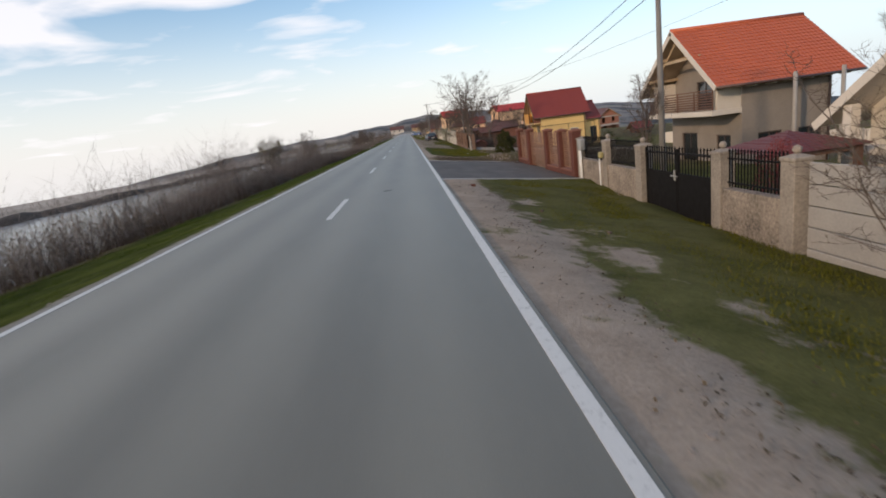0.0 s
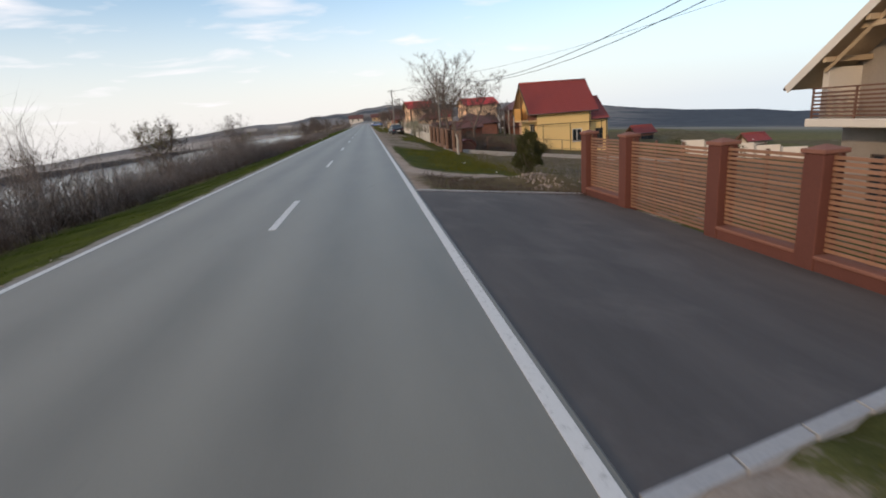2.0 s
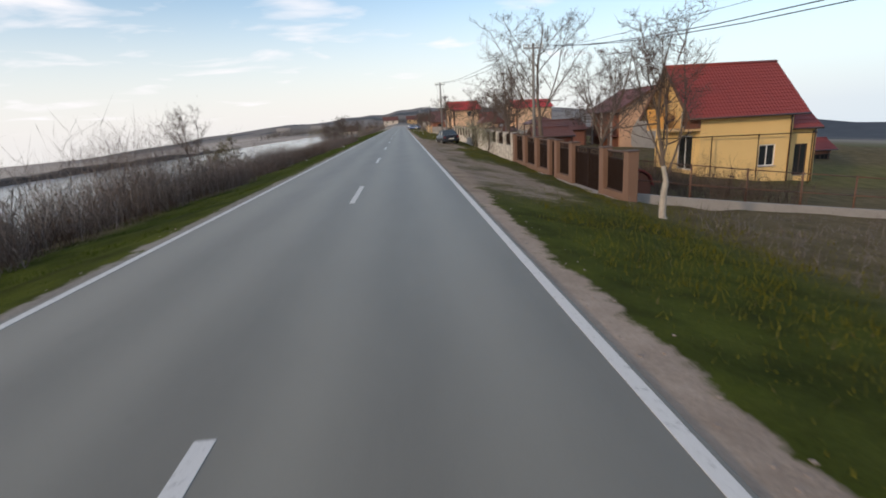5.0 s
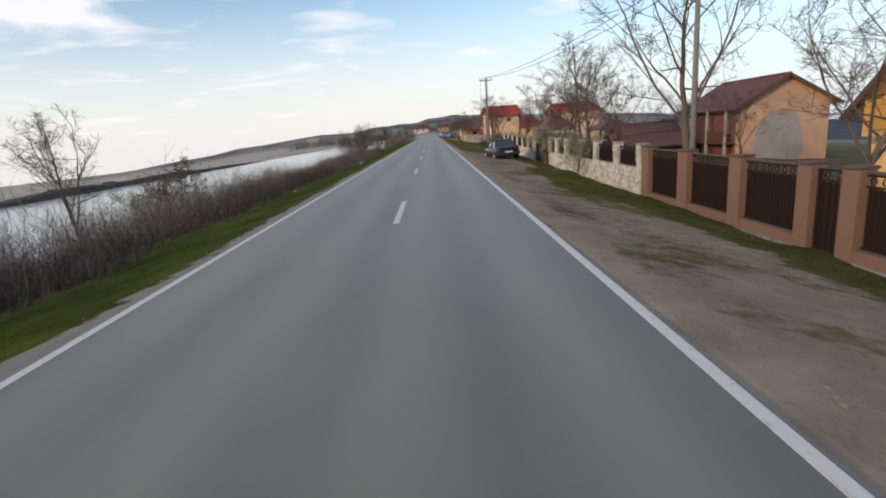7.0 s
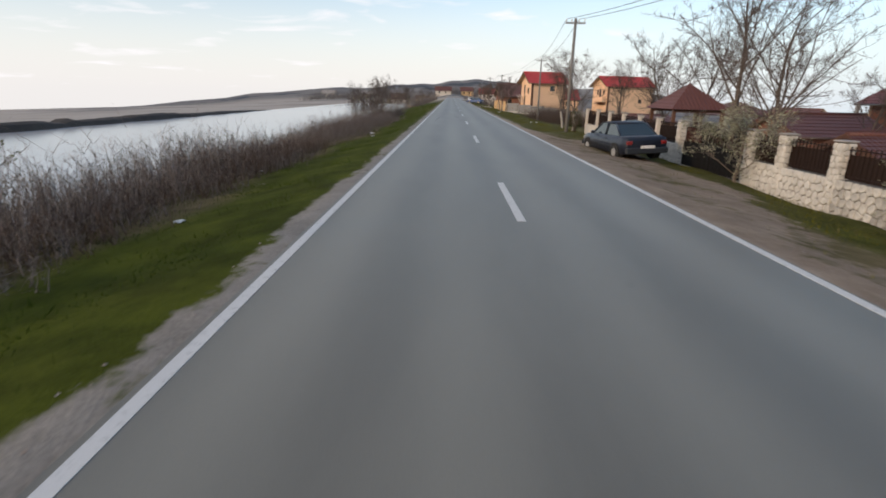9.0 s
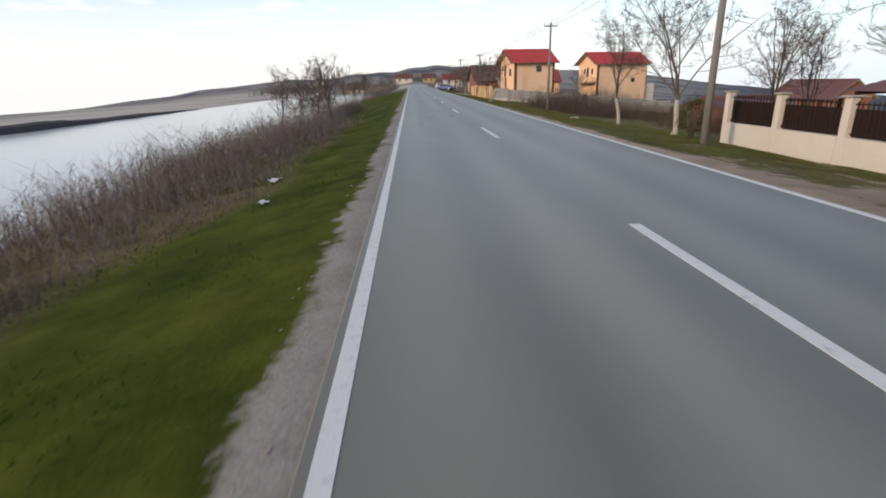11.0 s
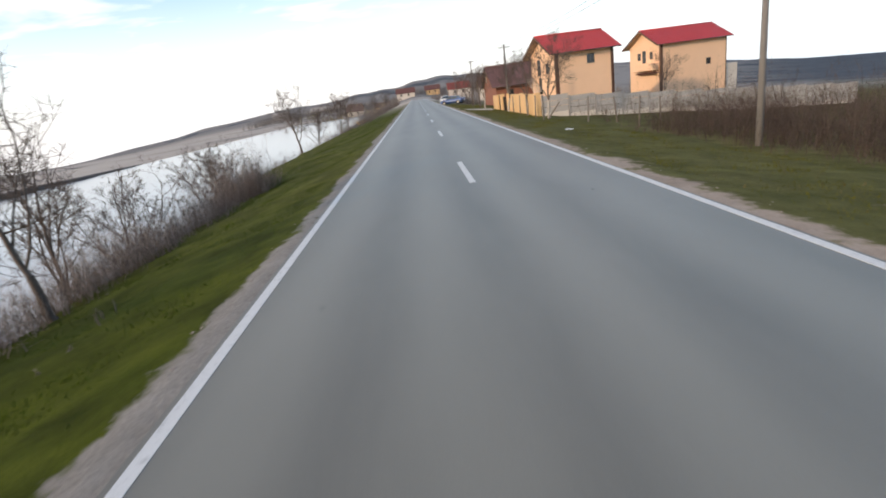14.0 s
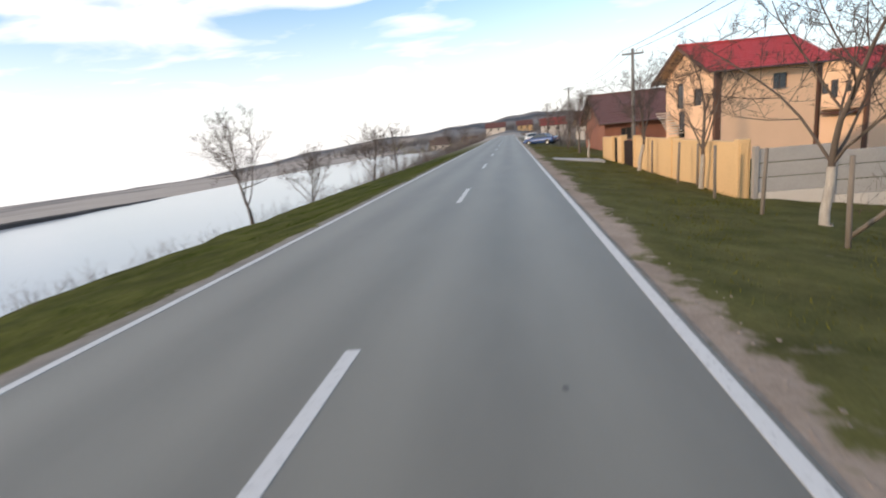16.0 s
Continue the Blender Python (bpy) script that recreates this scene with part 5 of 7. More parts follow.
for y, zt in ((-2.7, 1.45), (-0.3, 3.0)):
    part("balcony_post", Build().box(-0.97, y - 0.06, 0.46, -0.86, y + 0.06, zt), M_FRAMEWOOD, yh)
part("pergola_rail", Build().tube([(-3.0, -3.2, 0.0), (7.2, -3.4, -0.15)], [0.035, 0.035], 6), M_BLACK, yh, "thin black pergola rail", smooth=True)
for x in (-3.0, 0.5, 3.5, 7.0):
    part("pergola_post", Build().tube([(x, -3.3, -3.6), (x, -3.3, -0.05)], [0.03, 0.03], 6), M_BLACK, yh, smooth=True)
ya = house("annex", "lower yellow annex under a dark red roof", pose(25.71, 71.0, 0.02), 2.2, 5.4, -3.9, 0.45, 2.45, M_YELLOW, M_TILE_RED, side=[(0.8, -2.9, 0.9, 2.0)], over=0.45, over_f=0.05, courses=10)

# houses beyond the fences
rh = house("villa", "two-storey peach villa with a red roof and dark verandas", pose(28.7, 92.2, 0, 0, 0, 90), 8.8, 7.2, -4.6, 2.15, 4.15, M_VILLA, M_TILE_OXIDE,
           front=[], over=0.75, over_f=0.45, courses=14)
cp, cr_ = Build(), random.Random(8)
edge = [(0.3 + 2.2 * math.cos(k * 0.3927) * cr_.uniform(0.85, 1.08), -0.9 + 2.5 * math.sin(k * 0.3927) * cr_.uniform(0.85, 1.08)) for k in range(16)]
cp.add([(-0.02, y, z) for y, z in edge] + [(0.0, y * 1.02, z * 1.02) for y, z in edge], [tuple(range(16))] + [(k, 16 + k, 16 + (k + 1) % 16, (k + 1) % 16) for k in range(16)])
part("cement_patch", cp, M_CONC, rh, "bare grey cement patch on the gable")
# flat dark panel over the wall stands in for shade in the veranda recess
part("veranda_shade_panel", Build().box(0.3, 3.605, -4.4, 8.5, 3.66, 2.05), M_TERRA, rh, "dark panel painted as the shade in the veranda")
part("veranda_floor", Build().box(0.2, 3.66, -0.95, 8.7, 4.5, -0.75, 0.02), M_TILE_BROWN, rh)
vr = part("veranda_rail", Build().box(0.2, 4.42, 0.05, 8.7, 4.5, 0.14), M_FRAMEWOOD, rh, "dark wooden veranda rail")
rail_board = Build().box(0, -0.015, 0, 0.16, 0.015, 0.82).mesh("board", M_FRAMEWOOD)
for k in range(44):
    piece("board", rail_board, vr, pose(0.25 + k * 0.192, 4.46, -0.76))
for x in (0.3, 3.1, 5.9, 8.6):
    part("veranda_post", Build().box(x - 0.09, 4.38, -4.6, x + 0.09, 4.56, 1.75, 0.01), M_CONC, rh, "grey veranda post")

ha = house("peach_house", "peach rendered two-storey house with a bright red roof", pose(14.9, 181.0, 0.85, 0, 0, 9), 7.3, 7.4, -2.6, 3.85, 5.75, M_PEACH, M_TILE_BRIGHT,
           side=[(3.9, 2.0, 1.0, 1.0)], front=[(-1.8, 1.4, 1.1, 1.2), (0.6, -0.9, 1.0, 2.0), (0.8, 1.3, 1.1, 1.9)], over=0.8, over_f=0.9, courses=12)
for k in range(9):
    part("stair_step", Build().box(-1.1, 2.9 - k * 0.28, 1.05 - k * 0.2, -0.02, 3.2 - k * 0.28, 1.13 - k * 0.2), M_WHITEWALL, ha)
part("corner_pilaster", Build().box(-0.03, -3.73, -2.6, 0.35, -3.4, 3.8), M_FRAMEWOOD, ha, "brown corner strip")
part("corner_pilaster", Build().box(6.9, -3.74, -2.6, 7.25, -3.42, 3.8), M_FRAMEWOOD, ha, "brown corner strip")
hb = house("peach_villa", "peach rendered villa with a bright red roof and balcony", pose(36.2, 201.0, 1.5, 0, 0, 12), 12.0, 7.8, -6.6, 3.2, 5.3, M_PEACH, M_TILE_BRIGHT,
           side=[(8.2, -0.9, 0.9, 0.9)], front=[(-2.0, 0.9, 0.8, 1.1), (-0.3, 0.4, 1.0, 1.9), (1.0, 0.9, 0.9, 1.1)], over=0.7, over_f=1.0, courses=12)
part("balcony", Build().box(-1.2, -3.5, -0.75, 0.0, 1.6, 0.25, 0.03), M_PEACH, hb)
part("porch_shade", Build().box(-0.9, -3.2, -1.25, 0.0, 1.2, -1.1, 0.02), M_TILE_BROWN, hb)
part("corner_pilaster", Build().box(-0.03, -3.94, -6.6, 0.35, -3.6, 3.1), M_FRAMEWOOD, hb, "brown corner strip")
part("terrace", Build().box(12.0, -3.6, -6.6, 14.4, 0.5, -1.3, 0.03), M_WHITEWALL, hb)
hr = house("brown_house", "old low house with a brown red tile roof", pose(10.6, 198.0, 0.3), 10.0, 13.0, -1.4, 1.5, 4.25, M_HOLLOW, M_TILE_BROWN, side=[(1.5, -0.4, 1.0, 1.1)], over=0.7, over_f=0.6, courses=12)
part("lit_gable_window", Build().box(-0.05, 2.4, 1.9, -0.01, 3.1, 3.0), M_WHITEWALL, hr, "white gable board")
bh = house("brick_shell", "roofed shell of a house in bare red hollow brick", pose(67.3, 179.5, 0, 0, 0, -90), 13.6, 6.6, -12.4, -1.9, 0.5, M_HOLLOW, M_TILE_BROWN,
           side=[(u, v, 0.95, 1.15) for v in (-3.75, -6.3) for u in (1.0, 4.0, 7.2, 10.6)],
           back=[(-2.3, -4.0, 1.0, 1.9), (1.0, -3.8, 0.9, 1.5), (-2.4, -7.0, 1.5, 2.2), (0.8, -7.0, 1.5, 2.2)], over=0.75, over_f=1.0, courses=10)
for z in (-7.6, -4.75, -2.25):
    part("slab_band", Build().box(0, -3.33, z, 13.6, -3.3, z + 0.35), M_CONC, bh, "pale concrete floor band")
    part("slab_band", Build().box(13.6, -3.3, z, 13.63, 3.3, z + 0.35), M_CONC, bh, "pale concrete floor band")
for u in (0.0, 2.4, 13.2):
    for z in (-7.25, -4.4):
        part("concrete_column", Build().box(u, -3.33, z, u + 0.38, -3.3, z + (2.5 if z < -5 else 2.15)), M_CONC, bh)
part("balcony_slab", Build().box(13.63, -3.3, -4.9, 15.2, 3.3, -4.76), M_CONC, bh, "raw balcony slab")
house("brick_shed", "small bare brick shed in the scrub", pose(14.3, 115.2, 0), 4.0, 4.2, -2.6, -0.1, 0.35, M_TERRA, M_TILE_BROWN, side=[(1.2, -1.1, 0.9, 0.7)], front=[(-0.6, -1.1, 0.9, 0.7)], over=0.25, over_f=0.25, courses=6)
for x, y, L, W, eave, ridge, wm in ((14.2, 87.5, 3.5, 3.4, -0.1, 0.6, M_REDBRICK), (17.5, 98.0, 5.0, 5.0, 0.1, 1.1, M_HOLLOW)):
    house("garden_shed", "low brown garden shed with a rusty tile roof", pose(x, y, 0), L, W, -3.0, eave, ridge, wm, M_TILE_BROWN, side=[(1.2, eave - 1.2, 0.8, 0.7)], front=[(-0.5, eave - 1.9, 0.9, 1.8)], over=0.3, over_f=0.3, courses=7, group="garden sheds")
# small far houses, each with its own size and roof
for x, y, L, W, hgt, wm, rm, lab in [(39.5, 84, 2.2, 2.2, 1.1, M_HOLLOW, M_TILE_RED, "small garden house with a red roof"),
                                     (50, 75, 2.2, 2.0, 0.9, M_WHITEWALL, M_TILE_RED, "low white barn with a red roof"), (26, 222, 9, 8, 4.2, M_PEACH, M_TILE_RED, "distant peach house with a red roof"),
                                     (17, 262, 9, 8, 4.0, M_WHITEWALL, M_TILE_BROWN, "distant white house with a brown roof"), (30, 300, 10, 8, 4.6, M_OCHRE, M_TILE_RED, "distant ochre house with a red roof"),
                                     (14, 350, 9, 8, 4.4, M_WHITEWALL, M_TILE_RED, "distant white house by the road"), (-24, 420, 8, 7, 2.4, M_OCHRE, M_CAPDARK, "distant ochre house beyond the bend"),
                                     (-12, 447, 11, 8, 3.6, M_WHITEWALL, M_TILE_BROWN, "distant cream house where the road bends"), (6, 455, 9, 8, 3.4, M_OCHRE, M_TILE_BROWN, "distant ochre house where the road bends"), (-38, 400, 9, 7, 2.8, M_WHITEWALL, M_CAPDARK, "distant cream house among willows"),
                                     (-46, 470, 9, 7, 2.4, M_WHITEWALL, M_CAPDARK, "distant pale house among trees"), (-80, 520, 12, 8, 2.2, M_CONC, M_CONC, "distant white farmhouse below the hills"), (-120, 560, 12, 8, 2.2, M_CONC, M_CONC, "distant pale farmhouse below the hills")]:
    zb = zland(x + L / 2, y)
    house("far_house", lab, pose(x, y, zb), L, W, -3.0, hgt, hgt + W * 0.32, wm, rm, side=[(L * 0.2, hgt - 1.9, 1.0, 1.2), (L * 0.6, hgt - 1.9, 1.0, 1.2)], front=[(-1.2, hgt - 1.9, 1.0, 1.2), (0.8, hgt - 1.9, 1.0, 1.2)], courses=6, group="far houses")
ruin = thing("ruin", "roofless ochre ruin with two empty openings", "ruin", pose(-14.5, 231, zland(-14.5, 231) + 0.0))
b = Build()
for a, c, d, e in wall_with_holes(0, 7, -0.5, 2.2, 0.3, [(1.0, 0.6, 1.3, 1.0), (4.4, 0.6, 1.3, 1.0)]):
    b.box(a, 0, d, c, 0.3, e)
part("front_wall", b, M_OCHRE, ruin)
part("side_wall", Build().box(6.7, 0.3, -0.5, 7.0, 6, 1.9), M_OCHRE, ruin)
part("side_wall", Build().box(0, 0.3, -0.5, 0.3, 6, 1.5), M_OCHRE, ruin)
kennel = thing("kennel", "small red-brown kennel with an arched roof", "kennel", pose(9.6, 54.6, zland(9.6, 54.6)))
part("body", Build().extrude([(-0.6, -0.1), (0.6, -0.1), (0.6, 0.45), (0.5, 0.72), (0.25, 0.9), (0, 0.96), (-0.25, 0.9), (-0.5, 0.72), (-0.6, 0.45)], 1, 0.0, 1.2), M_TERRA, kennel)
part("roof", Build().extrude([(-0.7, 0.42), (-0.66, 0.42), (-0.54, 0.76), (-0.27, 0.95), (0, 1.01), (0.27, 0.95), (0.54, 0.76), (0.66, 0.42), (0.7, 0.42), (0.58, 0.8), (0.29, 1.0), (0, 1.06), (-0.29, 1.0), (-0.58, 0.8)], 1, -0.08, 1.28), M_TILE_RED, kennel)


# ---- poles and cables ----
def pole(x, y, top, label, arm=True, r=0.13, lean=0.0):
    zg = zland(x, y)
    p = thing("utility_pole", label, "utility pole", pose(x, y, zg, 0, lean), "utility poles")
    h = top - zg
    part("shaft", Build().tube([(0, 0, -0.5), (0, 0, h * 0.5), (0, 0, h)], [r, r * 0.85, r * 0.68], 10), M_POLE, p, smooth=True)
    if arm:
        a = part("crossarm", Build().box(-0.6, -0.05, h - 0.32, 0.6, 0.05, h - 0.22, 0.01), M_GALV, p)
        for xx in (-0.55, -0.22, 0.22, 0.55):
            part("insulator", Build().tube([(xx, 0, h - 0.22), (xx, 0, h - 0.15), (xx, 0, h - 0.1), (xx, 0, h - 0.04)], [0.02, 0.045, 0.035, 0.045], 8), M_WHITE, a, smooth=True)
    return h


POLES = [(10.85, 16.8, 5.3), (9.4, 68.2, 5.95), (6.33, 101.1, 6.34), (9.5, 131.8, 6.1), (8.6, 170.8, 5.6), (8.8, 205, 6.2), (9.0, 245, 6.2)]
pole(*POLES[0], "tall grey concrete pole behind the iron fence", True, 0.115)
pole(*POLES[1], "grey concrete pole among the garden trees", True, 0.105)
pole(*POLES[2], "grey concrete pole with a crossarm by the verge", True, 0.115)
pole(*POLES[3], "grey concrete pole in the brown scrub", True, 0.11)
for q in POLES[4:]:
    pole(*q, "thin distant concrete pole along the road", True, 0.12)


def cable(a, c, sag, r=0.013, label="black overhead cable between the poles"):
    pts = []
    for i in range(15):
        t = i / 14
        p = Vector(a).lerp(Vector(c), t)
        pts.append((p.x, p.y, p.z - sag * 4 * t * (1 - t)))
    solid("overhead_cable", Build().tube(pts, [r] * 15, 5), M_WIRE, label, "cable", group="overhead cables", smooth=True)


for (xa, ya, za), (xb, yb, zb) in zip(POLES[:-1], POLES[1:]):
    for dx, dz in ((-0.55, -0.05), (0.22, -0.05)):
        cable((xa + dx, ya, za + dz), (xb + dx, yb, zb + dz), 2.05 if yb < 70 else 0.55)
cable((10.2, -40, 6.3), (10.2, 16.8, 5.24), 0.9)
cable((11.1, -40, 6.3), (11.1, 16.8, 5.2), 0.9)
cable((21.0, 22, 6.6), (10.0, 68.2, 5.5), 0.8, 0.009, "thin grey service cable to a house")

# ---- bare trees ----
def grow(rng, h, spread, limbs, trunk_h, up=0.2, lime=False, fine=1):
    """A trunk that forks into thin spreading limbs, branches, twigs and fine tips."""
    trunk, crown = Build(), Build()

    def limb(b, p, d, length, r0, r1, n, sides, lift, wob=0.25):
        pts, rad = [p.copy()], [r0]
        q, dd = p.copy(), d.copy()
        for i in range(n):
            dd = (dd + Vector((rng.uniform(-1, 1), rng.uniform(-1, 1), rng.uniform(-0.8, 0.8) + lift)) * wob).normalized()
            q = q + dd * (length / n)
            pts.append(q.copy())
            rad.append(r0 + (r1 - r0) * (i + 1) / n)
        b.tube(pts, rad, sides, caps=False)
        return pts, rad

    r_base = 0.014 * h + 0.028
    trunk.tube([(0, 0, -0.3), (0, 0, 0.12)], [r_base * 1.5, r_base * 1.02], 9, caps=False)
    pts, rad = limb(trunk, Vector((0, 0, -0.25)), Vector((0, 0, 1)), trunk_h + 0.25, r_base, r_base * 0.75, 5, 9, 0.6, 0.12)
    # the trunk forks into rising limbs round a leader
    lead, lrad = limb(trunk, pts[-1], Vector((rng.uniform(-.25, .25), rng.uniform(-.25, .25), 1)).normalized(), (h - trunk_h) * 0.85, r_base * 0.62, 0.012, 8, 7, 0.25, 0.16)
    level = [(lead, lrad, (h - trunk_h) * 0.7)]
    for k in range(limbs):
        az = 2.4 * k + rng.uniform(-0.4, 0.4)
        f = (k / max(1, limbs - 1)) ** 1.4
        i = min(int(f * 5), 5)
        start = lead[i].lerp(lead[i + 1], rng.random() * (0.3 if k < 4 else 1.0))
        lean = spread * rng.uniform(0.55, 1.15)
        dd = Vector((math.cos(az) * lean, math.sin(az) * lean, 1.0 - 0.25 * f)).normalized()
        L = (h - trunk_h) * (0.85 - 0.45 * f) * rng.uniform(0.85, 1.1)
        ps, rr = limb(trunk, start, dd, L, max(0.02, lrad[i] * (0.5 - 0.12 * f)), 0.009, 7, 6, up, 0.17)
        level.append((ps, rr, L))
    counts, sides, segs = (8, 5, 4), (4, 3, 3), (3, 2, 1)
    tips = []
    for lev in range(3):
        nxt = []
        for ps, rr, L in level:
            for k in range(counts[lev]):
                t = 0.18 + 0.82 * (k + rng.random()) / counts[lev]
                i = min(int(t * (len(ps) - 1)), len(ps) - 2)
                f = t * (len(ps) - 1) - i
                p = ps[i].lerp(ps[i + 1], f)
                along = (ps[i + 1] - ps[i]).normalized()
                side = Vector((rng.uniform(-1, 1), rng.uniform(-1, 1), rng.uniform(-0.5, 0.9))).normalized()
                dd = (along * rng.uniform(0.35, 0.9) + side).normalized()
                l2 = max(0.14, L * rng.uniform(0.28, 0.52) * (1.2 - 0.6 * t))
                r0 = max((0.009, 0.0058, 0.0045)[lev], (rr[i] + (rr[i + 1] - rr[i]) * f) * 0.45)
                q, r2 = limb(crown, p, dd, l2, r0, max(0.0036, r0 * 0.45), segs[lev], sides[lev], up * 1.2, 0.2)
                nxt.append((q, r2, l2))
        level = nxt
    for ps, rr, L in level:
        for k in range(fine):
            p = ps[0].lerp(ps[-1], rng.uniform(0.3, 1.0))
            d = ((ps[-1] - ps[0]).normalized() * 0.8 + Vector((rng.uniform(-1, 1), rng.uniform(-1, 1), rng.uniform(-0.5, 0.9)))).normalized()
            e = p + d * rng.uniform(0.12, 0.3)
            a = d.cross(Vector((0.3, 0.5, 0.8))).normalized() * 0.0042
            b2 = d.cross(a)
            crown.add([tuple(p + a), tuple(p - a * 0.5 + b2 * 0.87), tuple(p - a * 0.5 - b2 * 0.87), tuple(e)], [(0, 1, 3), (1, 2, 3), (2, 0, 3)])
        tips.append(ps[-1])
    return trunk, crown, tips


def trunk_mesh(build, lime=False):
    me = build.mesh("trunk", M_BARK, True, fix=False)
    if lime:
        # whitewash up to a painter's reach
        me.materials.append(M_LIME)
        for p in me.polygons:
            if p.center.z < 1.35:
                p.material_index = 1
    return me


def buds(tips, rng, n, size, mat, name="buds", spread=0.13):
    v, f = [], []
    for i in range(n):
        p = rng.choice(tips)
        c = np.array(p) + np.array([rng.gauss(0, spread) for _ in range(3)])
        a = np.array([rng.gauss(0, 1) for _ in range(3)])
        a /= np.linalg.norm(a)
        b2 = np.cross(a, [rng.gauss(0, 1) for _ in range(3)])
        b2 /= np.linalg.norm(b2)
        s = size * rng.uniform(0.6, 1.4)
        k = len(v)
        v += [c - a * s, c + b2 * s * 0.5, c + a * s, c - b2 * s * 0.5]
        f.append((k, k + 1, k + 2, k + 3))
    return raw_mesh(name, np.array(v), np.array(f), mat)


TREE_KINDS = {}
for kind, (h, spread, limbs, th, seed, up) in {"walnut": (6.2, 0.75, 7, 1.5, 3, 0.15), "walnut_wide": (5.8, 1.0, 8, 1.3, 8, 0.12), "slim": (5.4, 0.42, 7, 1.1, 21, 0.25),
                                               "multi": (4.6, 0.6, 9, 0.2, 34, 0.2), "old": (6.8, 0.9, 8, 1.8, 55, 0.12)}.items():
    rg = random.Random(seed)
    tr, cw, tips = grow(rg, h, spread, limbs, th, up, fine=2 if kind in ("walnut", "walnut_wide") else 1)
    TREE_KINDS[kind] = (trunk_mesh(tr), trunk_mesh(tr, True), cw.mesh("crown", M_TWIG, True, fix=False))


def tree(kind, x, y, s, rz, label, lime=False, sz=None):
    t = thing("bare_tree", label, "tree", pose(x, y, zland(x, y) - 0.05, 0, 0, rz) @ Matrix.Diagonal((s, s, sz or s, 1)), "bare trees")
    plain, limed, crown = TREE_KINDS[kind]
    part("trunk", limed if lime else plain, None, t, "whitewashed lower trunk" if lime else "")
    part("crown", crown, None, t)
    return t


WALN = "leafless walnut tree with dense grey twigs"
for kind, x, y, s, rz, lime, lab in [
    ("slim", 7.9, 49.2, 0.95, 20, True, "leafless young walnut with a whitewashed trunk"),
    ("old", 10.9, 70.9, 1.5, 40, False, "tall leafless walnut beside the concrete pole"), ("walnut_wide", 12.2, 64.5, 1.3, 100, False, WALN), ("walnut_wide", 9.9, 75.9, 0.95, 200, False, WALN),
    ("old", 12.4, 89.0, 1.15, 10, False, "leafless old walnut behind the stone wall"), ("walnut_wide", 11.8, 99.5, 1.15, 300, False, WALN), ("slim", 10.6, 104.5, 0.95, 80, False, WALN),
    ("walnut_wide", 9.7, 85.3, 0.95, 150, False, WALN), ("old", 13.2, 94.0, 1.45, 120, False, "tall leafless walnut over the gazebo"), ("walnut_wide", 14.5, 100.5, 1.35, 15, False, "broad leafless walnut behind the stone wall"), ("slim", 14.0, 107.0, 0.9, 33, False, WALN),
    ("slim", 10.6, 17.6, 0.72, 77, False, "small leafless tree behind the iron fence"), ("multi", 9.6, 5.6, 0.85, 15, False, "leafless shrubby tree over the plank fence"),
    ("slim", 21.0, 18.0, 1.15, 140, False, "tall leafless tree behind the houses"), ("multi", 7.8, 4.2, 0.55, 120, False, "small bare shrub in front of the plank fence"),
    ("walnut", 8.75, 113.8, 0.95, 65, True, "leafless roadside walnut with a pale trunk"), ("walnut_wide", 7.9, 106.0, 1.05, 210, True, "leafless roadside walnut with a pale trunk"),
    ("walnut_wide", 7.5, 149.9, 0.95, 20, True, "leafless walnut with a whitewashed trunk by the posts"), ("walnut", 7.6, 157.0, 0.8, 130, True, "leafless walnut with a whitewashed trunk"),
    ("walnut", 7.4, 164.4, 0.85, 250, True, "leafless walnut with a whitewashed trunk"), ("slim", 6.7, 175.5, 0.85, 60, True, "leafless roadside walnut in the row"),
    ("walnut", 7.2, 184.0, 0.9, 310, False, WALN), ("slim", 7.4, 195.0, 0.95, 200, False, WALN), ("old", 8.0, 208.0, 0.85, 90, False, WALN), ("walnut", 7.5, 222.0, 0.95, 12, False, WALN),
    ("walnut", 24.0, 168.0, 0.9, 44, False, WALN), ("old", 26.0, 126.0, 0.8, 77, False, WALN), ("walnut_wide", 20.5, 84.0, 0.95, 230, False, WALN), ("walnut", 22, 96, 0.9, 3, False, WALN),
    # river side
    ("slim", -11.0, 68.3, 0.9, 0, False, "slender leafless poplar on the river bank"), ("multi", -10.5, 47.5, 0.95, 70, False, "leafless bank willow in the brush"),
    ("multi", -11.0, 36.0, 0.75, 200, False, "leafless bank willow in the brush"), ("slim", -12.0, 130.6, 1.15, 140, False, "slender leafless poplar on the river bank"),
    ("multi", -9.0, 122.3, 1.0, 80, False, "leafless alder at the brush edge"), ("slim", -8.4, 125.4, 0.9, 20, False, "slim leafless alder at the brush edge"), ("slim", -10.6, 119.5, 0.85, 260, False, "slim leafless alder at the brush edge"),
    ("slim", -11.8, 163.5, 1.15, 10, False, "leafless poplar at the water's edge"), ("multi", -11.8, 171.5, 0.95, 40, False, "leafless willow at the water's edge"), ("multi", -11.4, 186.0, 1.2, 90, False, "leafless willow at the water's edge"),
    ("old", -12.0, 198.5, 0.95, 190, False, "leafless bank tree further on"), ("multi", -12.3, 143.5, 0.9, 5, False, "low bare bush on the bank"), ("multi", -10.8, 139.6, 0.85, 120, False, "round bare willow bush on the bank"),
    ("slim", -10.5, 242.0, 0.9, 31, False, "leafless bank tree further on"), ("walnut", -9.0, 262.0, 0.9, 61, False, "leafless bank tree further on"), ("multi", -11.2, 133.0, 1.0, 15, False, "bare willow bush on the bank"),
]:
    tree(kind, x, y, s, rz, lab, lime)

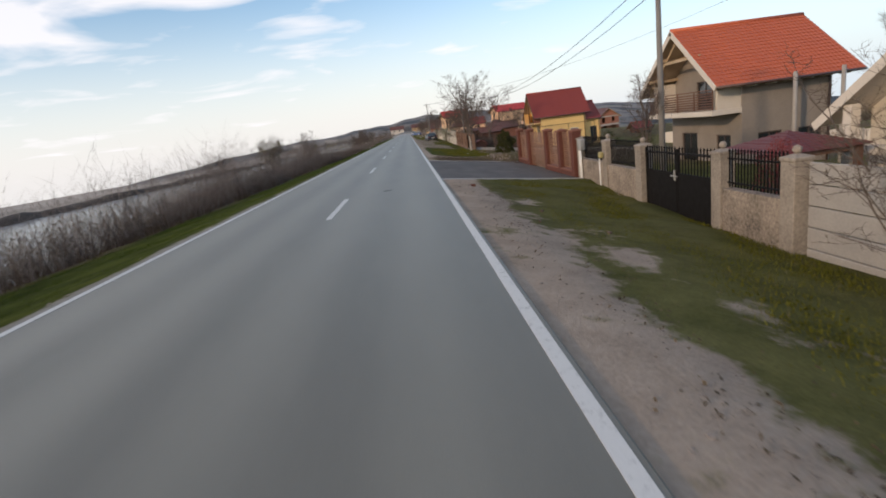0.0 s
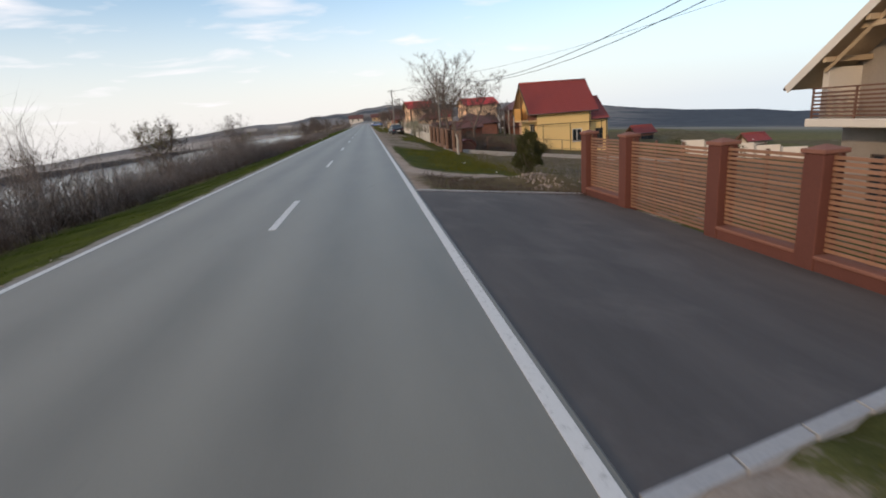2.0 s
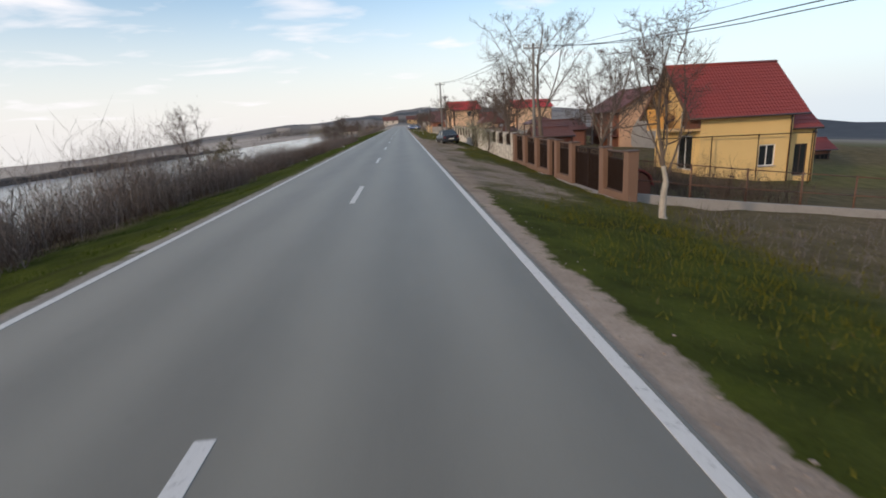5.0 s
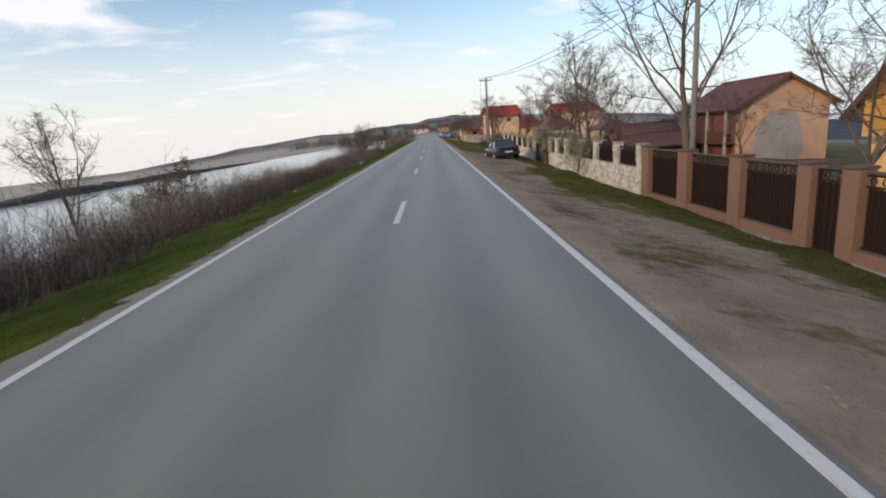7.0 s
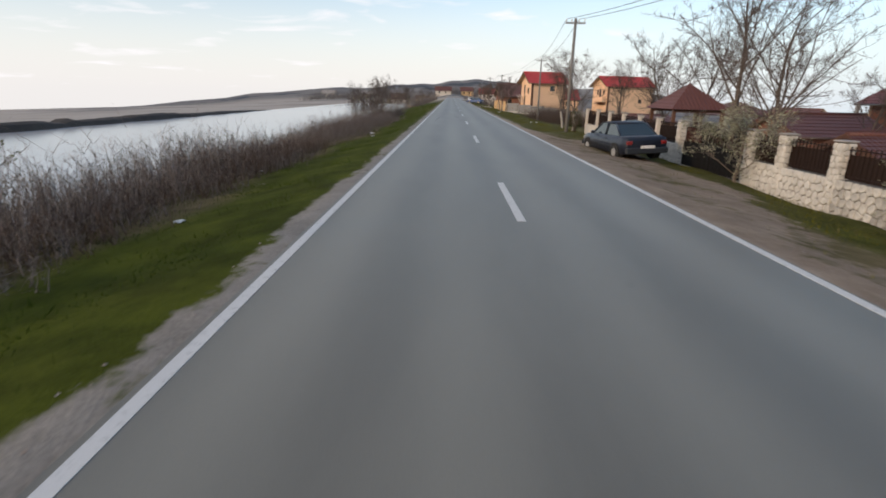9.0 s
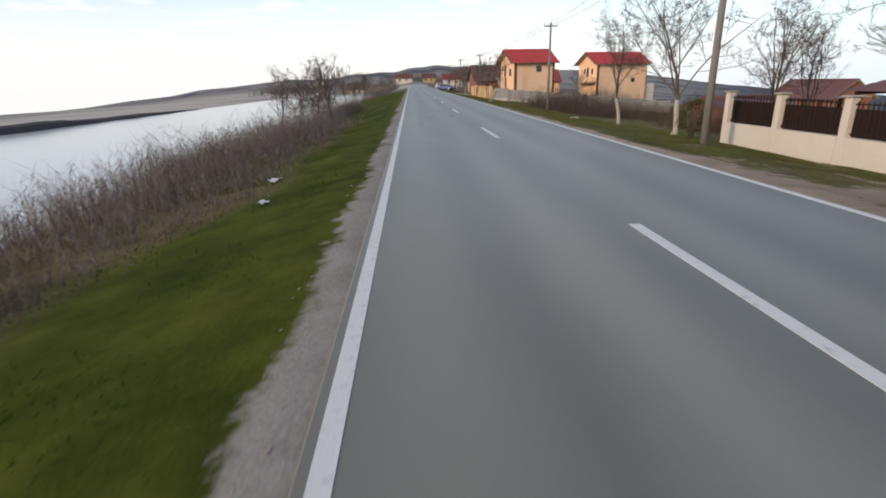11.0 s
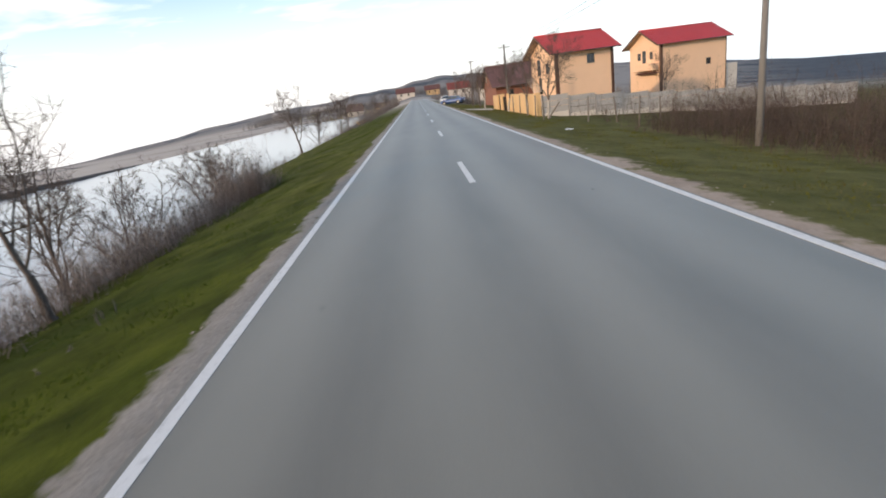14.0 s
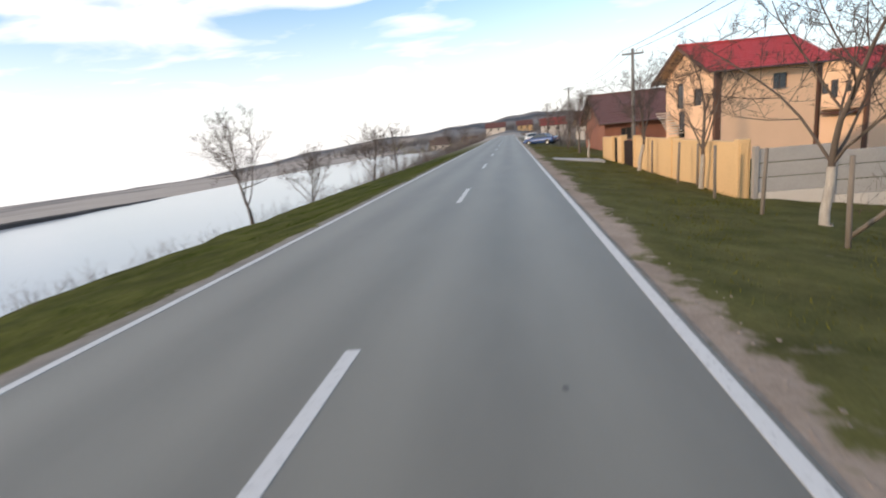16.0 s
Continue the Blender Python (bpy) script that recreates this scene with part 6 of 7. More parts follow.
# two blossoming shrubs by the stone wall
for x, y, s, n, seed in ((7.9, 76.2, 0.52, 4500, 1), (7.85, 83.6, 0.6, 6000, 2)):
    rg = random.Random(seed)
    tr, cw, tips = grow(rg, 4.2, 1.25, 8, 0.4, 0.2, fine=1)
    t = thing("blossom_shrub", "pale budding shrub against the stone wall", "shrub", pose(x, y, zland(x, y)) @ Matrix.Diagonal((s * 1.25, s * 1.25, s, 1)), "blossom shrubs")
    part("trunk", tr.mesh("trunk", M_BARK, True, fix=False), None, t)
    part("crown", cw.mesh("crown", M_REED, True, fix=False), None, t)
    bo = part("blossom", buds(tips, rg, n, 0.04, M_BUDS, "blossom"), None, t, "pale cream buds")
    bo["kind"] = "stuff"

# spring-green young trees in the brush
for x, y, s, n, seed in ((-10.5, 46.4, 0.95, 900, 5), (-13.0, 78.9, 1.06, 1500, 6), (-13.2, 76.9, 0.98, 1000, 7)):
    rg = random.Random(seed)
    tr, cw, tips = grow(rg, 4.4, 0.9, 7, 0.6, 0.4, fine=1)
    t = thing("young_willow", "young willow with first yellow-green leaves", "tree", pose(x, y, zland(x, y)) @ Matrix.Diagonal((s, s, s, 1)), "young willows")
    part("trunk", tr.mesh("trunk", M_BARK, True, fix=False), None, t)
    part("crown", cw.mesh("crown", M_TWIG, True, fix=False), None, t)
    lo = part("leaves", buds(tips, rg, n, 0.05, M_SPRING, "leaves"), None, t)
    lo["kind"] = "stuff"


def leafy_bush(name, label, x, y, rx, rz, n, mat, seed, group=""):
    """A shrub of many small leaves on short stems, uneven in outline."""
    rg = np.random.default_rng(seed)
    d = rg.normal(size=(n, 3))
    d /= np.linalg.norm(d, axis=1)[:, None]
    lobes = 0.78 + 0.25 * np.sin(d[:, 0] * 5 + seed) * np.sin(d[:, 2] * 6 + 1) + 0.12 * np.sin(d[:, 1] * 11)
    rad = lobes * rg.uniform(0.45, 1.0, n) ** 0.35
    taper = np.where(d[:, 2] > 0, 1 - 0.35 * d[:, 2], 0.95 / np.maximum(0.5, np.sqrt(1 - d[:, 2] ** 2)))
    c = np.stack([d[:, 0] * rad * rx * taper, d[:, 1] * rad * rx * taper, rz * (1 + d[:, 2] * rad)], 1)
    a = rg.normal(size=(n, 3)) + np.array([0, 0, 0.8])
    a /= np.linalg.norm(a, axis=1)[:, None]
    b2 = np.cross(a, rg.normal(size=(n, 3)))
    b2 /= np.linalg.norm(b2, axis=1)[:, None]
    s = rg.uniform(0.016, 0.038, n)[:, None]
    v = np.stack([c - a * s, c + b2 * s * 0.4, c + a * s, c - b2 * s * 0.4], 1).reshape(-1, 3)
    f = np.arange(len(v)).reshape(-1, 4)
    t = thing(name, label, "shrub", pose(x, y, zland(x, y)), group)
    lf = part("foliage", raw_mesh("foliage", v, f, mat), None, t)
    lf["kind"] = "stuff"
    for i in range(9):
        az = i * 0.7 + seed
        cs, sn = math.cos(az) * rx, math.sin(az) * rx
        part("stem", Build().tube([(cs * 0.03, sn * 0.03, -0.2), (cs * 0.3, sn * 0.3, rz * 0.8), (cs * 0.5, sn * 0.5, rz * 1.5)], [0.03, 0.02, 0.008], 5), M_BARK, t, smooth=True)


leafy_bush("thuja", "dark olive evergreen bush on the vacant plot", 8.85, 36.2, 0.8, 1.05, 24000, M_OLIVE, 3)
leafy_bush("plum_shrub", "plum-red leafed shrub behind the iron railings", 10.6, 10.6, 0.75, 1.1, 3600, M_PLUM, 9)
leafy_bush("garden_shrub", "dark rounded garden shrub by the boundary", 24.0, 55.5, 1.5, 1.15, 5000, M_BUSH, 4, "garden shrubs")
leafy_bush("garden_shrub", "dark rounded garden shrub by the boundary", 27.5, 54.5, 1.4, 1.1, 5000, M_BUSH, 5, "garden shrubs")
leafy_bush("garden_shrub", "dark rounded garden shrub by the boundary", 31.0, 52.0, 1.2, 1.0, 4000, M_BUSH, 6, "garden shrubs")
for x, y, rx, rz, seed in ((10.4, 73.0, 1.0, 0.85, 14), (10.8, 79.0, 1.1, 0.9, 15), (11.0, 81.4, 0.9, 0.95, 16), (10.2, 90.5, 0.8, 1.0, 17)):
    leafy_bush("garden_shrub", "dark garden shrub behind the stone wall", x, y, rx, rz, 4000, M_BUSH, seed, "garden shrubs")
leafy_bush("verge_shrub", "low green shrub beside the fence corner", 8.9, 83.2, 0.5, 0.55, 1800, M_BUSH, 7)
leafy_bush("hedge_shrub", "dark evergreen beside the roadside fence", 7.6, 104.2, 0.6, 0.8, 2200, M_BUSH, 8)


# ---- brush, reeds and grass ----
def stem_mesh(name, bases, tips, r, tb, tt, tr, mat):
    """Bent three-sided stems from bases to tips, and pointed side twigs from tb to tt."""
    n = len(bases)
    d = tips - bases
    rg = np.random.default_rng(n)
    mid = bases + d * 0.55 + rg.normal(size=(n, 3)) * (np.linalg.norm(d, axis=1)[:, None] * 0.07)
    ang = np.array([0, 2.094, 4.189])
    ring3 = np.stack([np.cos(ang), np.sin(ang), np.zeros(3)], 1)
    r = r[:, None, None]
    v1 = np.concatenate([bases[:, None] + ring3 * r, mid[:, None] + ring3 * r * 0.7, tips[:, None]], 1)
    q = []
    for s in range(3):
        a, b = s, (s + 1) % 3
        q += [[a, b, 3 + b], [a, 3 + b, 3 + a], [3 + a, 3 + b, 6]]
    f1 = (np.arange(n)[:, None, None] * 7 + np.array(q)[None]).reshape(-1, 3)
    m = len(tb)
    v2 = np.concatenate([tb[:, None] + ring3 * tr[:, None, None], tt[:, None]], 1)
    f2 = (np.arange(m)[:, None, None] * 4 + np.array([[0, 1, 3], [1, 2, 3], [2, 0, 3]])[None]).reshape(-1, 3) + len(v1) * 7
    return raw_mesh(name, np.concatenate([v1.reshape(-1, 3), v2.reshape(-1, 3)]), np.concatenate([f1, f2]), mat)


def brush_band(name, label, n_shrubs, xr, yr, height, per, seed, mat, dens=None, thick=1.0, k=4, lean_k=0.36, spread=0.16):
    rg = np.random.default_rng(seed)
    x, y = rg.uniform(*xr, n_shrubs), rg.uniform(*yr, n_shrubs)
    if dens is not None:
        keep = rg.random(n_shrubs) < dens(x, y)
        x, y = x[keep], y[keep]
    n = len(x)
    hh = (height(x, y) if callable(height) else height) * rg.uniform(0.6, 1.15, n) * (0.85 + 0.25 * np.sin(y * 0.35) * np.sin(y * 0.11 + 1) + 0.12 * np.sin(y * 1.3 + x))
    bx, by = np.repeat(x, per), np.repeat(y, per)
    base = np.stack([bx + rg.normal(size=n * per) * spread, by + rg.normal(size=n * per) * spread, land(bx, by) - 0.05], 1)
    az, lean = rg.uniform(0, 6.283, n * per), np.abs(rg.normal(size=n * per)) * lean_k
    L = np.repeat(hh, per) * rg.uniform(0.4, 0.88, n * per)
    tip = base + np.stack([np.cos(az) * np.sin(lean), np.sin(az) * np.sin(lean), np.cos(lean)], 1) * L[:, None]
    t = rg.uniform(0.15, 0.98, (n * per, k))
    sb = base[:, None] + (tip - base)[:, None] * t[..., None]
    sd = rg.normal(size=(n * per, k, 3)) * np.array([1, 1, 0.8]) + np.array([0, 0, 0.35])
    st = sb + sd / np.linalg.norm(sd, axis=2)[..., None] * (L[:, None] * rg.uniform(0.16, 0.46, (n * per, k)))[..., None]
    r1 = thick * 0.0085 * rg.uniform(0.7, 1.3, n * per)
    r2 = thick * 0.0058 * rg.uniform(0.7, 1.3, n * per * k)
    tagged(new(name, stem_mesh(name, base, tip, r1, sb.reshape(-1, 3), st.reshape(-1, 3), r2, mat)), label, "brush", kind="stuff")


def bank_density(x, y):
    edge = 6.5 - 0.8 * smooth01(90, 98, y) + 0.8 * (1 - smooth01(48, 62, y)) + 1.1 * (1 - smooth01(14, 30, y)) + 0.35 * np.sin(y * 0.5) + 0.25 * np.sin(y * 1.7)
    end = 1 - smooth01(113, 125, y)
    return (x < -edge) * np.clip(end, 0.0, 1)


def bank_height(x, y):
    h = np.interp(y, [0, 40, 60, 70, 80, 86, 100, 112, 125, 135], [4.1, 4.3, 4.1, 3.6, 2.7, 2.15, 2.0, 2.0, 1.6, 1.2])
    s = 2.2 * smooth01(90, 98, y)
    return h * (0.26 + 0.74 * smooth01(6.3 - 0.3 * s, 9.2 - 0.6 * s, -x))


brush_band("bank_brush", "dense leafless grey-brown brush along the river bank", 4700, (-12.8, -5.6), (2, 136), bank_height, 4, 1, M_BRUSH, bank_density, 1.0, 12, 0.42, 0.25)
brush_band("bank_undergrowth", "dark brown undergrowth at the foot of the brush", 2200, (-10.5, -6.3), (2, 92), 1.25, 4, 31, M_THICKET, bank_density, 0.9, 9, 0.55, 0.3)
brush_band("bank_reeds", "pale dry reeds at the water's edge", 1700, (-14.6, -9.6), (-5, 134), lambda x, y: 0.6 * bank_height(x - 5, y) + 0.7, 5, 2, M_REED, None, 0.8, 3, 0.25, 0.3)
brush_band("far_brush", "grey-brown brush further along the bank", 620, (-13.0, -7.5), (180, 330), 2.8, 5, 3, M_BRUSH, None, 1.6)
brush_band("plot_brush", "dry brown weeds on the vacant plot", 750, (8.0, 24.0), (30, 52), 0.7, 4, 4, M_BRUSH, None, 0.7, 6, 0.6)
brush_band("lot_thicket", "tall brown thicket behind the grassy verge", 680, (8.9, 15.0), (121, 141), lambda x, y: 1.2 + 2.1 * smooth01(8.9, 11.5, x), 3, 21, M_THICKET, None, 0.9, 10, 0.5, 0.35)
brush_band("lot_scrub", "brown leafless scrub behind the verge", 1300, (9.6, 36.0), (104, 152), lambda x, y: 2.4 + 0.9 * np.sin(x * 0.6 + y * 0.4) * np.sin(y * 0.23), 3, 5, M_THICKET, lambda x, y: (y > 119) | (x > 19), 0.9, 10, 0.55, 0.4)
brush_band("roadside_scrub", "grey scrub along the far verge", 380, (6.2, 11.0), (205, 380), 2.2, 6, 6, M_BRUSH, None, 1.8)
brush_band("garden_scrub", "dense brown shrubs behind the garden walls", 800, (9.6, 17.0), (55, 104), 2.0, 7, 7, M_THICKET, None, 1.0, 6)
brush_band("shed_scrub", "dark bare shrubs round the brick shed", 170, (10.6, 16.0), (105, 114.6), 1.9, 5, 23, M_THICKET, None, 0.9, 9, 0.5, 0.3)
brush_band("shore_bushes", "thin bare bushes at the grassy shore", 620, (-11.0, -7.9), (119, 141), lambda x, y: 1.3 + 1.0 * smooth01(7.8, 9.4, -x), 5, 8, M_BRUSH, None, 0.8, 10, 0.5, 0.25)
brush_band("round_bush", "dense round leafless bush at the shore", 60, (-9.6, -7.7), (136.6, 139.2), 2.6, 7, 18, M_BRUSH, None, 0.9, 12, 0.6, 0.2)
brush_band("shore_sprigs", "sparse low sprigs at the water edge", 150, (-12.2, -10.2), (144, 185), 1.3, 4, 19, M_BRUSH, None, 0.8, 7, 0.6, 0.3)
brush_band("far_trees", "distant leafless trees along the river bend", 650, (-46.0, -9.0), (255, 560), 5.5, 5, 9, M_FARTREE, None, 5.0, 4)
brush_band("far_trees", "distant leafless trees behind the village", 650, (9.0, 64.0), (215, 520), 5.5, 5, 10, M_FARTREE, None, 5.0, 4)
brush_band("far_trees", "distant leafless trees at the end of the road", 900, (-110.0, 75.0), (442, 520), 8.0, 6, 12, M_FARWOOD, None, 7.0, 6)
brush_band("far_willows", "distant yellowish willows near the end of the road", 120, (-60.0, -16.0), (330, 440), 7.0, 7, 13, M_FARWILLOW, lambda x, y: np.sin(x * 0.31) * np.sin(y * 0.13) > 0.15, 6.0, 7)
brush_band("pit_weeds", "dark dead weeds beside the forecourt", 900, (3.4, 8.2), (27.2, 31.2), 0.26, 6, 11, M_THICKET, lambda x, y: 1 - sand_band(x, y), 0.6, 4, 0.8)


def blades(name, label, n, xr, yr, h, mat, seed, dens):
    rg = np.random.default_rng(seed)
    x, y = rg.uniform(*xr, n), rg.uniform(*yr, n)
    clump = 0.5 + 0.5 * np.sin(x * 3.1 + np.sin(y * 1.7) * 2) * np.sin(y * 2.3 + np.cos(x * 2.1) * 2)
    keep = rg.random(n) < dens(x, y) * (0.35 + 0.65 * clump)
    x, y = x[keep], y[keep]
    n = len(x)
    z = land(x, y) - 0.02
    az = rg.uniform(0, 6.283, n)
    hh = h * rg.uniform(0.5, 1.3, n)
    w = rg.uniform(0.004, 0.009, n) * (1 + h)
    lean = rg.normal(size=(n, 2)) * 0.38 * hh[:, None]
    b0 = np.stack([x - np.cos(az) * w, y - np.sin(az) * w, z], 1)
    b1 = np.stack([x + np.cos(az) * w, y + np.sin(az) * w, z], 1)
    tp = np.stack([x + lean[:, 0], y + lean[:, 1], z + hh], 1)
    v = np.stack([b0, b1, tp], 1).reshape(-1, 3)
    f = np.arange(len(v)).reshape(-1, 3)
    tagged(new(name, raw_mesh(name, v, f, mat)), label, "grass", kind="stuff")


def g_left(x, y):
    return smooth01(3.5, 4.2, -x)


def g_right(x, y):
    lane = smooth01(47, 52, y) * (1 - smooth01(92, 99, y))
    turf = smooth01(64.5, 67, y) * (1 - smooth01(77, 81, y)) * smooth01(5.2, 6.0, x)
    g = smooth01(3.4, 4.2, x) * (1 - 0.9 * lane * smooth01(7.6, 6.8, x) * (1 - turf))
    g = g * (1 - (1 - smooth01(15, 18, y)) * (smooth01(5.0, 4.3, x) + 0.35 * smooth01(8.6, 5.0, x)).clip(0, 1))
    drive_in = (y > 15.4 + 0.42 * (x - 3.1)) & (y < 26.9 + 0.42 * (x - 3.1)) & (x < 8.6)
    pit = sand_band(x, y) + 0.15 * np.exp(-((y - 28.9) / 1.9) ** 4)
    return g * ~drive_in * (1 - np.clip(1.2 * pit, 0, 1))


blades("bank_grass", "short fresh spring grass on the bank", 200000, (-8.0, -3.5), (0, 200), 0.045, M_GRASSBANK, 1, g_left)
blades("bank_tufts", "longer dark tufts in the bank grass", 26000, (-7.6, -3.9), (40, 200), 0.12, M_GRASSBANK, 7, lambda x, y: g_left(x, y) * (np.sin(x * 1.7 + y * 0.9) * np.sin(y * 1.3 - x) > 0.25))
blades("verge_grass", "short patchy green grass on the verge", 150000, (3.4, 8.4), (0, 200), 0.07, M_GRASS, 2, g_right)
blades("dry_tufts", "dry straw tufts among the grass", 22000, (3.4, 12.0), (0, 140), 0.10, M_GRASSDRY, 3, lambda x, y: g_right(x, y) * 0.4)
blades("plot_grass", "taller rank grass on the vacant plot", 60000, (4.5, 20.0), (30, 53), 0.16, M_GRASS, 4, lambda x, y: 0.6 * g_right(x, y) * smooth01(13, 7, x))
blades("verge_turf", "fine olive grass in front of the walls", 60000, (4.3, 8.4), (-2, 16), 0.045, M_GRASS, 6, lambda x, y: smooth01(4.3, 5.4, x) * (y < 15.2 + 0.42 * (x - 3.1)))


def leaf_litter(n, seed):
    rg = np.random.default_rng(seed)
    x, y = 3.78 + rg.normal(size=n) * 0.4, rg.uniform(-2, 15.0, n)
    clump = np.sin(x * 2.7 + y * 1.1) * np.sin(y * 1.9 - x) + 0.4 * np.sin(y * 4.3)
    keep = (rg.random(n) < 0.25 + 0.75 * (clump > 0.25)) & (x > 3.1) & (y < 15.0 + 0.42 * (x - 3.1))
    x, y = x[keep], y[keep]
    n = len(x)
    az, s = rg.uniform(0, 6.283, n), rg.uniform(0.007, 0.026, n)
    u = np.stack([np.cos(az), np.sin(az), rg.normal(size=n) * 0.35], 1) * s[:, None]
    w = np.stack([-np.sin(az), np.cos(az), rg.normal(size=n) * 0.35], 1) * (s * rg.uniform(0.35, 0.7, n))[:, None]
    c = np.stack([x, y, land(x, y) + 0.012], 1)
    v = np.stack([c - u, c - w * 0.9 + [0, 0, 0.006], c + u, c + w], 1).reshape(-1, 3)
    tagged(new("leaf_litter", raw_mesh("leaf_litter", v, np.arange(len(v)).reshape(-1, 4), M_LEAFLITTER)), "dead brown leaves strewn along the sandy verge", "leaf litter", kind="stuff")


leaf_litter(2600, 31)
blades("bank_straw", "dry straw between grass and brush", 20000, (-11.5, -7.0), (0, 135), 0.2, M_GRASSDRY, 5, lambda x, y: smooth01(7.0, 9.5, -x))


# ---- far bank ----
def spit():
    rg = np.random.default_rng(9)
    n = 240
    ys = np.linspace(-150, 225, n)
    b = Build()
    top = -3.1 + (0.75 + 0.15 * np.sin(ys * 0.21) + rg.normal(size=n) * 0.1) * (1 - smooth01(140, 224, ys)) - 0.35 * smooth01(200, 225, ys)
    for i in range(n):
        for dx, z in ((1.6, -3.4), (0.8, top[i] * 0.75 - 0.8), (0.0, top[i]), (-1.5, top[i] - 0.1), (-2.5, -4.2)):
            b.v.append((-51.0 + dx + 0.3 * math.sin(ys[i] * 0.5), float(ys[i]), float(z)))
    for i in range(n - 1):
        for k in range(4):
            b.f.append((i * 5 + k, i * 5 + k + 1, i * 5 + 6 + k, i * 5 + 5 + k))
    me = b.mesh("far_bank", M_SPIT, fix=False)
    tagged(new("far_bank", me), "dark scrub-covered dyke across the water", "river bank", kind="structure")


spit()


# ---- cars ----
def car(name, label, m, paint, plate=True):
    c = thing(name, label, "car", m)
    w = 0.82
    # lower body: stations along the length (front at +y), each with half width and height of belt
    prof = [(-2.15, 0.42, 0.80, 0.70), (-2.12, 0.30, 0.92, 0.76), (-1.75, 0.24, 0.95, 0.81), (-0.9, 0.22, 0.92, w), (0.2, 0.22, 0.90, w), (1.05, 0.22, 0.88, w), (1.6, 0.24, 0.82, 0.80), (2.02, 0.28, 0.70, 0.74), (2.15, 0.36, 0.58, 0.66)]
    b = Build()
    for y, z0, z1, hw in prof:
        zs = z0 + (z1 - z0) * 0.55
        for px, pz in ((-hw * 0.92, z0), (-hw, z0 + 0.1), (-hw * 1.01, zs), (-hw * 0.94, z1 - 0.03), (-hw * 0.86, z1), (hw * 0.86, z1), (hw * 0.94, z1 - 0.03), (hw * 1.01, zs), (hw, z0 + 0.1), (hw * 0.92, z0)):
            b.v.append((px, y, pz))
    n = 10
    for i in range(len(prof) - 1):
        for k in range(n):
            b.f.append((i * n + k, i * n + (k + 1) % n, (i + 1) * n + (k + 1) % n, (i + 1) * n + k))
    b.f.append(tuple(range(n)))
    b.f.append(tuple(range((len(prof) - 1) * n, len(prof) * n))[::-1])
    body = part("body", b, paint, c, smooth=True)
    # cabin: glass block with a painted roof
    cab = [(-1.55, 0.90, 0.70), (-0.85, 1.36, 0.58), (-0.2, 1.41, 0.60), (0.35, 1.36, 0.58), (1.05, 0.88, 0.70)]
    g = Build()
    g.extrude([(y, z) for y, z, _ in cab], 0, -0.5, 0.5)
    g.v = [(x / 0.5 * next(h for yy, zz, h in cab if abs(yy - y) < 1e-6 and abs(zz - z) < 1e-6), y, z) for x, y, z in g.v]
    part("glasshouse", g, M_CARGLASS, c, "dark tinted glasshouse")
    part("roof_panel", Build().add([(-0.60, -0.88, 1.365), (0.60, -0.88, 1.365), (0.61, -0.2, 1.425), (0.60, 0.37, 1.37), (-0.60, 0.37, 1.37), (-0.61, -0.2, 1.425), (-0.60, -0.88, 1.335), (0.60, -0.88, 1.335), (0.60, 0.37, 1.34), (-0.60, 0.37, 1.34)],
                                   [(0, 1, 2, 5), (5, 2, 3, 4), (6, 9, 8, 7), (0, 6, 7, 1), (3, 8, 9, 4), (1, 7, 8, 3, 2), (0, 5, 4, 9, 6)]), paint, c, smooth=True)
    for s in (-1, 1):
        for (ya, za, ha), (yb, zb, hb) in ((cab[0], cab[1]), (cab[4], cab[3])):
            part("pillar", Build().tube([(s * ha * 1.01, ya, za), (s * hb * 1.01, yb, zb)], [0.035, 0.03], 6), paint, c, smooth=True)
        part("door_pillar", Build().tube([(s * 0.715, -0.22, 0.89), (s * 0.607, -0.2, 1.38)], [0.032, 0.028], 6), paint, c, smooth=True)
        part("door_handle", Build().box(s * 0.83 - 0.012, -0.55, 0.78, s * 0.83 + 0.012, -0.38, 0.81), M_BUMPER, c)
        part("mirror", Build().ball((s * 0.86, 0.72, 0.95), 0.09, 8, 6, 0.8), paint, c, smooth=True)
        part("rub_strip", Build().box(s * 0.835 - 0.012, -1.2, 0.50, s * 0.835 + 0.012, 1.0, 0.55), M_BUMPER, c)
        part("tail_light", Build().box(s * 0.64 - 0.11, -2.17, 0.66, s * 0.64 + 0.11, -2.08, 0.80, 0.02), M_TAIL, c, "red tail lamp")
        part("headlight", Build().box(s * 0.52 - 0.16, 2.06, 0.56, s * 0.52 + 0.16, 2.14, 0.68, 0.02), M_WHITE, c, "clear headlamp")
    part("rear_bumper", Build().box(-0.78, -2.24, 0.32, 0.78, -2.08, 0.54, 0.03), M_BUMPER, c)
    part("front_bumper", Build().box(-0.74, 2.08, 0.30, 0.74, 2.22, 0.48, 0.03), M_BUMPER, c)
    part("number_plate", Build().box(-0.26, -2.26, 0.52, 0.26, -2.24, 0.63, 0.004), M_WHITE, c, "blank white number plate")
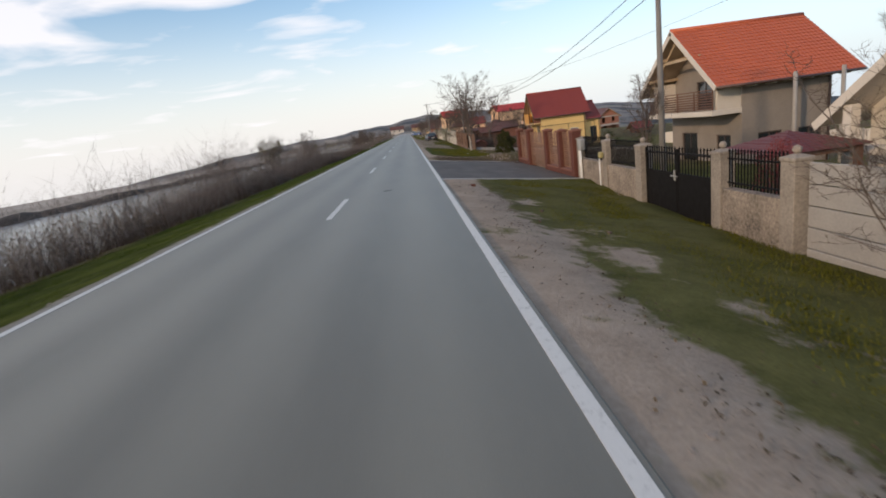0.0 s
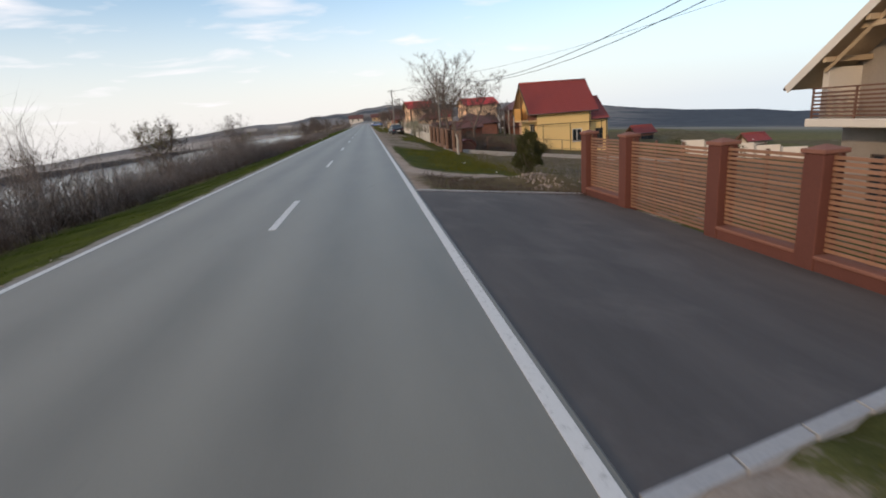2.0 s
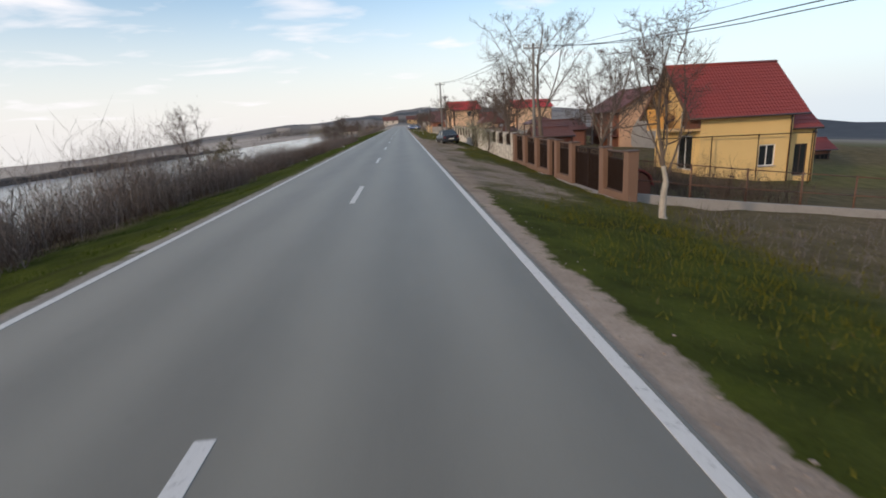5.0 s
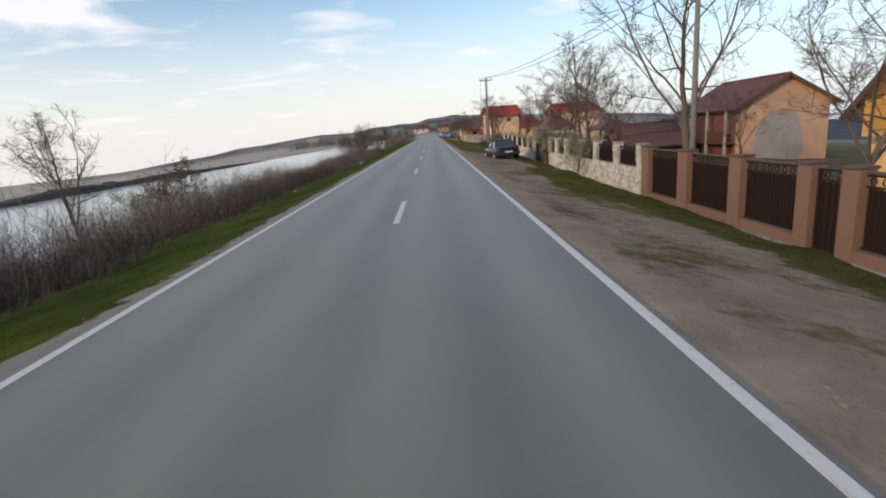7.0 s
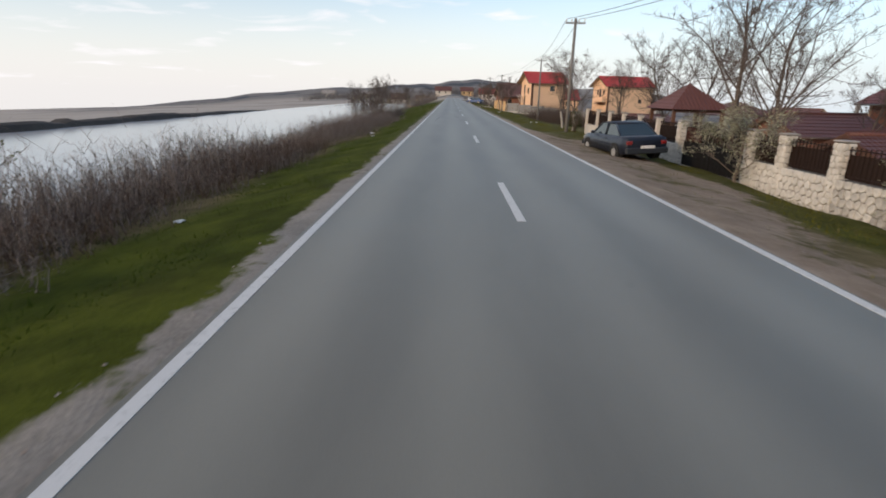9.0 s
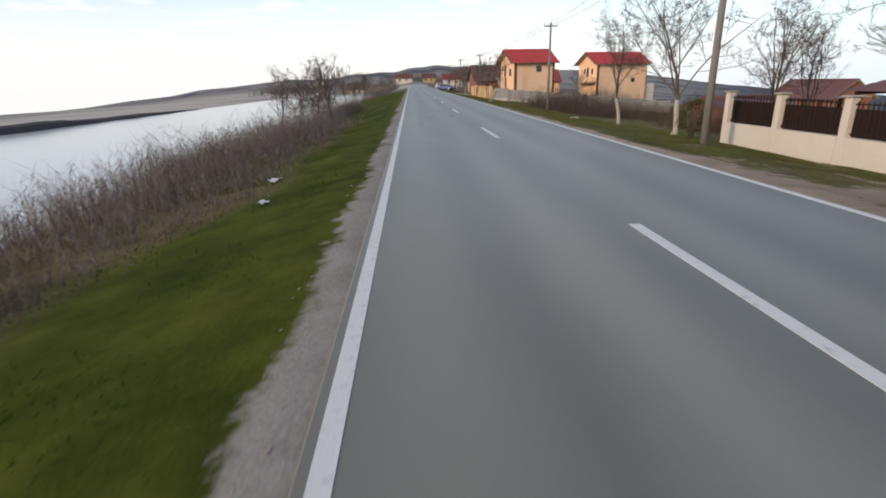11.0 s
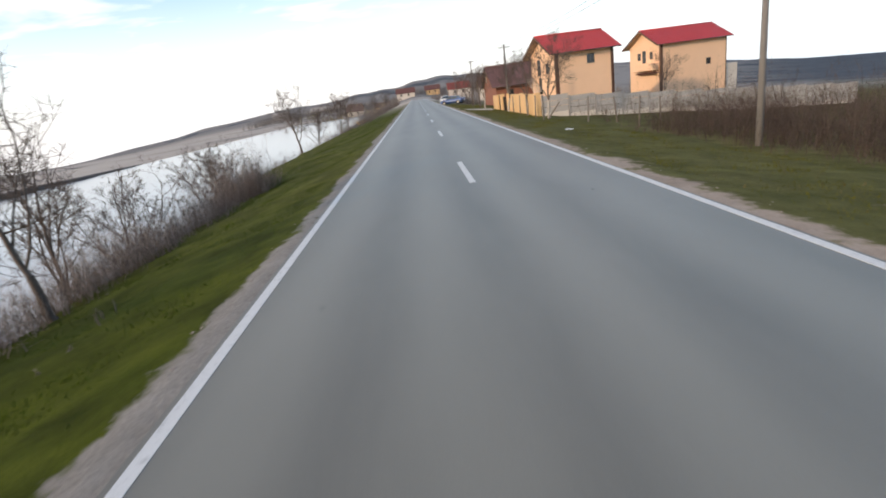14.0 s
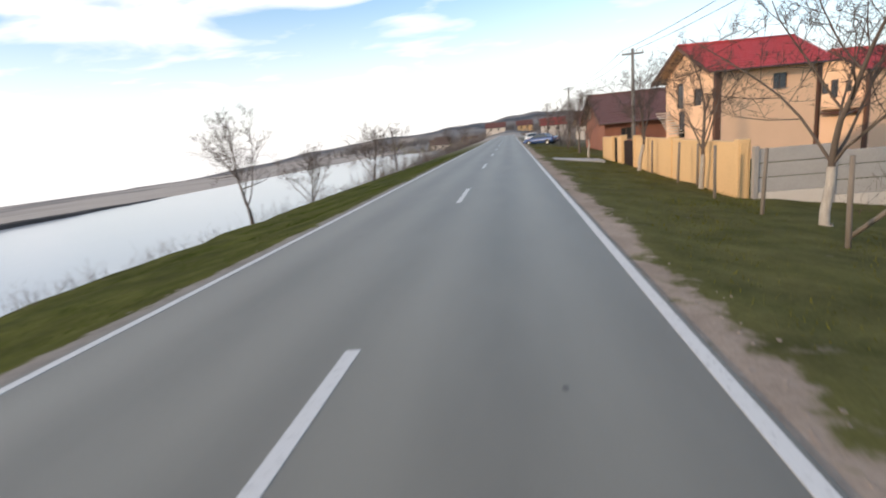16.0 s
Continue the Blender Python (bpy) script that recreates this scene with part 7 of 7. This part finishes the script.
    for y in (-1.32, 1.28):
        for s in (-1, 1):
            wb = Build()
            wb.tube([(s * 0.66, y, 0.30), (s * 0.70, y, 0.30), (s * 0.82, y, 0.30), (s * 0.85, y, 0.30)], [0.27, 0.30, 0.30, 0.26], 18)
            wh = part("wheel", wb, M_TYRE, c, "black tyre", smooth=False)
            part("rim", Build().tube([(s * 0.82, y, 0.30), (s * 0.862, y, 0.30)], [0.185, 0.165], 14), M_RIM, wh, "grey wheel trim")
            part("arch", Build().tube([(s * 0.60, y, 0.33), (s * 0.838, y, 0.33)], [0.35, 0.35], 18), M_TYRE, c, "dark wheel arch")
    return c


car("sedan_car", "parked dark blue saloon car on the dirt verge", pose(5.8, 88.6, -0.42, 0, -3, 6) @ Matrix.Diagonal((1.0, 1.06, 0.95, 1)), M_CAR)
car("blue_car", "parked blue car further along the road", pose(5.3, 207.0, zland(5.3, 207) - 0.02, 0, 0, 60), M_CARBLUE)
car("white_car", "parked white car further along the road", pose(4.4, 214.0, zland(4.4, 214) - 0.02, 0, 0, 5), M_CARWHITE)

# culvert slab and litter
solid("concrete_slab", Build().box(-1.6, -1.1, -0.2, 1.6, 1.1, 0.06, 0.02), M_KERB, "flat concrete culvert slab in the verge", "slab", pose(5.3, 171.5, zland(5.3, 171.5), 0, 6, 0))
rg = random.Random(77)
chunk_meshes = []
for i in range(6):
    bm = bmesh.new()
    if i % 3 == 0:
        bmesh.ops.create_icosphere(bm, subdivisions=1, radius=0.5)
    else:
        bmesh.ops.create_cube(bm, size=0.8)
    for v in bm.verts:
        v.co = Vector((v.co.x * rg.uniform(0.7, 1.2), v.co.y * rg.uniform(0.6, 1.1), v.co.z * rg.uniform(0.4, 0.8)))
    me = bpy.data.meshes.new("chunk")
    bm.to_mesh(me)
    bm.free()
    me.materials.append(M_RUBBLE)
    chunk_meshes.append(me)
heap = thing("rubble_heap", "heap of broken brick, plaster and stones", "rubble", pose(0, 0, 0))
for i in range(290):
    x, y = rg.gauss(7.6, 0.55), rg.gauss(29.9, 0.7)
    if y < 26.8 + 0.4228 * (x - 2.91) or x > 9.0:
        continue
    s = rg.choice((0.025, 0.035, 0.045, 0.06, 0.08, 0.11))
    zz = zland(x, y) + 0.40 * math.exp(-((x - 7.6) / 1.5) ** 2 - ((y - 30.3) / 1.1) ** 2)
    piece("chunk", rg.choice(chunk_meshes), heap, pose(x, y, zz + s * 0.06, rg.uniform(0, 90), rg.uniform(0, 90), rg.uniform(0, 360)) @ Matrix.Diagonal((s, s, s, 1)))
pebbles = Build()
for i in range(900):
    side = rg.random() < 0.62
    x = rg.uniform(3.0, 3.6) if side else -rg.uniform(3.2, 3.6)
    y = rg.uniform(0, 150)
    if side and 15 < y < 29:
        continue
    s = rg.uniform(0.01, 0.03)
    me = rg.choice(chunk_meshes)
    m = pose(x, y, zland(x, y) + s * 0.15, 0, 0, rg.uniform(0, 360)) @ Matrix.Diagonal((s * 1.5, s * 1.5, s, 1))
    pebbles.add([tuple(m @ v.co) for v in me.vertices], [tuple(p.vertices) for p in me.polygons])
tagged(new("roadside_pebbles", pebbles.mesh("roadside_pebbles", M_RUBBLE, fix=False)), "small loose stones along the road shoulders", "gravel", kind="stuff")


def litter(label, x, y, s, mat, seed):
    rr = random.Random(seed)
    b = Build()
    n = 5
    for j in range(n + 1):
        for i in range(n + 1):
            b.v.append(((i / n - 0.5) * s, (j / n - 0.5) * s * 0.7, rr.uniform(0, 0.3) * s))
    for j in range(n):
        for i in range(n):
            b.f.append((j * (n + 1) + i, j * (n + 1) + i + 1, (j + 1) * (n + 1) + i + 1, (j + 1) * (n + 1) + i))
    k = len(b.v)
    b.v += [(x_, y_, z_ - 0.006) for x_, y_, z_ in b.v]
    b.f += [tuple(q + k for q in f[::-1]) for f in b.f]
    solid("litter", b, mat, label, "litter", pose(x, y, zland(x, y) + 0.01, 0, 0, rr.uniform(0, 360)), "litter", smooth=True)


for i, (x, y, s) in enumerate([(6.55, 114.2, 0.28), (5.9, 113.0, 0.2), (7.2, 32.8, 0.22), (7.9, 33.6, 0.2), (6.9, 34.5, 0.15), (-5.6, 97.5, 0.3), (-5.2, 95.0, 0.22), (-6.0, 76.5, 0.18), (-7.2, 84.0, 0.16), (5.4, 138.2, 0.3), (8.6, 31.9, 0.25), (6.4, 39.0, 0.14)]):
    litter("crumpled pale plastic scrap on the grass", x, y, s, M_WHITE, i)
dead = Build()
rr = random.Random(8)
for i in range(16):
    a, x0, y0, L = rr.uniform(0, 6.28), rr.gauss(0, 0.28), rr.gauss(0, 0.2), rr.uniform(0.12, 0.34)
    dead.tube([(x0, y0, 0.02), (x0 + math.cos(a) * L * 0.5, y0 + math.sin(a) * L * 0.5, rr.uniform(0.02, 0.09)), (x0 + math.cos(a + 0.4) * L, y0 + math.sin(a + 0.4) * L, 0.02)], [0.008, 0.006, 0.003], 4)
solid("dead_branch", dead, M_REED, "bleached dead branches on the waste ground", "branch", pose(4.4, 29.4, zland(4.4, 29.4)), smooth=True)

fallen = Build()
fallen.tube([(-0.45, -0.1, 0.03), (-0.2, 0.04, 0.10), (0.05, 0.0, 0.07), (0.3, 0.12, 0.13), (0.5, 0.1, 0.05)], [0.028, 0.025, 0.02, 0.014, 0.006], 6)
fallen.tube([(0.05, 0.0, 0.07), (0.2, -0.12, 0.16), (0.32, -0.2, 0.14)], [0.014, 0.01, 0.004], 5)
fallen.tube([(-0.2, 0.04, 0.10), (-0.1, 0.2, 0.19)], [0.012, 0.004], 5)
solid("dead_branch", fallen, M_REED, "bleached dead branch lying in the bank grass", "branch", pose(-5.8, 112.0, zland(-5.8, 112.0)), smooth=True)


# tar seams, patches and drops on the road
M_TAR = surf("road_tar", (0.105, 0.102, 0.097), 0.25, 30, 3.0, 0.7)


def road_patch(name, label, x, y, rx, ry, seed, mat=M_TAR):
    rr = random.Random(seed)
    n = 16
    b = Build()
    for z in (0.0005, 0.003):
        for i in range(n):
            a = 2 * math.pi * i / n
            k = rr.uniform(0.75, 1.15) if z < 0.001 else 0.96
            if z > 0.001:
                x0, y0, _ = b.v[i]
                b.v.append((x0 * k, y0 * k, z))
            else:
                b.v.append((math.cos(a) * rx * k, math.sin(a) * ry * k, z))
    b.f.append(tuple(range(n, 2 * n)))
    b.f += [(i, (i + 1) % n, n + (i + 1) % n, n + i) for i in range(n)]
    p = part(name, b, mat, road, label)
    p.location = (x, y, 0)


M_OIL = surf("oil_stained_asphalt", (0.122, 0.120, 0.113), 0.3, 12, 4.0, 0.7)
road_patch("oil_patch", "dark oil stain on the asphalt", -0.58, 111.2, 0.2, 0.24, 1, M_OIL)
road_patch("oil_patch", "dark oil stain on the asphalt", 1.14, 14.4, 0.14, 0.2, 2, M_OIL)
for k, (x, y, s) in enumerate([(1.81, 28.15, 0.035), (1.88, 28.12, 0.03), (1.69, 27.84, 0.03), (1.88, 27.48, 0.028), (1.26, 27.62, 0.035), (1.75, 142.46, 0.04), (1.81, 124.52, 0.04),
                               (-1.89, 98.17, 0.035), (-0.88, 97.99, 0.025), (-1.81, 97.61, 0.05), (-1.15, 97.67, 0.03), (-1.26, 109.5, 0.03), (-1.98, 107.9, 0.035)]):
    road_patch("tar_drop", "small tar drop", x, y, s * 0.6, s, 10 + k)
for k, (x0, ya, yb) in enumerate(((-2.17, 104.5, 113.5), (-2.05, 105.0, 112.5))):
    rr = random.Random(40 + k)
    b = Build()
    n = 30
    xs = [x0]
    for i in range(n):
        xs.append(xs[-1] + rr.uniform(-0.008, 0.008))
    for i in range(n + 1):
        y, w = ya + (yb - ya) * i / n, rr.uniform(0.004, 0.009)
        b.v += [(xs[i] - w, y, 0.0005), (xs[i], y, 0.004), (xs[i] + w, y, 0.0005)]
    for i in range(n):
        for q in (0, 1):
            b.f.append((i * 3 + q, i * 3 + q + 1, i * 3 + q + 4, i * 3 + q + 3))
    part("tar_seam", b, M_TAR, road, "thin dark tar-sealed crack")
# half bricks and clods on the dirt in front of the fence
for k, (x, y, s, lab) in enumerate([(3.67, 13.77, 0.13, "broken half of a red brick on the dirt"), (4.6, 9.6, 0.07, "dark clod of earth on the dirt"), (4.2, 8.2, 0.06, "dark clod of earth on the dirt"), (5.2, 7.4, 0.08, "dark clod of earth on the dirt")]):
    b = Build().box(-s * 0.5, -s * 0.35, -0.03, s * 0.5, s * 0.35, s * 0.3, s * 0.08)
    solid("brick_fragment" if k == 0 else "clod", b, M_REDBRICK if k == 0 else M_CAPDARK, lab, "rubble", pose(x, y, zland(x, y) + 0.02, 6, 4, 35 * k))
